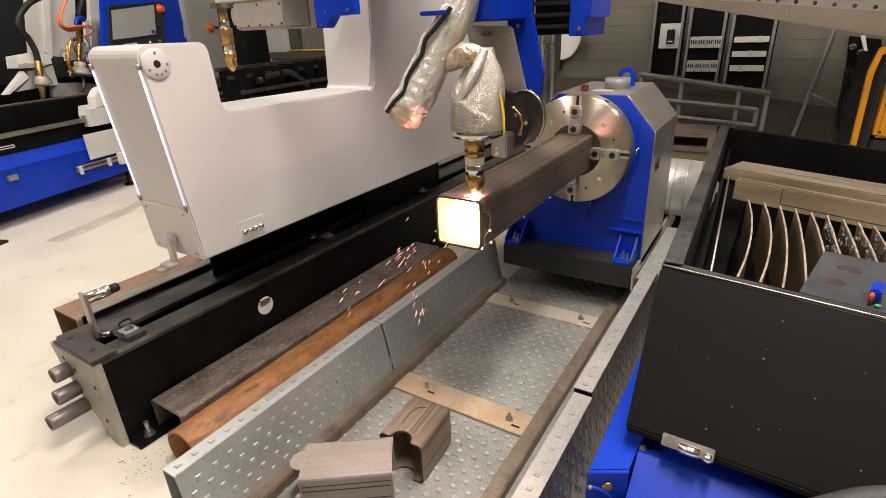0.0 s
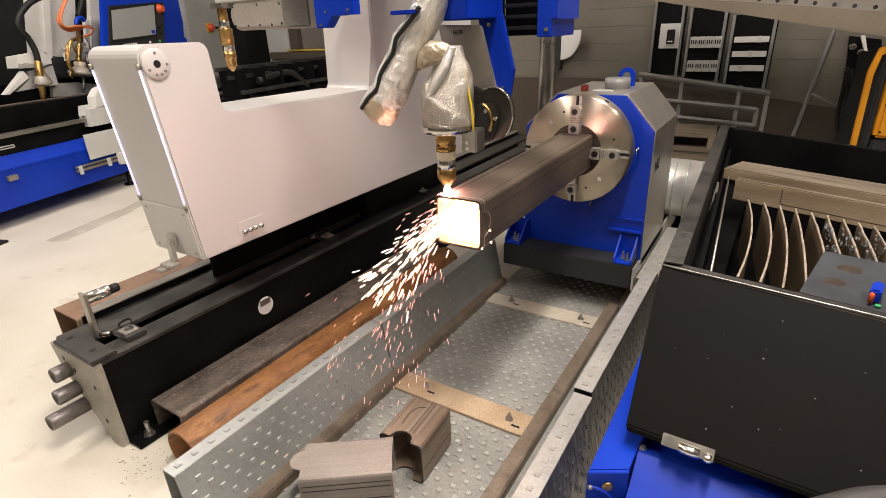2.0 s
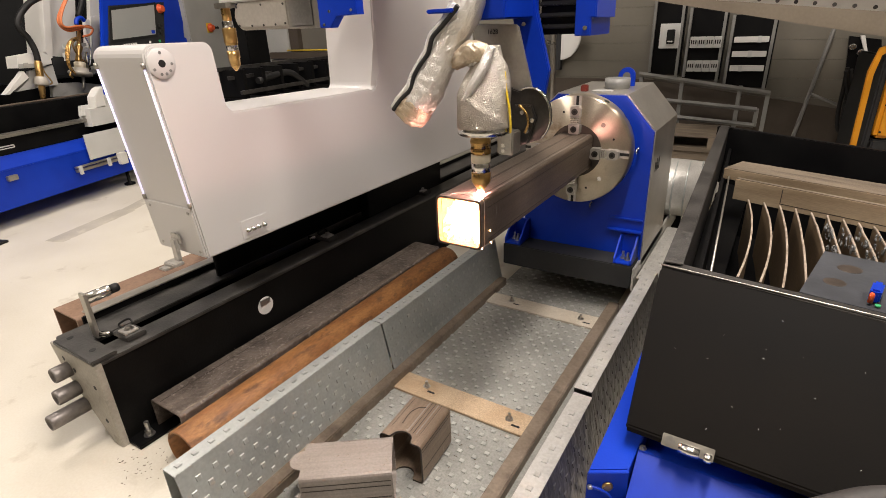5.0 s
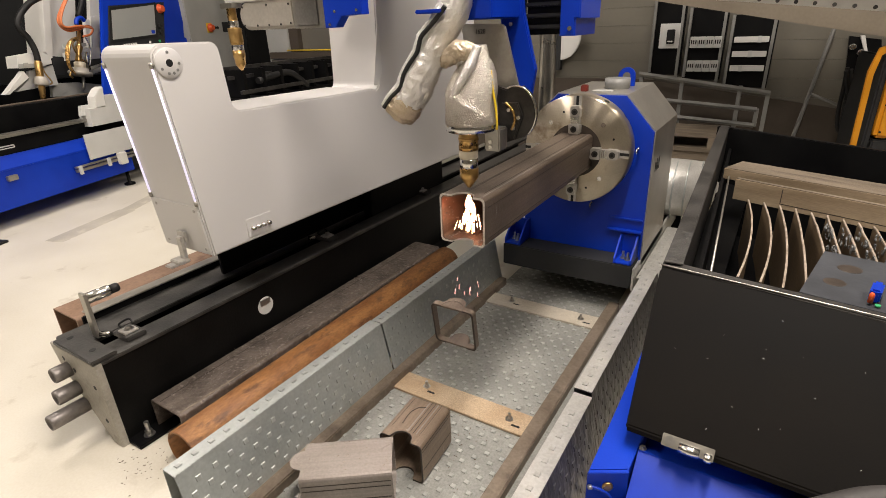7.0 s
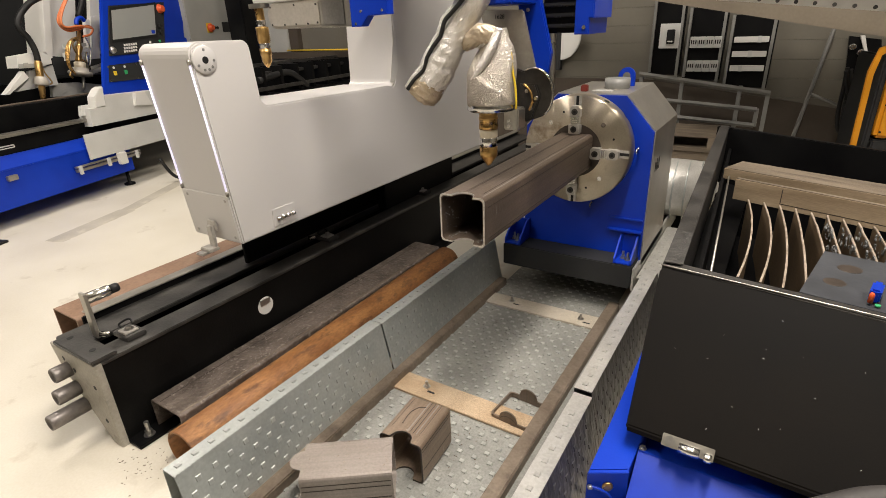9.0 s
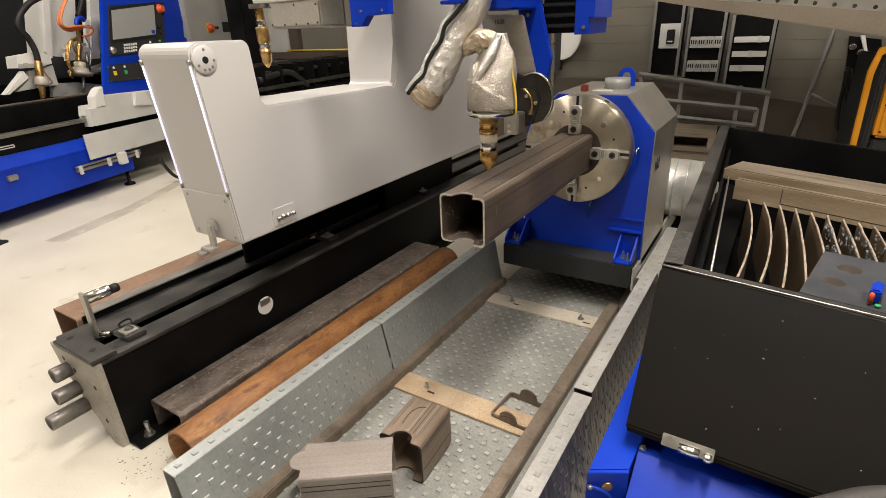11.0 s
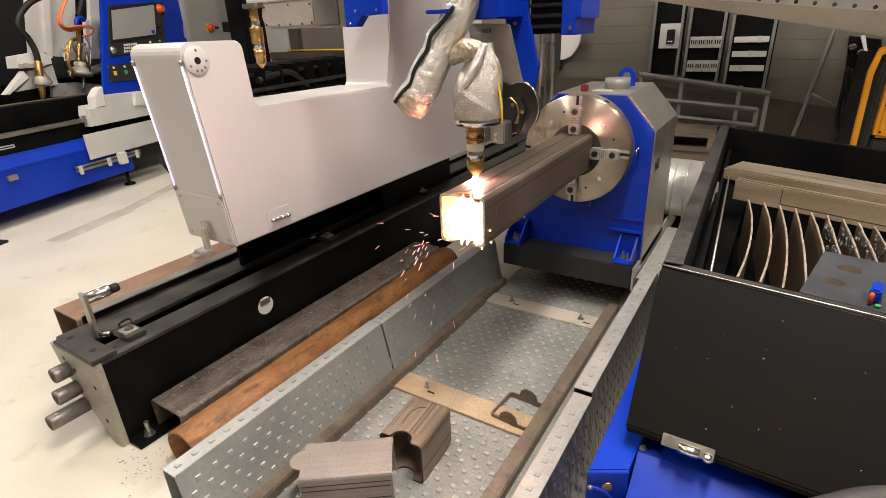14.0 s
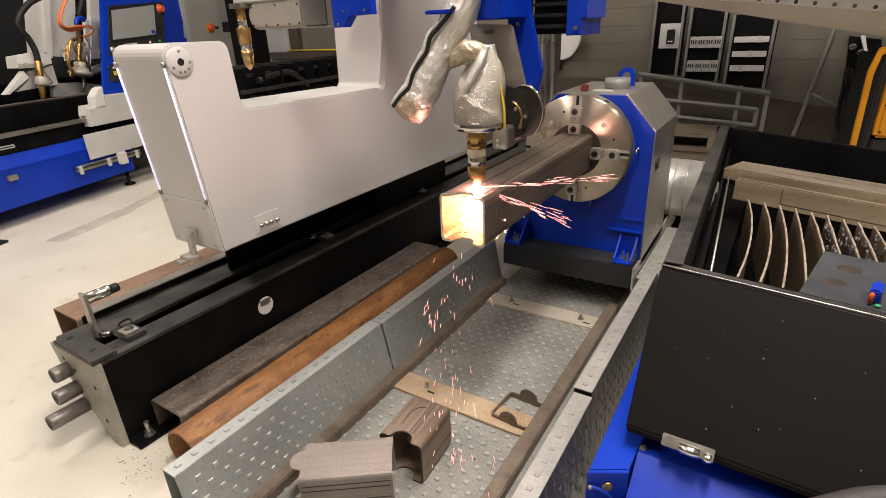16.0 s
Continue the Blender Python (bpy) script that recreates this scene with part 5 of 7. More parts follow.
        ln = math.hypot(x1 - x0, y1 - y0)
        boxpart("plank", WOOD, d, 0, ln, 0, w, z0, z1, 0.003)
        boxpart("sawn_face", WOODPALE, d, 0.002, ln, -0.003, 0.001, z0 + 0.001, z1 - 0.002, 0.001, "pale sawn front face")
        return d, ln
    plank("thick weathered wooden board lying across the table frame", -0.150, 2.345, 0.95, 1.92, 0.150, 0.705, 0.750)
    d, ln = plank("pale sawn wooden board standing on edge across the slats", -0.096, 2.185, 0.95, 1.775, 0.022, 0.672, 0.752)
    boxpart("split_line", DIELINE, d, 0.165, ln, -0.0036, -0.002, 0.690, 0.6925, 0)
    boxpart("split_line", DIELINE, d, 0.165, 0.168, -0.0036, -0.002, 0.690, 0.745, 0)
    p = thing("steel_sheet", "blue-grey steel sheet lying on the slats", "metal sheet", pose(0.162, 1.562, 0.741, 0, 0, -11))
    boxpart("sheet", surf("blue_grey_sheet", (0.018, 0.020, 0.025), (0.05, 0.054, 0.062), 6, 0.65, 0.0, 0.05, 80, 0.2), p, 0, 0.7, -0.29, 0.0, 0.0, 0.006, 0.001)
    for x, y, w in ((0.065, -0.09, 0.05), (0.05, -0.19, 0.045)):
        cylpart("oil_spot", DIELINE, p, (x, y, 0.006), (x, y, 0.0064), w / 2, None, 20)
    bx = thing("marker_tool", "small blue tool with orange and green ends", "tool", pose(0.226, 1.285, 0.749, 0, 0, -12))
    boxpart("tool_body", BLUE, bx, 0.0, 0.020, 0.0, 0.055, 0.0, 0.030, 0.004)
    lathepart("tool_cap", RED, bx, (0.006, -0.008, 0.004), (0, 0, 1), [(0, 0.005), (0.018, 0.005), (0.022, 0.003)], 14, "orange cap")
    lathepart("tool_button", GREEN, bx, (0.02, -0.012, 0.0), (0, 0, 1), [(0, 0.005), (0.005, 0.005)], 12, "green button")

    hs = thing("rubber_hose", "thick black rubber hose lying on the cover edge", "hose")
    tubepart("hose", HOSE, hs, [(0.04, 0.68, 0.565), (0.105, 0.755, 0.570), (0.184, 0.832, 0.577), (0.262, 0.890, 0.586), (0.40, 0.935, 0.60), (0.7, 0.96, 0.62)], 0.024, 12)


table()


# ---- behind the headstock ----
def background():
    d = thing("air_duct", "silver spiral metal air duct behind the headstock", "air duct")
    bm = bmesh.new()
    bm_tube(bm, [(-0.62, 3.15, 0.40), (-0.45, 3.2, 0.40), (-0.30, 3.35, 0.36), (-0.15, 3.6, 0.30), (0.05, 3.9, 0.25)], 0.165, 36)
    part("duct_wall", bm, LITMETAL, d)
    for k in range(6):
        bm = bmesh.new()
        c0 = Vector((-0.52 + k * 0.06, 3.17 + 0.012 * k * k, 0.40 - 0.008 * k))
        bm_tube(bm, [c0 + Vector((0.03 * math.sin(a * 0.5), 0.168 * math.cos(a), 0.168 * math.sin(a))) for a in [radians(q) for q in range(-60, 241, 30)]], 0.004, 6)
        part("duct_seam", bm, GALV, d)
    s = thing("floor_tread_strip", "bright galvanised tread strip beside the headstock base", "metal sheet")
    boxpart("strip_sheet", LITMETAL, s, -0.432, -0.300, 2.31, 3.05, 0.20, 0.206, 0.001)
    for y in (2.5, 2.9):
        boxpart("strip_support", BLACK, s, -0.42, -0.35, y, y + 0.05, 0.0, 0.20, 0.002)
    me = pips(15, 3, 0.042, 0.045, 0.018, 0.004, 77)
    me.materials.append(LITMETAL)
    pp = new("tread_relief", me)
    pp["kind"] = "stuff"
    pp.parent, pp.matrix_basis = s, pose(-0.415, 2.34, 0.206)
    # electrical boards on the wall, each level, hung one beside the other
    def board(x0, x1, z0, z1):
        b = thing("switchboard", "black electrical board with pale uprights on the back wall", "switchboard", group="switchboards")
        boxpart("board_back", BLACK, b, x0, x1, 4.93, 4.985, z0, z1, 0.003)
        boxpart("upright", FRAMEGREY, b, x0, x0 + 0.022, 4.91, 4.93, z0 + 0.02, z1, 0.002)
        boxpart("upright", FRAMEGREY, b, x1 - 0.03, x1 - 0.008, 4.91, 4.93, z0 - 0.02, z1 - 0.02, 0.002)
        return b
    b1 = board(-1.02, -0.775, 0.865, 1.50)
    boxpart("switch_panel", LIGHTGREY, b1, -0.955, -0.80, 4.905, 4.93, 1.075, 1.265, 0.003)
    sw = boxpart("main_switch", INK, b1, -0.895, -0.835, 4.88, 4.905, 1.11, 1.22, 0.004)
    boxpart("switch_label", WHITEB, sw, -0.885, -0.845, 4.877, 4.88, 1.125, 1.135, 0.0)
    b2 = board(-0.745, -0.465, 0.83, 1.375)
    for zz in (1.105, 0.925):
        for k in range(4):
            x = -0.715 + k * 0.058
            u = boxpart("breaker", LIGHTGREY, b2, x, x + 0.055, 4.90, 4.93, zz - 0.03, zz + 0.055, 0.003)
            for j in range(3):
                boxpart("breaker_lever", INK, u, x + 0.008 + j * 0.016, x + 0.016 + j * 0.016, 4.896, 4.90, zz, zz + 0.03, 0)
    b3 = board(-0.435, -0.125, 0.775, 1.31)
    for k, zz in enumerate((1.13, 1.025, 0.92)):
        r = boxpart("terminal_rail", WHITEB, b3, -0.40, -0.165, 4.905, 4.93, zz - 0.02, zz + 0.022, 0.002)
        boxpart("terminal", LIGHTGREY, r, -0.29 + 0.05 * (1 - k), -0.262 + 0.05 * (1 - k), 4.895, 4.905, zz - 0.022, zz + 0.026, 0.002)
    f = thing("metal_frame", "grey square-tube steel frame against the wall", "steel frame")
    for x, z0, z1 in ((-1.06, 0.0, 0.88), (-0.735, 0.0, 0.83), (-0.31, 0.0, 0.80), (-0.115, 0.0, 0.745), (-0.17, 0.495, 0.63)):
        boxpart("frame_post", FRAMEGREY, f, x, x + 0.03, 4.80, 4.83, z0, z1, 0.003)
    for a, b in (((-1.06, 0.885), (-0.085, 0.752)), ((-0.9, 0.68), (-0.155, 0.628)), ((-0.85, 0.55), (-0.155, 0.507))):
        bm = bmesh.new()
        bm_cyl(bm, (a[0], 4.79, a[1]), (b[0], 4.79, b[1]), 0.018, None, 4)
        part("frame_rail", bm, FRAMEGREY, f)
    p = thing("wooden_pallet", "pale wooden pallet on the floor by the wall", "pallet")
    for z in (0.36, 0.47):
        boxpart("pallet_board", WOOD, p, -0.80, -0.33, 4.35, 4.75, z, z + 0.03, 0.003)
    for x in (-0.8, -0.42):
        boxpart("pallet_block", WOOD, p, x, x + 0.09, 4.35, 4.75, 0.39, 0.47, 0.003)
    boxpart("pallet_stack", WOOD, p, -0.80, -0.33, 4.37, 4.75, 0.0, 0.36, 0.004)
    c = thing("support_pipe", "vertical steel pipe column behind the headstock", "pipe")
    cylpart("column_pipe", STEEL, c, (-1.335, 3.4, 0.0), (-1.335, 3.4, 3.9), 0.052, None, 28)
    q = thing("reel_bracket", "white quarter-round metal bracket on the wall", "bracket")
    bm = bmesh.new()
    bm_prism(bm, [(-1.80, 1.24), (-1.62, 1.24)] + [(-1.80 + 0.18 * math.cos(radians(a)), 1.19 - 0.20 * math.sin(radians(a))) for a in range(0, 91, 10)], 4.90, 4.92, "y", 0.003)
    part("bracket_plate", bm, LIGHTGREY, q)
    bm = bmesh.new()
    bm_box(bm, -1.95, -1.80, 4.90, 4.96, 0.9, 2.2, 0.004)
    part("bracket_post", bm, GREYDARK, q)
    # tilted glass-like guard with a leaning bar
    g = thing("leaning_bar", "grey steel bar leaning against the wall", "steel bar")
    bm = bmesh.new()
    bm_cyl(bm, (0.058, 4.767, 0.0), (0.225, 4.9, 1.20), 0.014, None, 6)
    part("bar", bm, FRAMEGREY, g)
    bm = bmesh.new()
    bm_cyl(bm, (0.153, 4.85, 0.753), (0.36, 4.85, 0.67), 0.012, None, 6)
    part("cross_bar", bm, FRAMEGREY, g)
    # orange machine
    o = thing("orange_cabinet", "tall orange and grey welding machine cabinet", "machine cabinet", pose(0.432, 4.1, 0, 0, 0, 12))
    bm = bmesh.new()
    bm_prism(bm, [(-0.010, 0.0), (-0.028, 0.97), (0.0, 1.10), (0.06, 1.125), (0.055, 1.09), (0.018, 1.06), (0.002, 0.95), (0.022, 0.0)], 0, 0.03, "y", 0.004)
    part("edge_frame", bm, ORANGE, o)
    boxpart("cabinet_body", GREYDARK, o, 0.045, 0.08, 0.031, 0.5, 0.0, 1.06, 0.01)
    dr = boxpart("cabinet_door", ORANGE, o, 0.082, 0.62, -0.01, 0.5, 0.58, 1.02, 0.02, "orange cabinet door")
    for x, z in ((0.105, 0.62), (0.100, 0.78), (0.095, 0.94)):
        cylpart("door_screw", INK, dr, (x, -0.013, z), (x, -0.010, z), 0.006, None, 10)
    boxpart("cabinet_base", GREYDARK, o, 0.082, 0.62, 0.0, 0.5, 0.0, 0.57, 0.01)
    h = thing("hose_bundle", "black cables hanging in loops from the wall fitting", "cables")
    for pts in ([(0.346, 4.750, 0.941), (0.353, 4.750, 0.789), (0.357, 4.750, 0.612), (0.386, 4.750, 0.505), (0.444, 4.750, 0.484), (0.474, 4.750, 0.527)],
                [(0.368, 4.760, 0.932), (0.383, 4.760, 0.769), (0.389, 4.760, 0.652), (0.416, 4.760, 0.693), (0.420, 4.760, 0.865)],
                [(0.340, 4.740, 0.923), (0.378, 4.740, 0.791), (0.437, 4.740, 0.696), (0.436, 4.740, 0.669), (0.388, 4.740, 0.714), (0.391, 4.740, 0.576), (0.414, 4.740, 0.435)]):
        tubepart("cable", RUBBER, h, pts, 0.014, 8)
    w = thing("gauge_board", "black wall board with gas gauges and a white bracket", "gauge board")
    prismpart("board", BLACK, w, [(q[0], q[2]) for q in [(0.325, 4.950, 1.139), (0.354, 4.950, 0.893), (0.451, 4.950, 0.871), (0.529, 4.950, 1.038), (0.512, 4.950, 1.112)]], 4.93, 4.98, "y", 0.003)
    prismpart("white_bracket", WHITEB, w, [(q[0], q[2]) for q in [(0.384, 4.880, 1.140), (0.409, 4.880, 1.143), (0.461, 4.880, 0.991), (0.452, 4.880, 0.976)]], 4.86, 4.93, "y", 0.003)
    for p in [(0.409, 4.900, 1.031), (0.418, 4.900, 0.993), (0.478, 4.900, 0.952), (0.356, 4.900, 1.069)]:
        lathepart("gauge", CHROME, w, p, (0, -1, 0), [(-0.03, 0.022), (0.02, 0.022), (0.026, 0.016)], 16)
    # overhead beam and lamp housing
    v = thing("overhead_beam", "beige overhead beam with a white rail along it", "beam")
    bm = bmesh.new()
    a, b = Vector((-1.35, 4.05, 1.52)), Vector((1.1, 4.05, 1.03))
    for (dy0, dy1, dz0, dz1) in ((0, 0.35, 0.0, 0.14),):
        vs = [bm.verts.new((p.x, p.y + dy, p.z + dz)) for p in (a, b) for dy, dz in ((dy0, dz0), (dy1, dz0), (dy1, dz1), (dy0, dz1))]
        for f in ((0, 1, 2, 3), (7, 6, 5, 4), (0, 4, 5, 1), (1, 5, 6, 2), (2, 6, 7, 3), (3, 7, 4, 0)):
            bm.faces.new([vs[i] for i in f])
    bmesh.ops.recalc_face_normals(bm, faces=bm.faces[:])
    part("beam_box", bm, BEAM, v)
    bm = bmesh.new()
    bm_cyl(bm, (-1.2, 3.6, 1.54), (1.0, 3.6, 1.27), 0.05, None, 4)
    part("beam_rail", bm, WHITEB, v)
    for k in range(9):
        x = -0.2 + 0.085 * k
        cylpart("rail_bolt", DARKSTEEL, v, (x, 3.548, 1.49 - (x + 0.5) * 0.123 - 0.07), (x, 3.56, 1.49 - (x + 0.5) * 0.123 - 0.07), 0.010, None, 10)


background()


# ---- second cutting machine across the aisle ----
LM = pose(-4.9, 1.3, 0, 0, 0, 17)


def second_machine():
    t = thing("rear_cutting_machine", "blue and black profile cutting machine with a white carriage", "cutting machine", LM)
    y0, y1 = -1.4, 1.42
    bm = bmesh.new()
    bm_prism(bm, [(0.0, 0.14), (0.0, 0.44), (-0.05, 0.53), (-0.9, 0.53), (-0.9, 0.14)], y0, y1, "y", 0.004)
    part("bed_beam", bm, BLUE, t)
    boxpart("bed_top", BLACK, t, -0.9, -0.06, y0, 4.2, 0.53, 0.66, 0.003)
    boxpart("guide_rail", STEEL, t, -0.09, -0.055, y0, 3.4, 0.66, 0.69, 0.003)
    boxpart("trough_wall", BLACK, t, -0.40, -0.30, y0, 4.2, 0.66, 0.85, 0.003)
    boxpart("trough_lip", BAR, t, -0.42, -0.39, y0, 4.2, 0.85, 0.862, 0.002)
    boxpart("trough_back", BLACK, t, -1.2, -1.1, y0, 4.2, 0.3, 0.97, 0.003)
    for y in (1.36, -0.4):
        lathepart("levelling_foot", BLACK, t, (-0.05, y, 0.0), (0, 0, 1), [(0, 0.05), (0.015, 0.05), (0.03, 0.015), (0.15, 0.015)], 18)
    boxpart("lower_rail", PLATEGREY, t, 0.01, 0.04, 0.79, 1.50, 0.27, 0.295, 0.002)
    boxpart("lower_rail", PLATEGREY, t, 0.01, 0.04, 0.79, 1.50, 0.305, 0.32, 0.002)
    boxpart("rail_sensor", WHITEB, t, 0.03, 0.08, 1.22, 1.30, 0.235, 0.345, 0.006)
    boxpart("toggle", PLATEGREY, t, 0.0, 0.03, 0.22, 0.30, 0.35, 0.39, 0.004)
    # white skirt and carriage
    boxpart("skirt_plate", LIGHTGREY, t, 0.02, 0.035, 0.95, 1.86, 0.345, 0.565, 0.002)
    prismpart("carriage_end", LIGHTGREY, t, [(1.070, 0.618), (2.10, 0.612), (2.12, 0.83), (1.270, 0.860), (1.262, 0.768), (1.082, 0.768)], -0.10, 0.03, "x", 0.003)
    prismpart("carriage_lug", WHITEB, t, [(1.156, 0.770), (1.262, 0.772), (1.285, 0.940), (1.240, 0.925), (1.171, 0.862)], -0.06, 0.034, "x", 0.006)
    prismpart("carriage_block", WHITEB, t, [(1.570, 0.731), (1.785, 0.705), (1.725, 0.850), (1.595, 0.850)], 0.028, 0.060, "x", 0.006)
    prismpart("carriage_step", LIGHTGREY, t, [(1.036, 0.715), (1.10, 0.715), (1.14, 0.80), (1.060, 0.799)], -0.06, -0.02, "x", 0.003)
    boxpart("rail_label", WHITEB, t, -0.062, -0.052, 0.10, 0.41, 0.575, 0.60, 0.002)
    boxpart("label_bars", INK, t, -0.052, -0.0512, 0.20, 0.40, 0.583, 0.592, 0)
    boxpart("bright_rail", PLATEGREY, t, -0.052, -0.02, y0, 1.12, 0.660, 0.684, 0.003)
    prismpart("lit_chamfer", BLUE, t, [(y0, 0.425), (0.94, 0.425), (0.94, 0.432), (y0, 0.432)], -0.002, 0.004, "x", 0.001)
    for y in (0.80, 1.10, 1.43):
        boxpart("rail_clip", LIGHTGREY, t, 0.038, 0.058, y, y + 0.03, 0.25, 0.325, 0.003)
    # torches
    prismpart("column", WHITEB, t, [(1.765, 1.901), (1.564, 1.186), (1.884, 1.199), (2.212, 1.929)], -1.100, -0.800, "x", 0.004)
    prismpart("column_edge", WHITEB, t, [(1.666, 1.891), (1.483, 1.245), (1.513, 1.183), (1.538, 1.186), (1.748, 1.896)], -0.795, -0.740, "x", 0.004)
    prismpart("column_slot", BLACK, t, [(2.086, 1.920), (1.905, 1.344), (2.059, 1.361), (2.263, 1.931)], -0.820, -0.780, "x", 0.004)
    prismpart("slide_plate", WHITEB, t, [(2.210, 1.926), (1.956, 1.177), (2.181, 1.210), (2.440, 1.940)], -0.840, -0.740, "x", 0.004)
    prismpart("slide_edge", WHITEB, t, [(1.975, 1.520), (1.905, 1.212), (1.989, 1.218), (2.052, 1.531)], -0.740, -0.700, "x", 0.004)
    prismpart("lifter_block", WHITEB, t, [(1.647, 1.224), (1.627, 1.153), (1.949, 1.153), (1.969, 1.229)], -0.740, -0.660, "x", 0.004)
    prismpart("lifter_tongue", LIGHTGREY, t, [(1.646, 1.307), (1.637, 1.266), (1.878, 1.277), (1.882, 1.309)], -0.710, -0.660, "x", 0.004)
    prismpart("torch_bracket", WHITEB, t, [(1.025, 1.226), (1.005, 1.130), (1.230, 1.127), (1.331, 1.144), (1.337, 1.208), (1.274, 1.250)], -0.660, -0.520, "x", 0.006)
    prismpart("bracket_plate", PANELGREY, t, [(1.010, 1.162), (1.002, 1.126), (1.227, 1.122), (1.234, 1.156)], -0.518, -0.512, "x", 0.001)
    prismpart("bracket_arm", WHITEB, t, [(1.041, 1.104), (1.071, 1.044), (0.854, 0.925), (0.817, 0.930)], -0.580, -0.520, "x", 0.004)
    prismpart("bracket_fin", LIGHTGREY, t, [(1.122, 1.098), (1.364, 1.128), (1.360, 0.956), (0.950, 0.938), (1.098, 1.032)], -0.600, -0.560, "x", 0.004)
    prismpart("torch_yoke", LIGHTGREY, t, [(1.820, 1.084), (1.815, 1.030), (1.951, 1.063), (1.953, 1.108)], -0.630, -0.600, "x", 0.004)
    lathepart("plasma_torch", BRASS, t, (-0.460, 1.084, 0.847), (0.000, 0.198, 0.980), [(0.000, 0.014), (0.020, 0.022), (0.102, 0.026), (0.122, 0.028), (0.136, 0.030), (0.322, 0.029), (0.339, 0.024)], 20)
    lathepart("torch_collar", BEIGE, t, (-0.460, 1.118, 0.971), (0.000, 0.151, 0.989), [(0.000, 0.050), (0.015, 0.058), (0.062, 0.050), (0.077, 0.042)], 20)
    tubepart("torch_cable", RUBBER, t, [(-0.480, 1.165, 1.160), (-0.480, 1.173, 1.254), (-0.480, 1.147, 1.367), (-0.480, 1.096, 1.450), (-0.480, 1.109, 1.512), (-0.480, 1.177, 1.588), (-0.480, 1.286, 1.662), (-0.480, 1.433, 1.716)], 0.025, 12)
    tubepart("torch_lead", BRASS, t, [(-0.450, 1.163, 1.131), (-0.450, 1.174, 1.072), (-0.450, 1.207, 1.010), (-0.450, 1.207, 0.981), (-0.450, 1.161, 0.976)], 0.007, 6)
    lathepart("gas_torch", BRASS, t, (-0.520, 1.601, 1.130), (0.000, 0.355, 0.935), [(0.000, 0.026), (0.032, 0.030), (0.097, 0.022), (0.146, 0.034), (0.178, 0.020), (0.323, 0.016)], 20)
    lathepart("torch_disc", BEIGE, t, (-0.520, 1.585, 1.017), (0.000, 0.255, 0.967), [(0.000, 0.100), (0.024, 0.105), (0.035, 0.100), (0.036, 0.075), (0.069, 0.070)], 20)
    lathepart("torch_body", CREAM, t, (-0.520, 1.601, 1.078), (0.000, 0.248, 0.969), [(0.000, 0.050), (0.057, 0.050), (0.063, 0.040)], 20)
    lathepart("torch_tip", STEEL, t, (-0.520, 1.574, 0.879), (0.000, 0.260, 0.966), [(0.000, 0.006), (0.030, 0.014), (0.150, 0.014)], 20)
    lathepart("clamp_rod", CHROME, t, (-0.540, 1.709, 1.059), (0.000, 0.161, 0.987), [(0.000, 0.020), (0.170, 0.020)], 20)
    tubepart("orange_hose", ORANGEHOSE, t, [(-0.500, 1.669, 1.726), (-0.500, 1.559, 1.599), (-0.500, 1.501, 1.517), (-0.500, 1.513, 1.455), (-0.500, 1.582, 1.419), (-0.500, 1.697, 1.432), (-0.500, 1.803, 1.461), (-0.500, 1.850, 1.430), (-0.500, 1.808, 1.384), (-0.500, 1.718, 1.366)], 0.0095, 8)
    tubepart("orange_hose", ORANGEHOSE, t, [(-0.480, 1.662, 1.725), (-0.480, 1.554, 1.598), (-0.480, 1.500, 1.516), (-0.480, 1.508, 1.460), (-0.480, 1.570, 1.433), (-0.480, 1.684, 1.447), (-0.480, 1.782, 1.455), (-0.480, 1.831, 1.429), (-0.480, 1.789, 1.384), (-0.480, 1.699, 1.366)], 0.0095, 8)
    tubepart("orange_hose", ORANGEHOSE, t, [(-0.460, 1.655, 1.724), (-0.460, 1.548, 1.597), (-0.460, 1.500, 1.516), (-0.460, 1.503, 1.465), (-0.460, 1.558, 1.448), (-0.460, 1.672, 1.461), (-0.460, 1.761, 1.448), (-0.460, 1.812, 1.429), (-0.460, 1.770, 1.384), (-0.460, 1.681, 1.366)], 0.0095, 8)
    tubepart("brass_line", BRASS, t, [(-0.470, 1.462, 1.058), (-0.470, 1.438, 1.141), (-0.470, 1.469, 1.259), (-0.470, 1.538, 1.335), (-0.470, 1.633, 1.362)], 0.008, 6)
    tubepart("brass_line", BRASS, t, [(-0.460, 1.468, 1.047), (-0.460, 1.441, 1.140), (-0.460, 1.477, 1.258), (-0.460, 1.541, 1.335), (-0.460, 1.618, 1.347)], 0.008, 6)
    tubepart("brass_line", BRASS, t, [(-0.450, 1.473, 1.036), (-0.450, 1.444, 1.140), (-0.450, 1.486, 1.257), (-0.450, 1.544, 1.334), (-0.450, 1.604, 1.332)], 0.008, 6)
    tubepart("small_line", BRASS, t, [(-0.460, 1.442, 1.059), (-0.460, 1.421, 1.035), (-0.460, 1.441, 1.008)], 0.01, 6)
    tubepart("blue_valve", BLUE, t, [(-0.470, 1.654, 1.472), (-0.470, 1.676, 1.516), (-0.470, 1.724, 1.531), (-0.470, 1.753, 1.506)], 0.02, 10)
    tubepart("black_hose", RUBBER, t, [(-0.550, 1.770, 1.544), (-0.550, 1.844, 1.646), (-0.550, 1.893, 1.747)], 0.026, 10)
    prismpart("lifter_bar", WHITEB, t, [(1.621, 1.257), (1.999, 1.261), (1.968, 1.153), (1.590, 1.156)], -0.66, -0.63, "x", 0.004)
    prismpart("slide_strip", WHITEB, t, [(2.045, 1.553), (2.131, 1.564), (2.016, 1.162), (1.919, 1.162)], -0.73, -0.69, "x", 0.004)
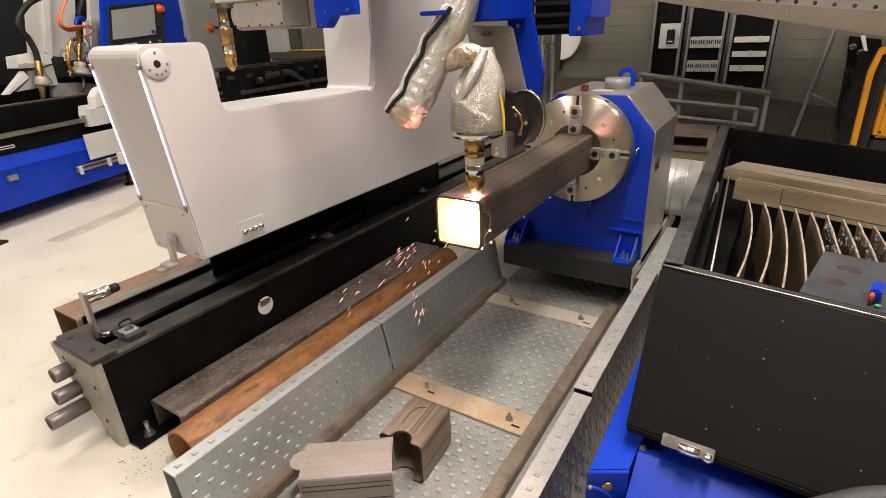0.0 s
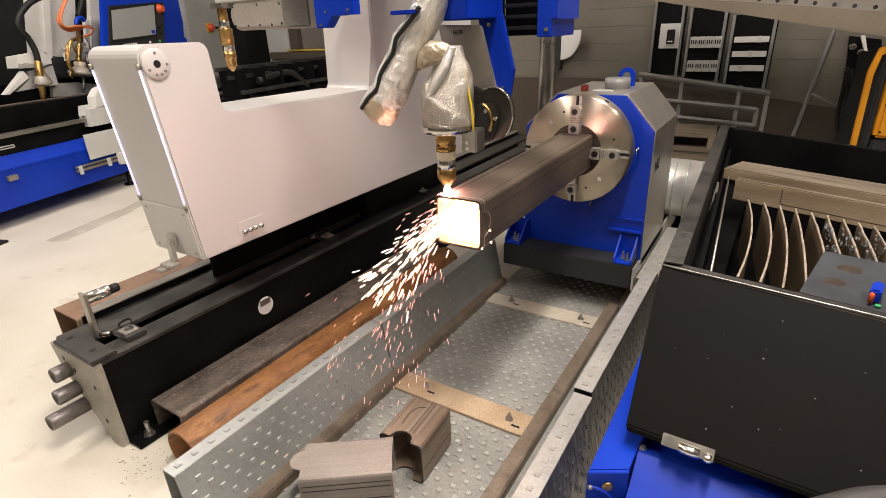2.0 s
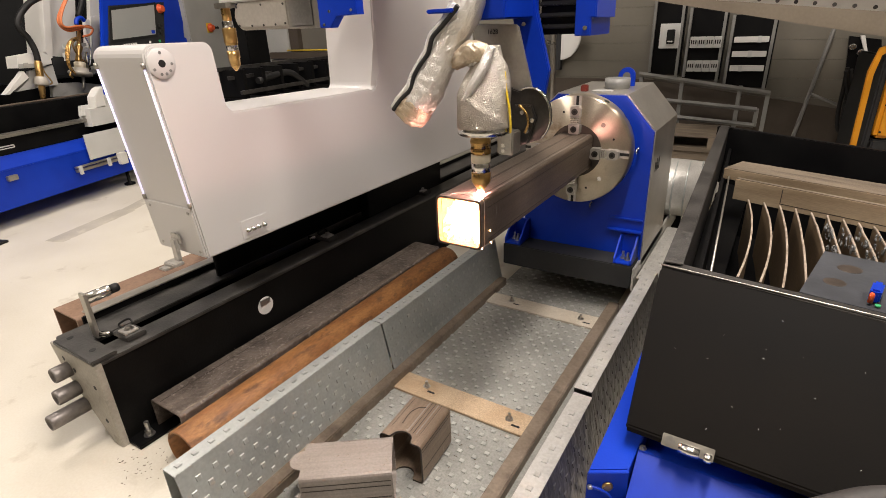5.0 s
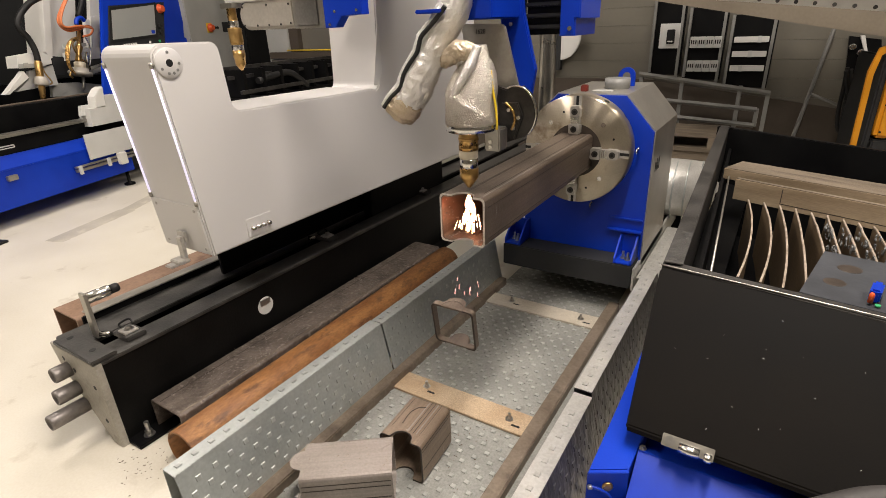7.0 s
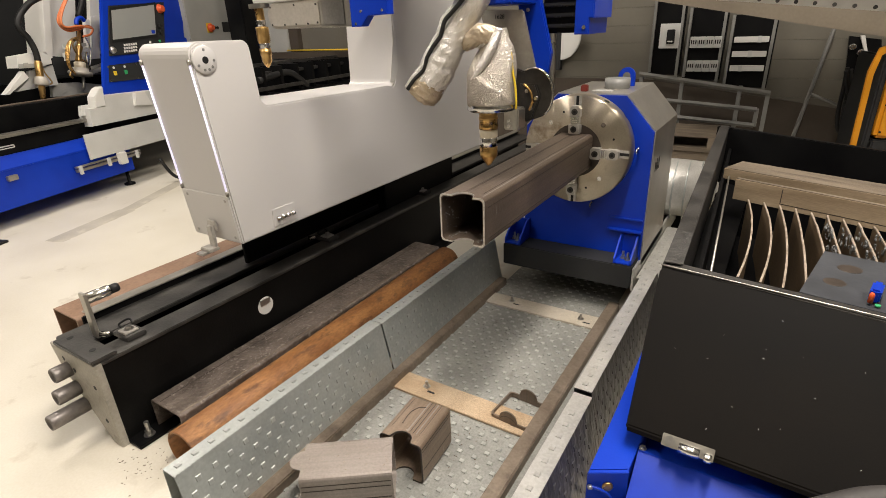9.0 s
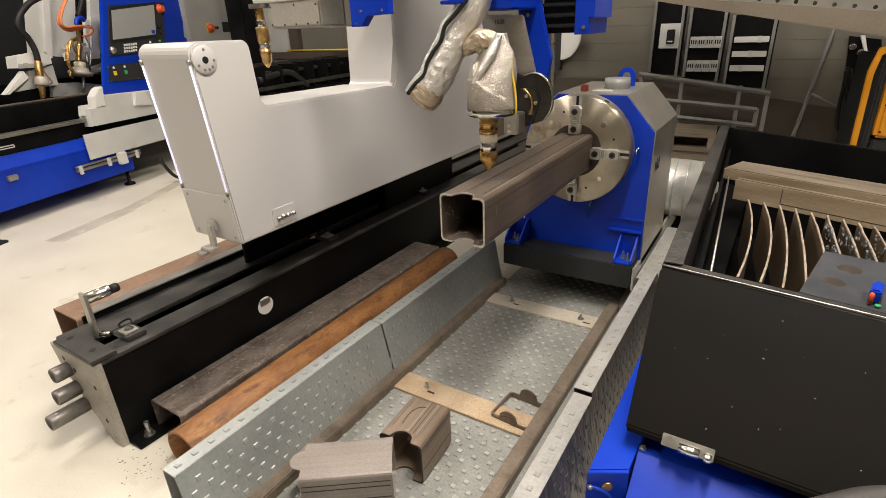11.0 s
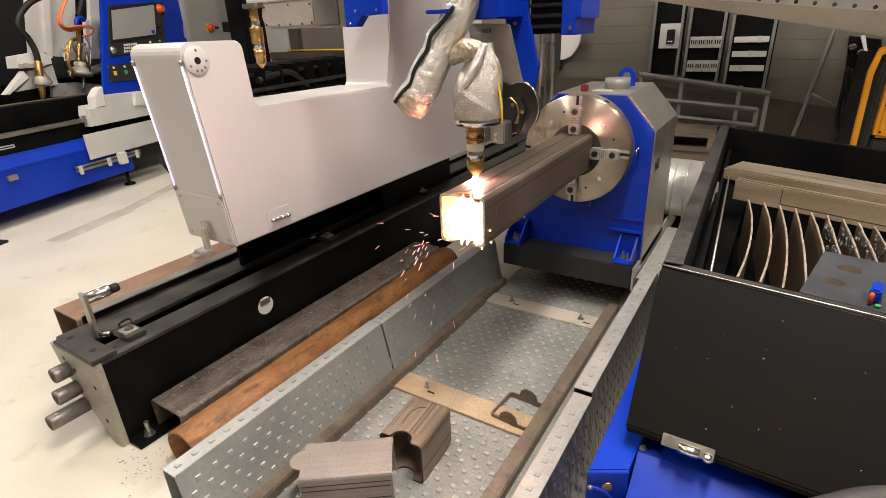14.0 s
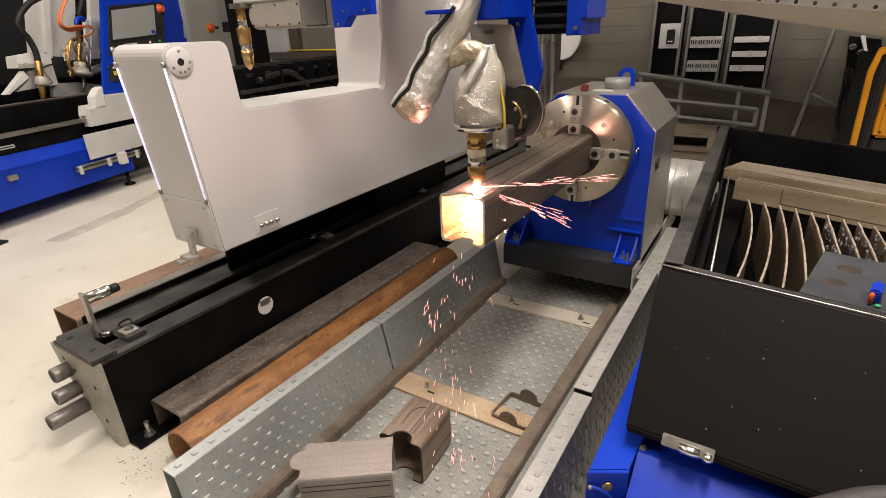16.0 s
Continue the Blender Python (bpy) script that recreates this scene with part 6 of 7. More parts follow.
    prismpart("lifter_arm", PANELGREY, t, [(1.783, 1.054), (1.964, 1.101), (1.950, 1.041), (1.783, 1.016)], -0.61, -0.57, "x", 0.004)
    prismpart("cable_box", GREYDARK, t, [(1.537, 1.202), (1.647, 1.185), (1.597, 1.030), (1.490, 1.039)], -0.76, -0.72, "x", 0.004)
    prismpart("splash_plate", PANELGREY, t, [(1.346, 0.968), (1.615, 0.951), (1.900, 0.899), (1.877, 0.834), (1.570, 0.826), (1.314, 0.848)], -0.66, -0.62, "x", 0.004)
    prismpart("bracket_label", PANELGREY, t, [(1.053, 1.168), (1.094, 1.170), (1.084, 1.142), (1.043, 1.141)], -0.511, -0.506, "x", 0.001)
    tubepart("gas_line", CHROME, t, [(-0.50, 1.73, 1.38), (-0.50, 1.76, 1.28), (-0.50, 1.74, 1.18), (-0.50, 1.70, 1.10)], 0.006, 6)
    tubepart("gas_line", BRASS, t, [(-0.50, 1.66, 1.36), (-0.50, 1.58, 1.30), (-0.50, 1.60, 1.20), (-0.50, 1.68, 1.12)], 0.006, 6)
    lathepart("regulator", LIGHTGREY, t, (-0.55, 1.66, 1.20), (0, 0.25, 0.97), [(0, 0.028), (0.05, 0.03), (0.06, 0.018), (0.10, 0.018)], 18)
    # operator console
    c = thing("operator_console", "blue operator console with a grey screen and keys", "control console", LM)
    prismpart("console_case", BLUE, c, [(1.411, 0.842), (2.02, 0.80), (2.56, 1.70), (2.60, 1.95), (1.76, 1.95)], -0.15, -0.112, "x", 0.006)
    prismpart("console_side", BLUE, c, [(2.10, 0.84), (2.9, 0.84), (3.05, 1.30), (2.95, 1.32), (3.0, 1.55), (3.05, 1.95), (2.62, 1.95)], -0.5, -0.36, "x", 0.006)
    bm = bmesh.new()
    bm_prism(bm, [(1.575, 1.185), (2.30, 1.195), (2.44, 1.67), (1.72, 1.62)], -0.112, -0.096, "x", 0.004)
    f = part("face_panel", bm, GREYDARK, c, "dark grey control face")
    bm = bmesh.new()
    bm_prism(bm, [(1.625, 1.295), (2.235, 1.335), (2.305, 1.665), (1.71, 1.60)], -0.096, -0.090, "x", 0.003)
    part("screen_frame", bm, INK, f)
    bm = bmesh.new()
    bm_prism(bm, [(1.655, 1.325), (2.215, 1.36), (2.28, 1.64), (1.725, 1.58)], -0.090, -0.087, "x", 0.001)
    part("screen", bm, SCREEN, f, "grey unlit screen")
    boxpart("blue_key", BLUE, f, -0.087, -0.085, 2.16, 2.205, 1.37, 1.40, 0)
    for i in range(6):
        for j in range(3):
            y, z = 1.752 + i * 0.029 + j * 0.009, 1.205 + j * 0.029 + i * 0.0012
            boxpart("key", WHITEB, f, -0.096, -0.091, y, y + 0.022, z, z + 0.021, 0.002)
    for y, z in ((2.10, 1.278), (2.066, 1.25), (2.10, 1.25), (2.136, 1.25), (2.10, 1.222)):
        boxpart("key", WHITEB, f, -0.096, -0.091, y, y + 0.026, z, z + 0.021, 0.002)
    lathepart("stop_button", RED, f, (-0.096, 2.355, 1.605), (1, 0, 0), [(0, 0.045), (0.004, 0.045), (0.006, 0.03), (0.04, 0.032), (0.045, 0.028)], 24, "orange-red emergency stop")
    for z in (1.437, 1.382):
        lathepart("rotary_switch", RUBBER, f, (-0.096, 2.29, z), (1, 0, 0), [(0, 0.026), (0.02, 0.024), (0.024, 0.02)], 18)
    boxpart("green_button", GREEN, f, -0.096, -0.085, 2.235, 2.262, 1.28, 1.307, 0.003)
    lathepart("rotary_switch", STEEL, f, (-0.096, 1.625, 1.235), (1, 0, 0), [(0, 0.034), (0.012, 0.032), (0.03, 0.02)], 18)
    bm = bmesh.new()
    bm_prism(bm, [(1.50, 0.955), (2.10, 0.945), (2.16, 1.115), (1.545, 1.105)], -0.112, -0.104, "x", 0.003)
    f2 = part("button_panel", bm, GREYDARK, c)
    for y, mt in ((1.57, YELLOW), (1.70, GREEN)):
        boxpart("lamp_button", mt, f2, -0.104, -0.09, y, y + 0.034, 1.01, 1.05, 0.004)
        cylpart("small_light", LIGHTGREY, f2, (-0.104, y + 0.02, 1.08), (-0.10, y + 0.02, 1.08), 0.012, None, 12)
    for y, z in ((1.53, 1.09), (1.52, 0.97), (1.87, 1.095), (1.85, 0.96)):
        cylpart("panel_screw", CHROME, f2, (-0.104, y, z), (-0.10, y, z), 0.010, None, 10)
    k = thing("power_cabinet", "light grey power cabinet with a red main switch", "switch cabinet", LM)
    boxpart("cabinet_body", PANELGREY, k, -1.0, -0.3, 2.98, 3.60, 0.7, 2.2, 0.01)
    boxpart("cabinet_wing", PANELGREY, k, -1.0, -0.33, 3.61, 4.02, 0.7, 2.2, 0.01)
    boxpart("switch_plate", YELLOW, k, -0.3, -0.295, 3.30, 3.40, 1.36, 1.47, 0.004)
    lathepart("main_switch", RED, k, (-0.295, 3.36, 1.415), (1, 0, 0), [(0, 0.05), (0.02, 0.048), (0.022, 0.03), (0.05, 0.03)], 20, "red rotary main switch")
    for y in (3.47, 3.51):
        cylpart("lamp", INK, k, (-0.3, y, 1.415), (-0.29, y, 1.415), 0.015, None, 12)
    boxpart("display", GREYDARK, k, -0.33, -0.325, 3.65, 3.93, 1.36, 1.48, 0.003, "small blue-grey display")
    # dark machinery and a window niche seen over the gantry
    b = thing("conveyor_bed", "black conveyor bed with rails behind the gantry", "conveyor", pose(-4.0, 3.3, 0, 0, 0, 8))
    boxpart("bed_box", BLACK, b, -0.35, 0.0, -0.25, 2.0, 0.0, 0.80, 0.005)
    for z, x in ((0.86, 0.0), (0.98, -0.12), (1.05, -0.25)):
        boxpart("bed_rail", BLACKTOP, b, x - 0.04, x, -0.25, 2.0, z - 0.02, z + 0.012, 0.004)
    for k in range(9):
        boxpart("roller_support", BLACK, b, -0.3, -0.02, -0.2 + k * 0.24, -0.16 + k * 0.24, 0.8, 1.04, 0.004)
    tubepart("drag_chain", RUBBER, b, [(-0.05, 0.0, 0.93), (-0.05, 0.4, 0.97), (-0.03, 0.55, 0.90), (-0.02, 0.65, 0.82)], 0.03, 8)
    boxpart("machine_column", BLACK, b, -0.5, -0.3, 0.22, 0.50, 0.8, 2.2, 0.01)
    w = thing("wall_niche", "beige boxed wall niche with a dark frame", "wall niche")
    boxpart("niche_back", WALL, w, -5.6, -3.7, 4.93, 4.955, 1.10, 2.0, 0.003)
    boxpart("niche_frame", PANELGREY, w, -5.66, -5.28, 4.85, 4.99, 0.3, 2.2, 0.004)
    boxpart("niche_jamb", WALLDARK, w, -5.28, -5.12, 4.87, 4.99, 1.10, 2.2, 0.004)
    boxpart("niche_sill", WALLDARK, w, -5.6, -3.5, 4.80, 4.99, 1.02, 1.10, 0.004)
    boxpart("niche_face", WALL, w, -5.6, -3.5, 4.82, 4.95, 0.3, 1.01, 0.004)
    r = thing("wooden_stick", "thin yellow wooden stick lying on the niche sill", "stick")
    bm = bmesh.new()
    bm_cyl(bm, (-5.3, 4.83, 1.118), (-4.0, 4.86, 1.116), 0.009, None, 8)
    part("stick", bm, YELLOW, r)
    m = thing("floor_mat", "dark rubber mat on the cream floor", "mat", pose(-4.55, 1.02, 0, 0, 0, 20))
    boxpart("mat", RUBBER, m, -0.6, 0.05, -0.4, 0.26, 0.0, 0.018, 0.004)
    l = thing("floor_cable", "black cable lying on the floor by the machine", "cable")
    tubepart("cable", RUBBER, l, [(-5.0, 2.75, 0.25), (-4.96, 2.85, 0.05), (-4.85, 3.05, 0.015), (-4.6, 3.3, 0.014), (-4.4, 3.5, 0.014)], 0.016, 8)


second_machine()


# ---- arc, molten spray and sparks: all glow by their material ----
def crumbs(count, x0, x1, y0, y1, z, seed, mat, label):
    """Small flakes lying scattered over a patch, denser towards its middle."""
    def place(rnd):
        return (rnd.triangular(x0, x1), rnd.triangular(y0, y1), z), (rnd.uniform(-1, 1), rnd.uniform(-1, 1), 0.0)
    me = streaks(count, place, 0.007, 0.0013, seed)
    me.materials.append(mat)
    tagged(new("metal_crumbs", me), label, "metal crumbs", kind="stuff")


crumbs(46, -1.74, -1.46, 0.44, 0.70, 0.001, 71, BAR, "brown metal crumbs scattered on the floor by the rail")
crumbs(260, -1.08, -0.56, 1.45, 2.30, 0.0125, 72, BLACKTOP, "dark slag crumbs scattered over the tray sheet")
crumbs(160, -1.06, -0.58, 0.95, 1.45, 0.0125, 73, BAR, "brown slag crumbs scattered over the tray sheet")
crumbs(120, -0.49, -0.39, 0.6, 2.2, 0.0105, 74, BLACKTOP, "dark slag crumbs beside the angle bar")

PARK = Vector((TX, 2.66, 0.62))


def fires():
    bm = bmesh.new()
    bmesh.ops.create_icosphere(bm, subdivisions=3, radius=0.009)
    for v in bm.verts:
        v.co *= 1 + 0.35 * noise.noise(v.co * 160)
        v.co.z *= 1.5
    arc = part("plasma_arc", bm, ARC)
    tagged(arc, "white-hot plasma arc under the torch nozzle", "plasma arc", kind="stuff")

    def fill(rnd):
        x, z = rnd.uniform(-0.060, 0.060), rnd.uniform(-0.062, 0.05)
        y = rnd.uniform(-0.045, 0.05)
        return (x, y, z), (x * 1.2, -0.15 + rnd.uniform(-0.3, 0.3), -0.5 + rnd.uniform(-0.4, 0.6))
    me = streaks(520, fill, 0.030, 0.0030, 11)
    me.materials.append(MOLTEN)
    spray = tagged(new("molten_spray", me), "white-orange molten spray inside the tube end", "molten spray", kind="stuff")

    def cone(rnd):
        k = rnd.uniform(0.0, 1.0)
        a, b = rnd.gauss(0, 0.16), rnd.gauss(0, 0.16)
        return (a * k * 0.12, b * k * 0.08, -k * 0.105), (a * 0.8, b * 0.6 - 0.1, -1)
    me = streaks(120, cone, 0.026, 0.0014, 12)
    me.materials.append(MOLTENSOFT)
    jet = tagged(new("molten_jet", me), "bright narrow jet of molten metal below the torch", "molten jet", kind="stuff")
    jets = []
    for k, ln in enumerate((0.36, 0.26)):
        def line(rnd, ln=ln):
            s = rnd.uniform(0.0, 1.0)
            o = Vector((rnd.gauss(0, 0.010 * s + 0.0006), rnd.gauss(0, 0.008 * s + 0.0006), 0.01 + ln * s ** 1.3))
            return o, (o.x * 0.8, o.y * 0.8 - 0.004, 0.12)
        me = streaks(70, line, 0.034, 0.0006, 40 + k)
        me.materials.append(SPARK)
        jets.append(tagged(new("spark_jet", me), "thin jet of orange sparks from the arc", "sparks", "flying sparks", "stuff"))
    def plume(rnd):
        s = rnd.uniform(0.0, 1.0) ** 1.5
        o = Vector((rnd.gauss(0, 0.040 * s + 0.010), rnd.gauss(0, 0.040 * s + 0.010), 0.34 * s))
        return o, (o.x * 1.2, o.y * 1.2, 0.16)
    me = streaks(170, plume, 0.030, 0.0010, 61)
    me.materials.append(CORE)
    core = tagged(new("molten_plume", me), "dense white-hot plume of sparks from the tube mouth", "molten plume", kind="stuff")

    def fall(rnd):
        f = rnd.uniform(0.0, 1.0)
        o = Vector((rnd.gauss(0, 0.017), rnd.gauss(0, 0.017), 0.37 * f))
        return o, (o.x * 0.3, o.y * 0.3, 0.2)
    me = streaks(260, fall, 0.042, 0.0012, 63)
    me.materials.append(CORE)
    column = tagged(new("molten_column", me), "white-hot falling column of sparks above the tray", "molten column", kind="stuff")

    def puddle(rnd):
        a, r = rnd.uniform(0, math.tau), abs(rnd.gauss(0, 0.045))
        return (r * math.cos(a), r * math.sin(a) * 1.2, rnd.uniform(0, 0.03)), (math.cos(a), math.sin(a), 0.7)
    me = streaks(380, puddle, 0.034, 0.0014, 62)
    me.materials.append(CORE)
    pud = tagged(new("molten_splash", me), "white-hot splash of sparks on the tray sheet", "molten splash", kind="stuff")
    pool = []
    for k in range(150):
        rad = 0.025 + 0.03 * (k % 3)

        def bunch(rnd, rad=rad):
            o = Vector((rnd.gauss(0, rad * 0.6), rnd.gauss(0, rad * 0.6), rnd.gauss(0, rad)))
            return o, (o.x * 1.2, o.y * 1.2, 0.30)
        me = streaks(13 if k % 2 else 8, bunch, 0.021, 0.00095, 100 + k)
        me.materials.append(SPARK)
        pool.append(tagged(new("spark_burst", me), "handful of flying orange sparks", "sparks", "flying sparks", "stuff"))
        pool[-1].matrix_basis = Matrix.Translation(PARK)
    return arc, spray, jet, jets, core, column, pud, pool


ARC_OB, SPRAY, JET, SIDE_JETS, PLUME, COLUMN, SPLASH, BURSTS = fires()

# torch tip: seconds, x, y, z
TORCH = [(0, -0.7000, 1.262, 0.872), (0.5, -0.7246, 1.262, 0.8733), (1, -0.7460, 1.262, 0.875), (1.5, -0.7677, 1.262, 0.8775), (2, -0.7935, 1.262, 0.878), (2.5, -0.8083, 1.262, 0.8802),
         (3, -0.7780, 1.262, 0.8979), (3.5, -0.7435, 1.262, 0.9046), (4, -0.7084, 1.262, 0.8975), (4.2, -0.6980, 1.262, 0.8936), (4.5, -0.6860, 1.264, 0.878), (5.2, -0.6930, 1.285, 0.876), (6.3, -0.7240, 1.298, 0.8755), (6.5, -0.7289, 1.2994, 0.8755),
         (7, -0.7408, 1.3014, 0.8775), (7.5, -0.7402, 1.3014, 0.9106), (8, -0.7399, 1.3276, 0.9158), (8.5, -0.7388, 1.4102, 0.916), (9, -0.7407, 1.425, 0.9154), (10.8, -0.7407, 1.425, 0.915), (11.3, -0.7407, 1.425, 0.8771), (12, -0.7407, 1.425, 0.8771),
         (12.5, -0.7407, 1.425, 0.8754), (13, -0.7530, 1.4266, 0.8761), (13.5, -0.7664, 1.4156, 0.8772), (14, -0.7718, 1.3969, 0.8784), (14.5, -0.7702, 1.3726, 0.8776), (15, -0.7695, 1.3538, 0.8776), (15.5, -0.7567, 1.3407, 0.8759), (16, -0.7354, 1.3388, 0.8759)]
TRAVEL = [(0, -0.1681), (2, -0.1681), (4.2, -0.1681), (4.5, -0.166), (5.2, -0.146), (6.3, -0.1317), (6.5, -0.1295), (7, -0.1275), (7.5, -0.1275), (8, -0.1005), (8.5, -0.0153), (9, 0.0), (11.5, 0.0), (12.5, 0.0), (13, 0.0017), (13.5, -0.0097), (14, -0.029), (14.5, -0.0541),
          (15, -0.0734), (15.5, -0.087), (16, -0.0889)]
TURN = [(0, 0), (2.5, 0), (2.6, 2), (2.8, 12), (3.0, 22), (3.2, 32), (3.4, 42), (3.6, 51), (3.8, 61), (4.0, 71), (4.2, 80), (4.4, 88), (4.5, 90), (16, 90)]


def tip(t):
    for a, b in zip(TORCH, TORCH[1:]):
        if t <= b[0]:
            k = (t - a[0]) / (b[0] - a[0])
            return Vector([a[i] + (b[i] - a[i]) * k for i in (1, 2, 3)])
    return Vector(TORCH[-1][1:])


def spark_flights():
    """Launches: seconds, start, speed, life."""
    rnd = random.Random(5)
    out = []
    mouth = Vector((TX, 1.25, TZ))
    g = rnd.gauss

    def launch(t, o, v, life):
        out.append((round(t * 30) / 30, Vector(o), Vector(v), life))
    for k in range(5):
        v = Vector((-0.2 - 0.33 * k + g(0, 0.1), -0.3 + g(0, 0.2), 0.25 + g(0, 0.15)))
        s = (0.25, 0.12, 0.22, 0.16, 0.25)[k]
        launch(0.0, mouth + Vector((0, 0, -0.03)) + v * s - Vector((0, 0, 4.9 * s * s)), v - Vector((0, 0, 9.81 * s)), 0.2)
    for k in range(10):
        launch(0.07 + 0.1 * k, mouth + Vector((g(0, 0.04), 0, -0.03)), (-0.7 + g(0, 0.3), -0.25 + g(0, 0.2), 0.1 + g(0, 0.25)), 0.42)
    for k in range(100):
        ramp = 1.0 if k < 62 else 0.7
        launch(0.97 + 0.0118 * k, mouth + Vector((-0.05 + g(0, 0.012), 0, g(0, 0.02))), (ramp * (-0.66 + g(0, 0.26)), ramp * (-0.82 + g(0, 0.24)), -0.15 + g(0, 0.22)), rnd.uniform(0.24, 0.42))
    for k in range(26):
        launch(2.4 + 0.078 * k, mouth + Vector((g(0, 0.03), 0, -0.06)), (-0.05 + g(0, 0.12), -0.25 + g(0, 0.1), -0.3 + g(0, 0.2)), 0.40)
    for k in range(4):
        launch(6.05 + 0.1 * k, mouth + Vector((g(0, 0.04), 0, -0.05)), (-0.35 + g(0, 0.3), -0.35 + g(0, 0.15), -0.2 + g(0, 0.2)), 0.38)
    for k in range(1):
        launch(6.86 + 0.05 * k, mouth + Vector((g(0, 0.03), -0.02, -0.06)), (g(0, 0.2), -0.2, -0.3), 0.33)
    for k in range(44):
        sp = rnd.uniform(0.9, 2.9)
        a = math.pi + g(0, 0.5) if k % 3 else g(0.35, 0.5)
        launch(12.03 + 0.0035 * k, tip(12.1) + Vector((0, 0, 0.005)), (math.cos(a) * sp * 0.9, -abs(math.sin(a)) * sp * 0.55 - (0.9 if k % 3 else -0.1), 0.15 + rnd.uniform(0, 1.1)), rnd.uniform(0.26, 0.54))
    for k in range(5):
        launch(12.18 + 0.02 * k, mouth + Vector((-0.65 + g(0, 0.1), -0.35 + g(0, 0.1), -0.30)), (-0.6 + g(0, 0.3), -0.5 + g(0, 0.2), -0.6), 0.36)
    for k in range(12):
        launch(12.6 + 0.17 * k, mouth + Vector((g(0, 0.03), 0, -0.05)), (-0.4 + g(0, 0.2), -0.3 + g(0, 0.15), g(0, 0.2)), 0.36)
    for k in range(100):
        launch(14.80 + 0.0088 * k, mouth + Vector((0.0 + g(0, 0.012), 0, -0.05)), (0.04 + (0.33 - 0.04) * k / 100 + g(0, 0.06 if k % 3 else 0.26), -0.72 + (-0.41 + 0.72) * k / 100 + g(0, 0.07 if k % 3 else 0.20), -0.9 + g(0, 0.2)), 0.27)
    for k in range(26):
        a = rnd.uniform(0, math.tau)
        launch(13.0 + 0.11 * k, mouth + Vector((0.05 * math.cos(a), -0.005, 0.04 * math.sin(a) - 0.03)), (0.35 * math.cos(a) - 0.15, -0.35 + g(0, 0.1), 0.3 * math.sin(a)), 0.14)
    for k in range(9):
        launch(15.62 + 0.035 * k, mouth + Vector((g(0, 0.02), 0, -0.055)), (0.05 + g(0, 0.12), -0.6 + g(0, 0.16), -0.7 + g(0, 0.25)), 0.33)
    return sorted(out, key=lambda q: q[0])


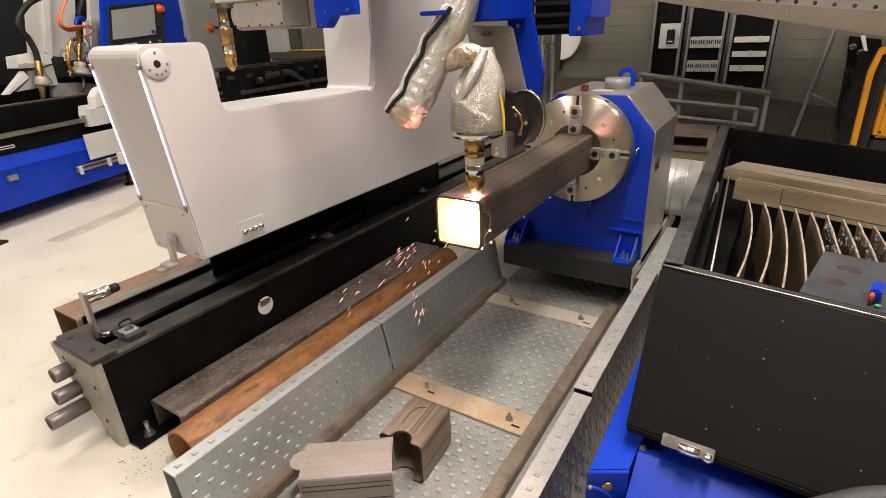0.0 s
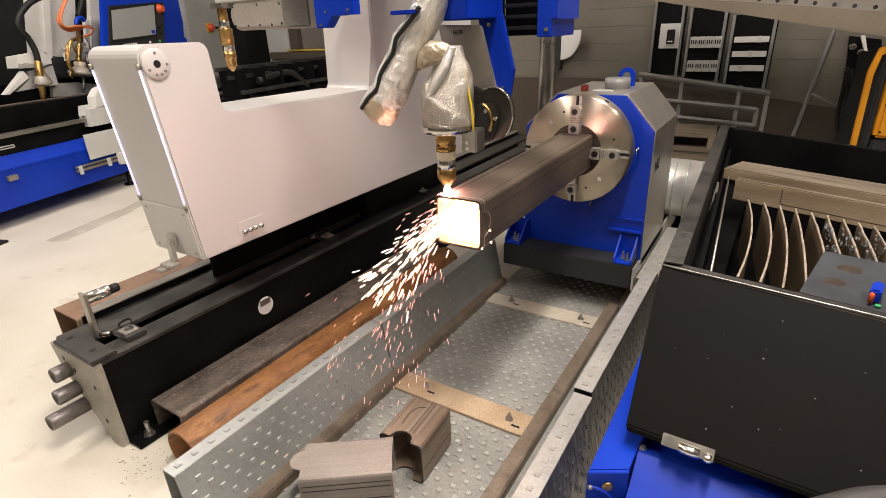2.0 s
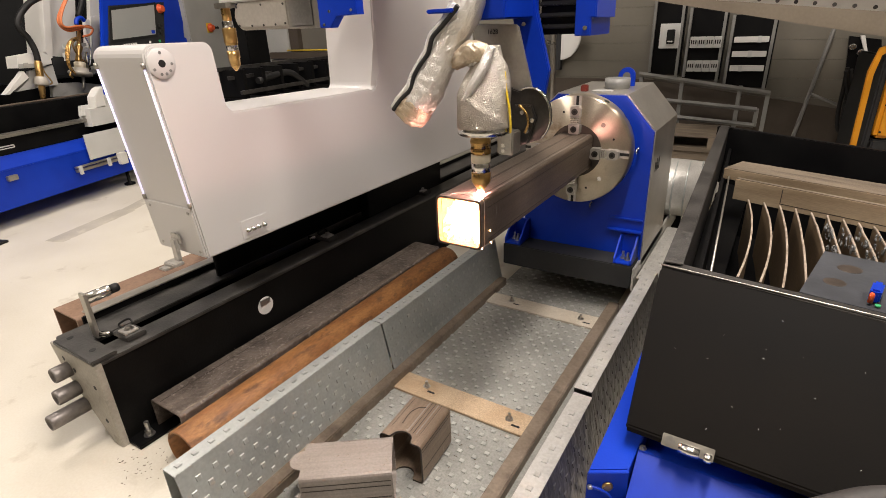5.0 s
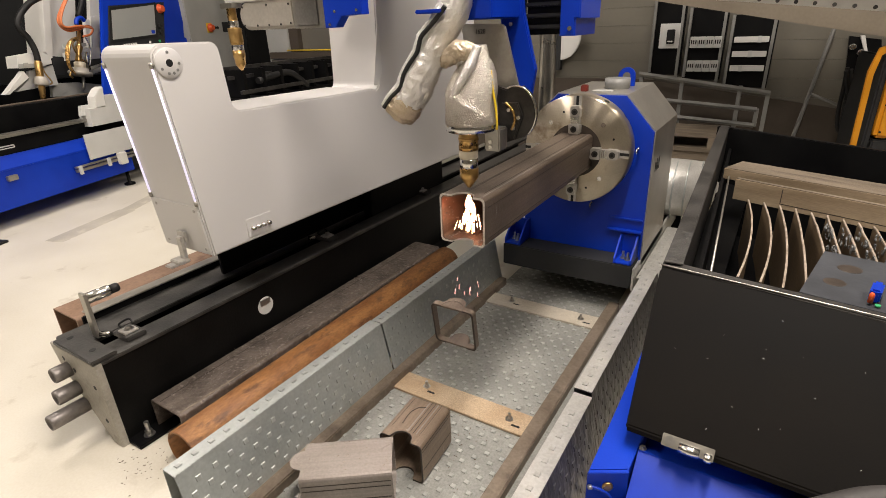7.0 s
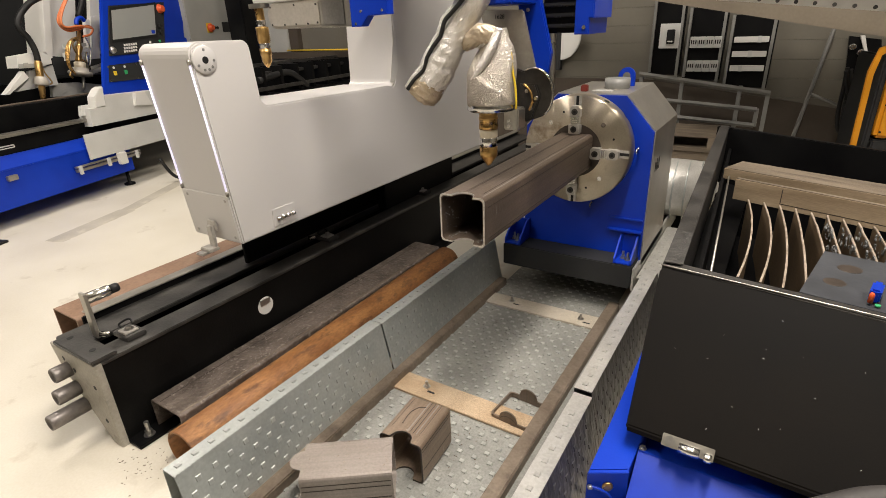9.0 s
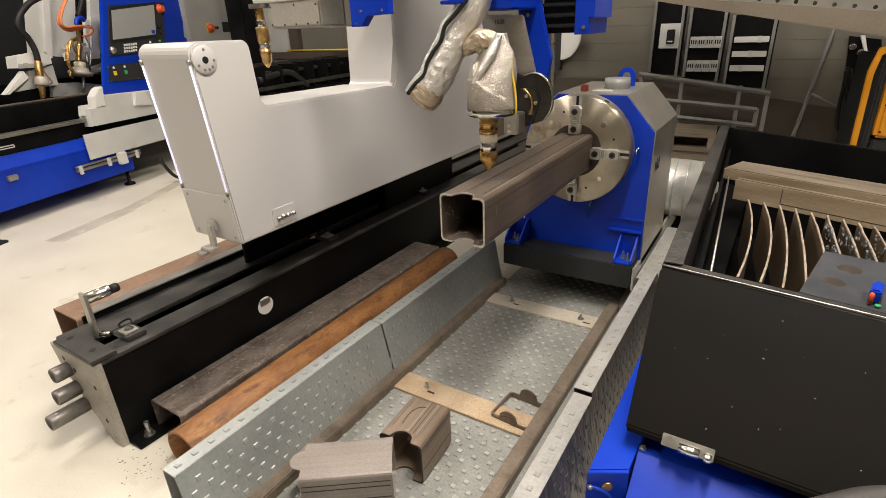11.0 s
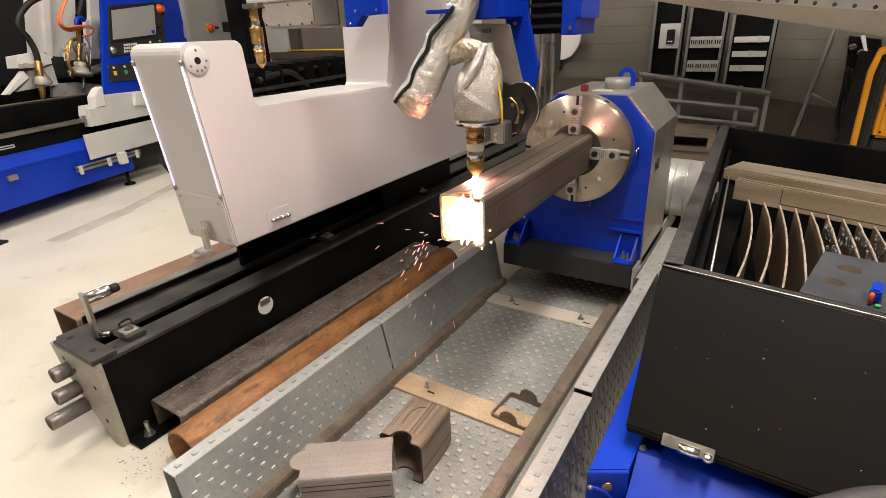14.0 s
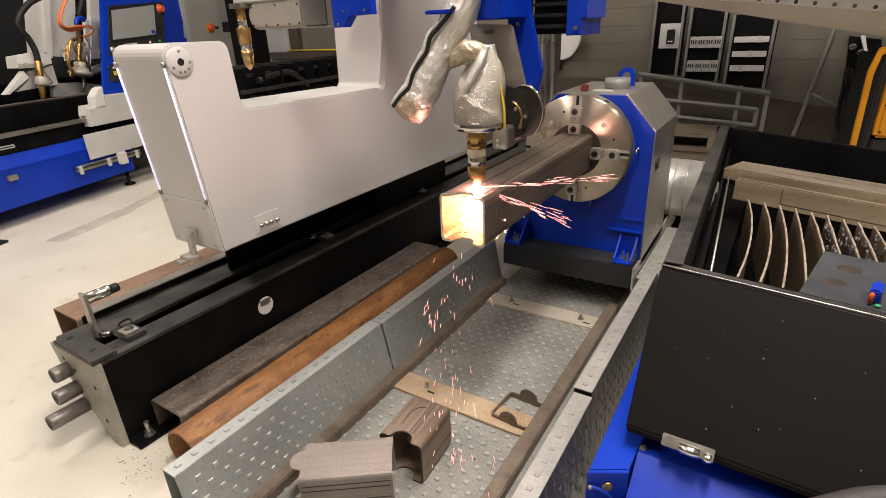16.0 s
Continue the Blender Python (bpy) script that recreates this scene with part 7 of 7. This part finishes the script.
def motions():
    walk(GANTRY, [(t, pose(0, y, 0)) for t, y in TRAVEL])
    walk(HEAD, [(t, pose(x, y, z)) for t, x, y, z in TORCH])
    walk(CARRIAGE, [(t, pose(x, y, 0)) for t, x, y, z in TORCH])
    walk(TUBE, [(t, pose(TX, 0, TZ, 0, a, 0)) for t, a in TURN])
    walk(CHUCK, [(t, pose(TX, 2.25, TZ, 0, a, 0)) for t, a in TURN])
    quarter = Euler((0, radians(90), 0)).to_matrix().to_4x4()
    fall = [(6.82, TX, 1.25, TZ, 0, 0, 0), (6.867, -0.745, 1.245, 0.735, 2, 0, 0), (6.9, -0.75, 1.24, 0.665, 4, 0, 0), (7.0, -0.755, 1.228, 0.445, 8, 0, 0), (7.1, -0.765, 1.22, 0.205, -22, 0, 4), (7.133, -0.764, 1.225, 0.15, -45, 0, 6),
            (7.2, -0.752, 1.26, 0.245, -68, 12, 10), (7.3, -0.724, 1.28, 0.19, -30, 30, 10), (7.4, -0.679, 1.31, 0.20, 5, 28, 5), (7.5, -0.646, 1.34, 0.165, 25, 30, -35), (7.6, -0.604, 1.36, 0.15, 55, 25, -50), (7.7, -0.60, 1.38, 0.09, 70, 15, -30),
            (7.8, -0.605, 1.395, 0.055, 84, 4, -12), (7.9, -0.612, 1.40, 0.036, 90, 0, -5), (8.0, -0.612, 1.40, 0.036, 90, 0, -5), (16, -0.612, 1.40, 0.036, 90, 0, -5)]
    rows = [(t, pose(TX, END, TZ, 0, a, 0)) for t, a in TURN[:-1]]
    for t, x, y, z, rx, ry, rz in fall:
        rows.append((t, pose(x, y, z) @ Euler((0, 0, radians(rz))).to_matrix().to_4x4() @ Euler((radians(rx), 0, 0)).to_matrix().to_4x4() @ Euler((0, radians(ry), 0)).to_matrix().to_4x4() @ quarter))
    walk(RING, rows)
    # the arc burns under the nozzle and draws back into it when the cut ends
    rows = []
    for k in range(0, 161):
        t = k / 10
        on = t <= 6.95 or t > 12.05
        p = tip(t)
        rows.append((t, pose(p.x, p.y, p.z - 0.008 if on else p.z + 0.09)))
    walk(ARC_OB, rows)
    rows, rows2 = [], []
    for k in range(0, 161):
        t = k / 10
        p = tip(t)
        full = t <= 2.25 or 4.7 <= t <= 6.85 or 12.15 <= t < 12.4 or 12.85 < t
        narrow = 2.25 < t < 4.7 or 6.85 < t < 7.1 or 12.4 <= t <= 12.85
        deep = 0.10 if (12.4 <= t < 12.9 or t > 15.85) else 0.0
        rows.append((t, pose(TX, 1.305 + deep, TZ) if full else pose(*PARK)))
        rows2.append((t, pose(p.x, max(1.285, p.y + 0.0), p.z - 0.012) if narrow else pose(*PARK)))
    walk(SPRAY, rows)
    walk(JET, rows2)
    # dense plume: towards the aisle in the first cut, straight down in the last
    rows, rows2 = [], []
    q1, q2 = Vector((-0.50, -0.62, -0.62)).to_track_quat("Z", "Y"), Vector((0.12, -0.17, -0.93)).to_track_quat("Z", "Y")
    for k in range(0, 161):
        t = k / 10
        q = q1 if t < 5 else (q1.slerp(q2, 0.5) if t < 8 else q2)
        if 1.15 < t < 2.05:
            rows.append((t, Matrix.LocRotScale(Vector((TX - 0.04, 1.262, TZ + 0.012 * math.sin(k * 2.3))), q, None)))
        elif 15.15 < t < 15.65:
            rows.append((t, Matrix.LocRotScale(Vector((TX + 0.012 * math.sin(k * 1.7), 1.268, TZ - 0.03)), q, None)))
        else:
            rows.append((t, Matrix.LocRotScale(PARK, q, None)))
        rows2.append((t, pose(-0.640 + 0.012 * math.sin(k * 2.1), 1.128, 0.018, 0, 0, 40 * (k % 2)) if 15.25 < t < 15.75 else pose(PARK.x, PARK.y, PARK.z, 0, 0, 40 * (k % 2))))
    walk(PLUME, rows)
    walk(COLUMN, [(k / 10, Matrix.LocRotScale(Vector((TX + 0.052 + 0.004 * math.sin(k * 1.7), 1.195, 0.40)) if 15.25 < k / 10 < 15.65 else PARK, q2, None)) for k in range(0, 161)])
    walk(SPLASH, rows2)
    # side jets skim off the tube near the end of the cut
    for ob, way in zip(SIDE_JETS, (Vector((0.36, 0.13, 0.035)), Vector((0.30, 0.04, -0.085)))):
        q = way.to_track_quat("Z", "Y")
        rest = Vector((-0.98, 2.62, 0.60))
        side = [(0.0, Matrix.LocRotScale(rest, q, None))]
        for k in range(150, 161):
            p = tip(k / 10) + Vector((0.004, 0.0, -0.008))
            side.append((k / 10 - (1 / 30 if k == 150 else 0), Matrix.LocRotScale(rest if k == 150 else p, q, None)))
        walk(ob, side)
    # sparks fly, fall and burn out; between flights they rest inside the headstock
    busy = [(-9.0, None)] * len(BURSTS)
    plan = [[] for _ in BURSTS]
    for f in spark_flights():
        for i, b in enumerate(busy):
            if b[0] + 0.35 < f[0]:
                plan[i].append(f)
                busy[i] = (f[0] + f[3], f)
                break
    drop = Vector((0, 0, -9.81))
    for ob, flights in zip(BURSTS, plan):
        flights = [f for f in flights]
        q0 = (flights[0][2].to_track_quat("Z", "Y") if flights else Vector((0, 0, 1)).to_track_quat("Z", "Y"))
        rows, last = [], -1.0

        def stay(q):
            return Matrix.LocRotScale(PARK, q, None)
        for t0, o, v, life in flights:
            qa = v.to_track_quat("Z", "Y")
            if t0 > 0:
                start = max(0.0, last + 1 / 30)
                for k in range(4):
                    rows.append((start + (t0 - 1 / 30 - start) * k / 3, stay(q0.slerp(qa, k / 3))))
            k = 0
            while k / 15 <= life + 1e-6:
                s = k / 15
                p = o + v * s + 0.5 * drop * s * s
                if p.z < 0.03:
                    break
                q0 = (v + drop * s).to_track_quat("Z", "Y")
                rows.append((t0 + s, Matrix.LocRotScale(p, q0, None)))
                last = t0 + s
                k += 1
        rows = [r for r in rows if r[0] <= 16.0]
        if last < 15.9:
            rows.append((max(0.0, last + 1 / 30), stay(q0)))
            rows.append((16.0, stay(q0)))
        if len(rows) < 2 or rows[0][0] > 0:
            rows.insert(0, (0.0, rows[0][1] if rows else stay(q0)))
        walk(ob, rows)


motions()
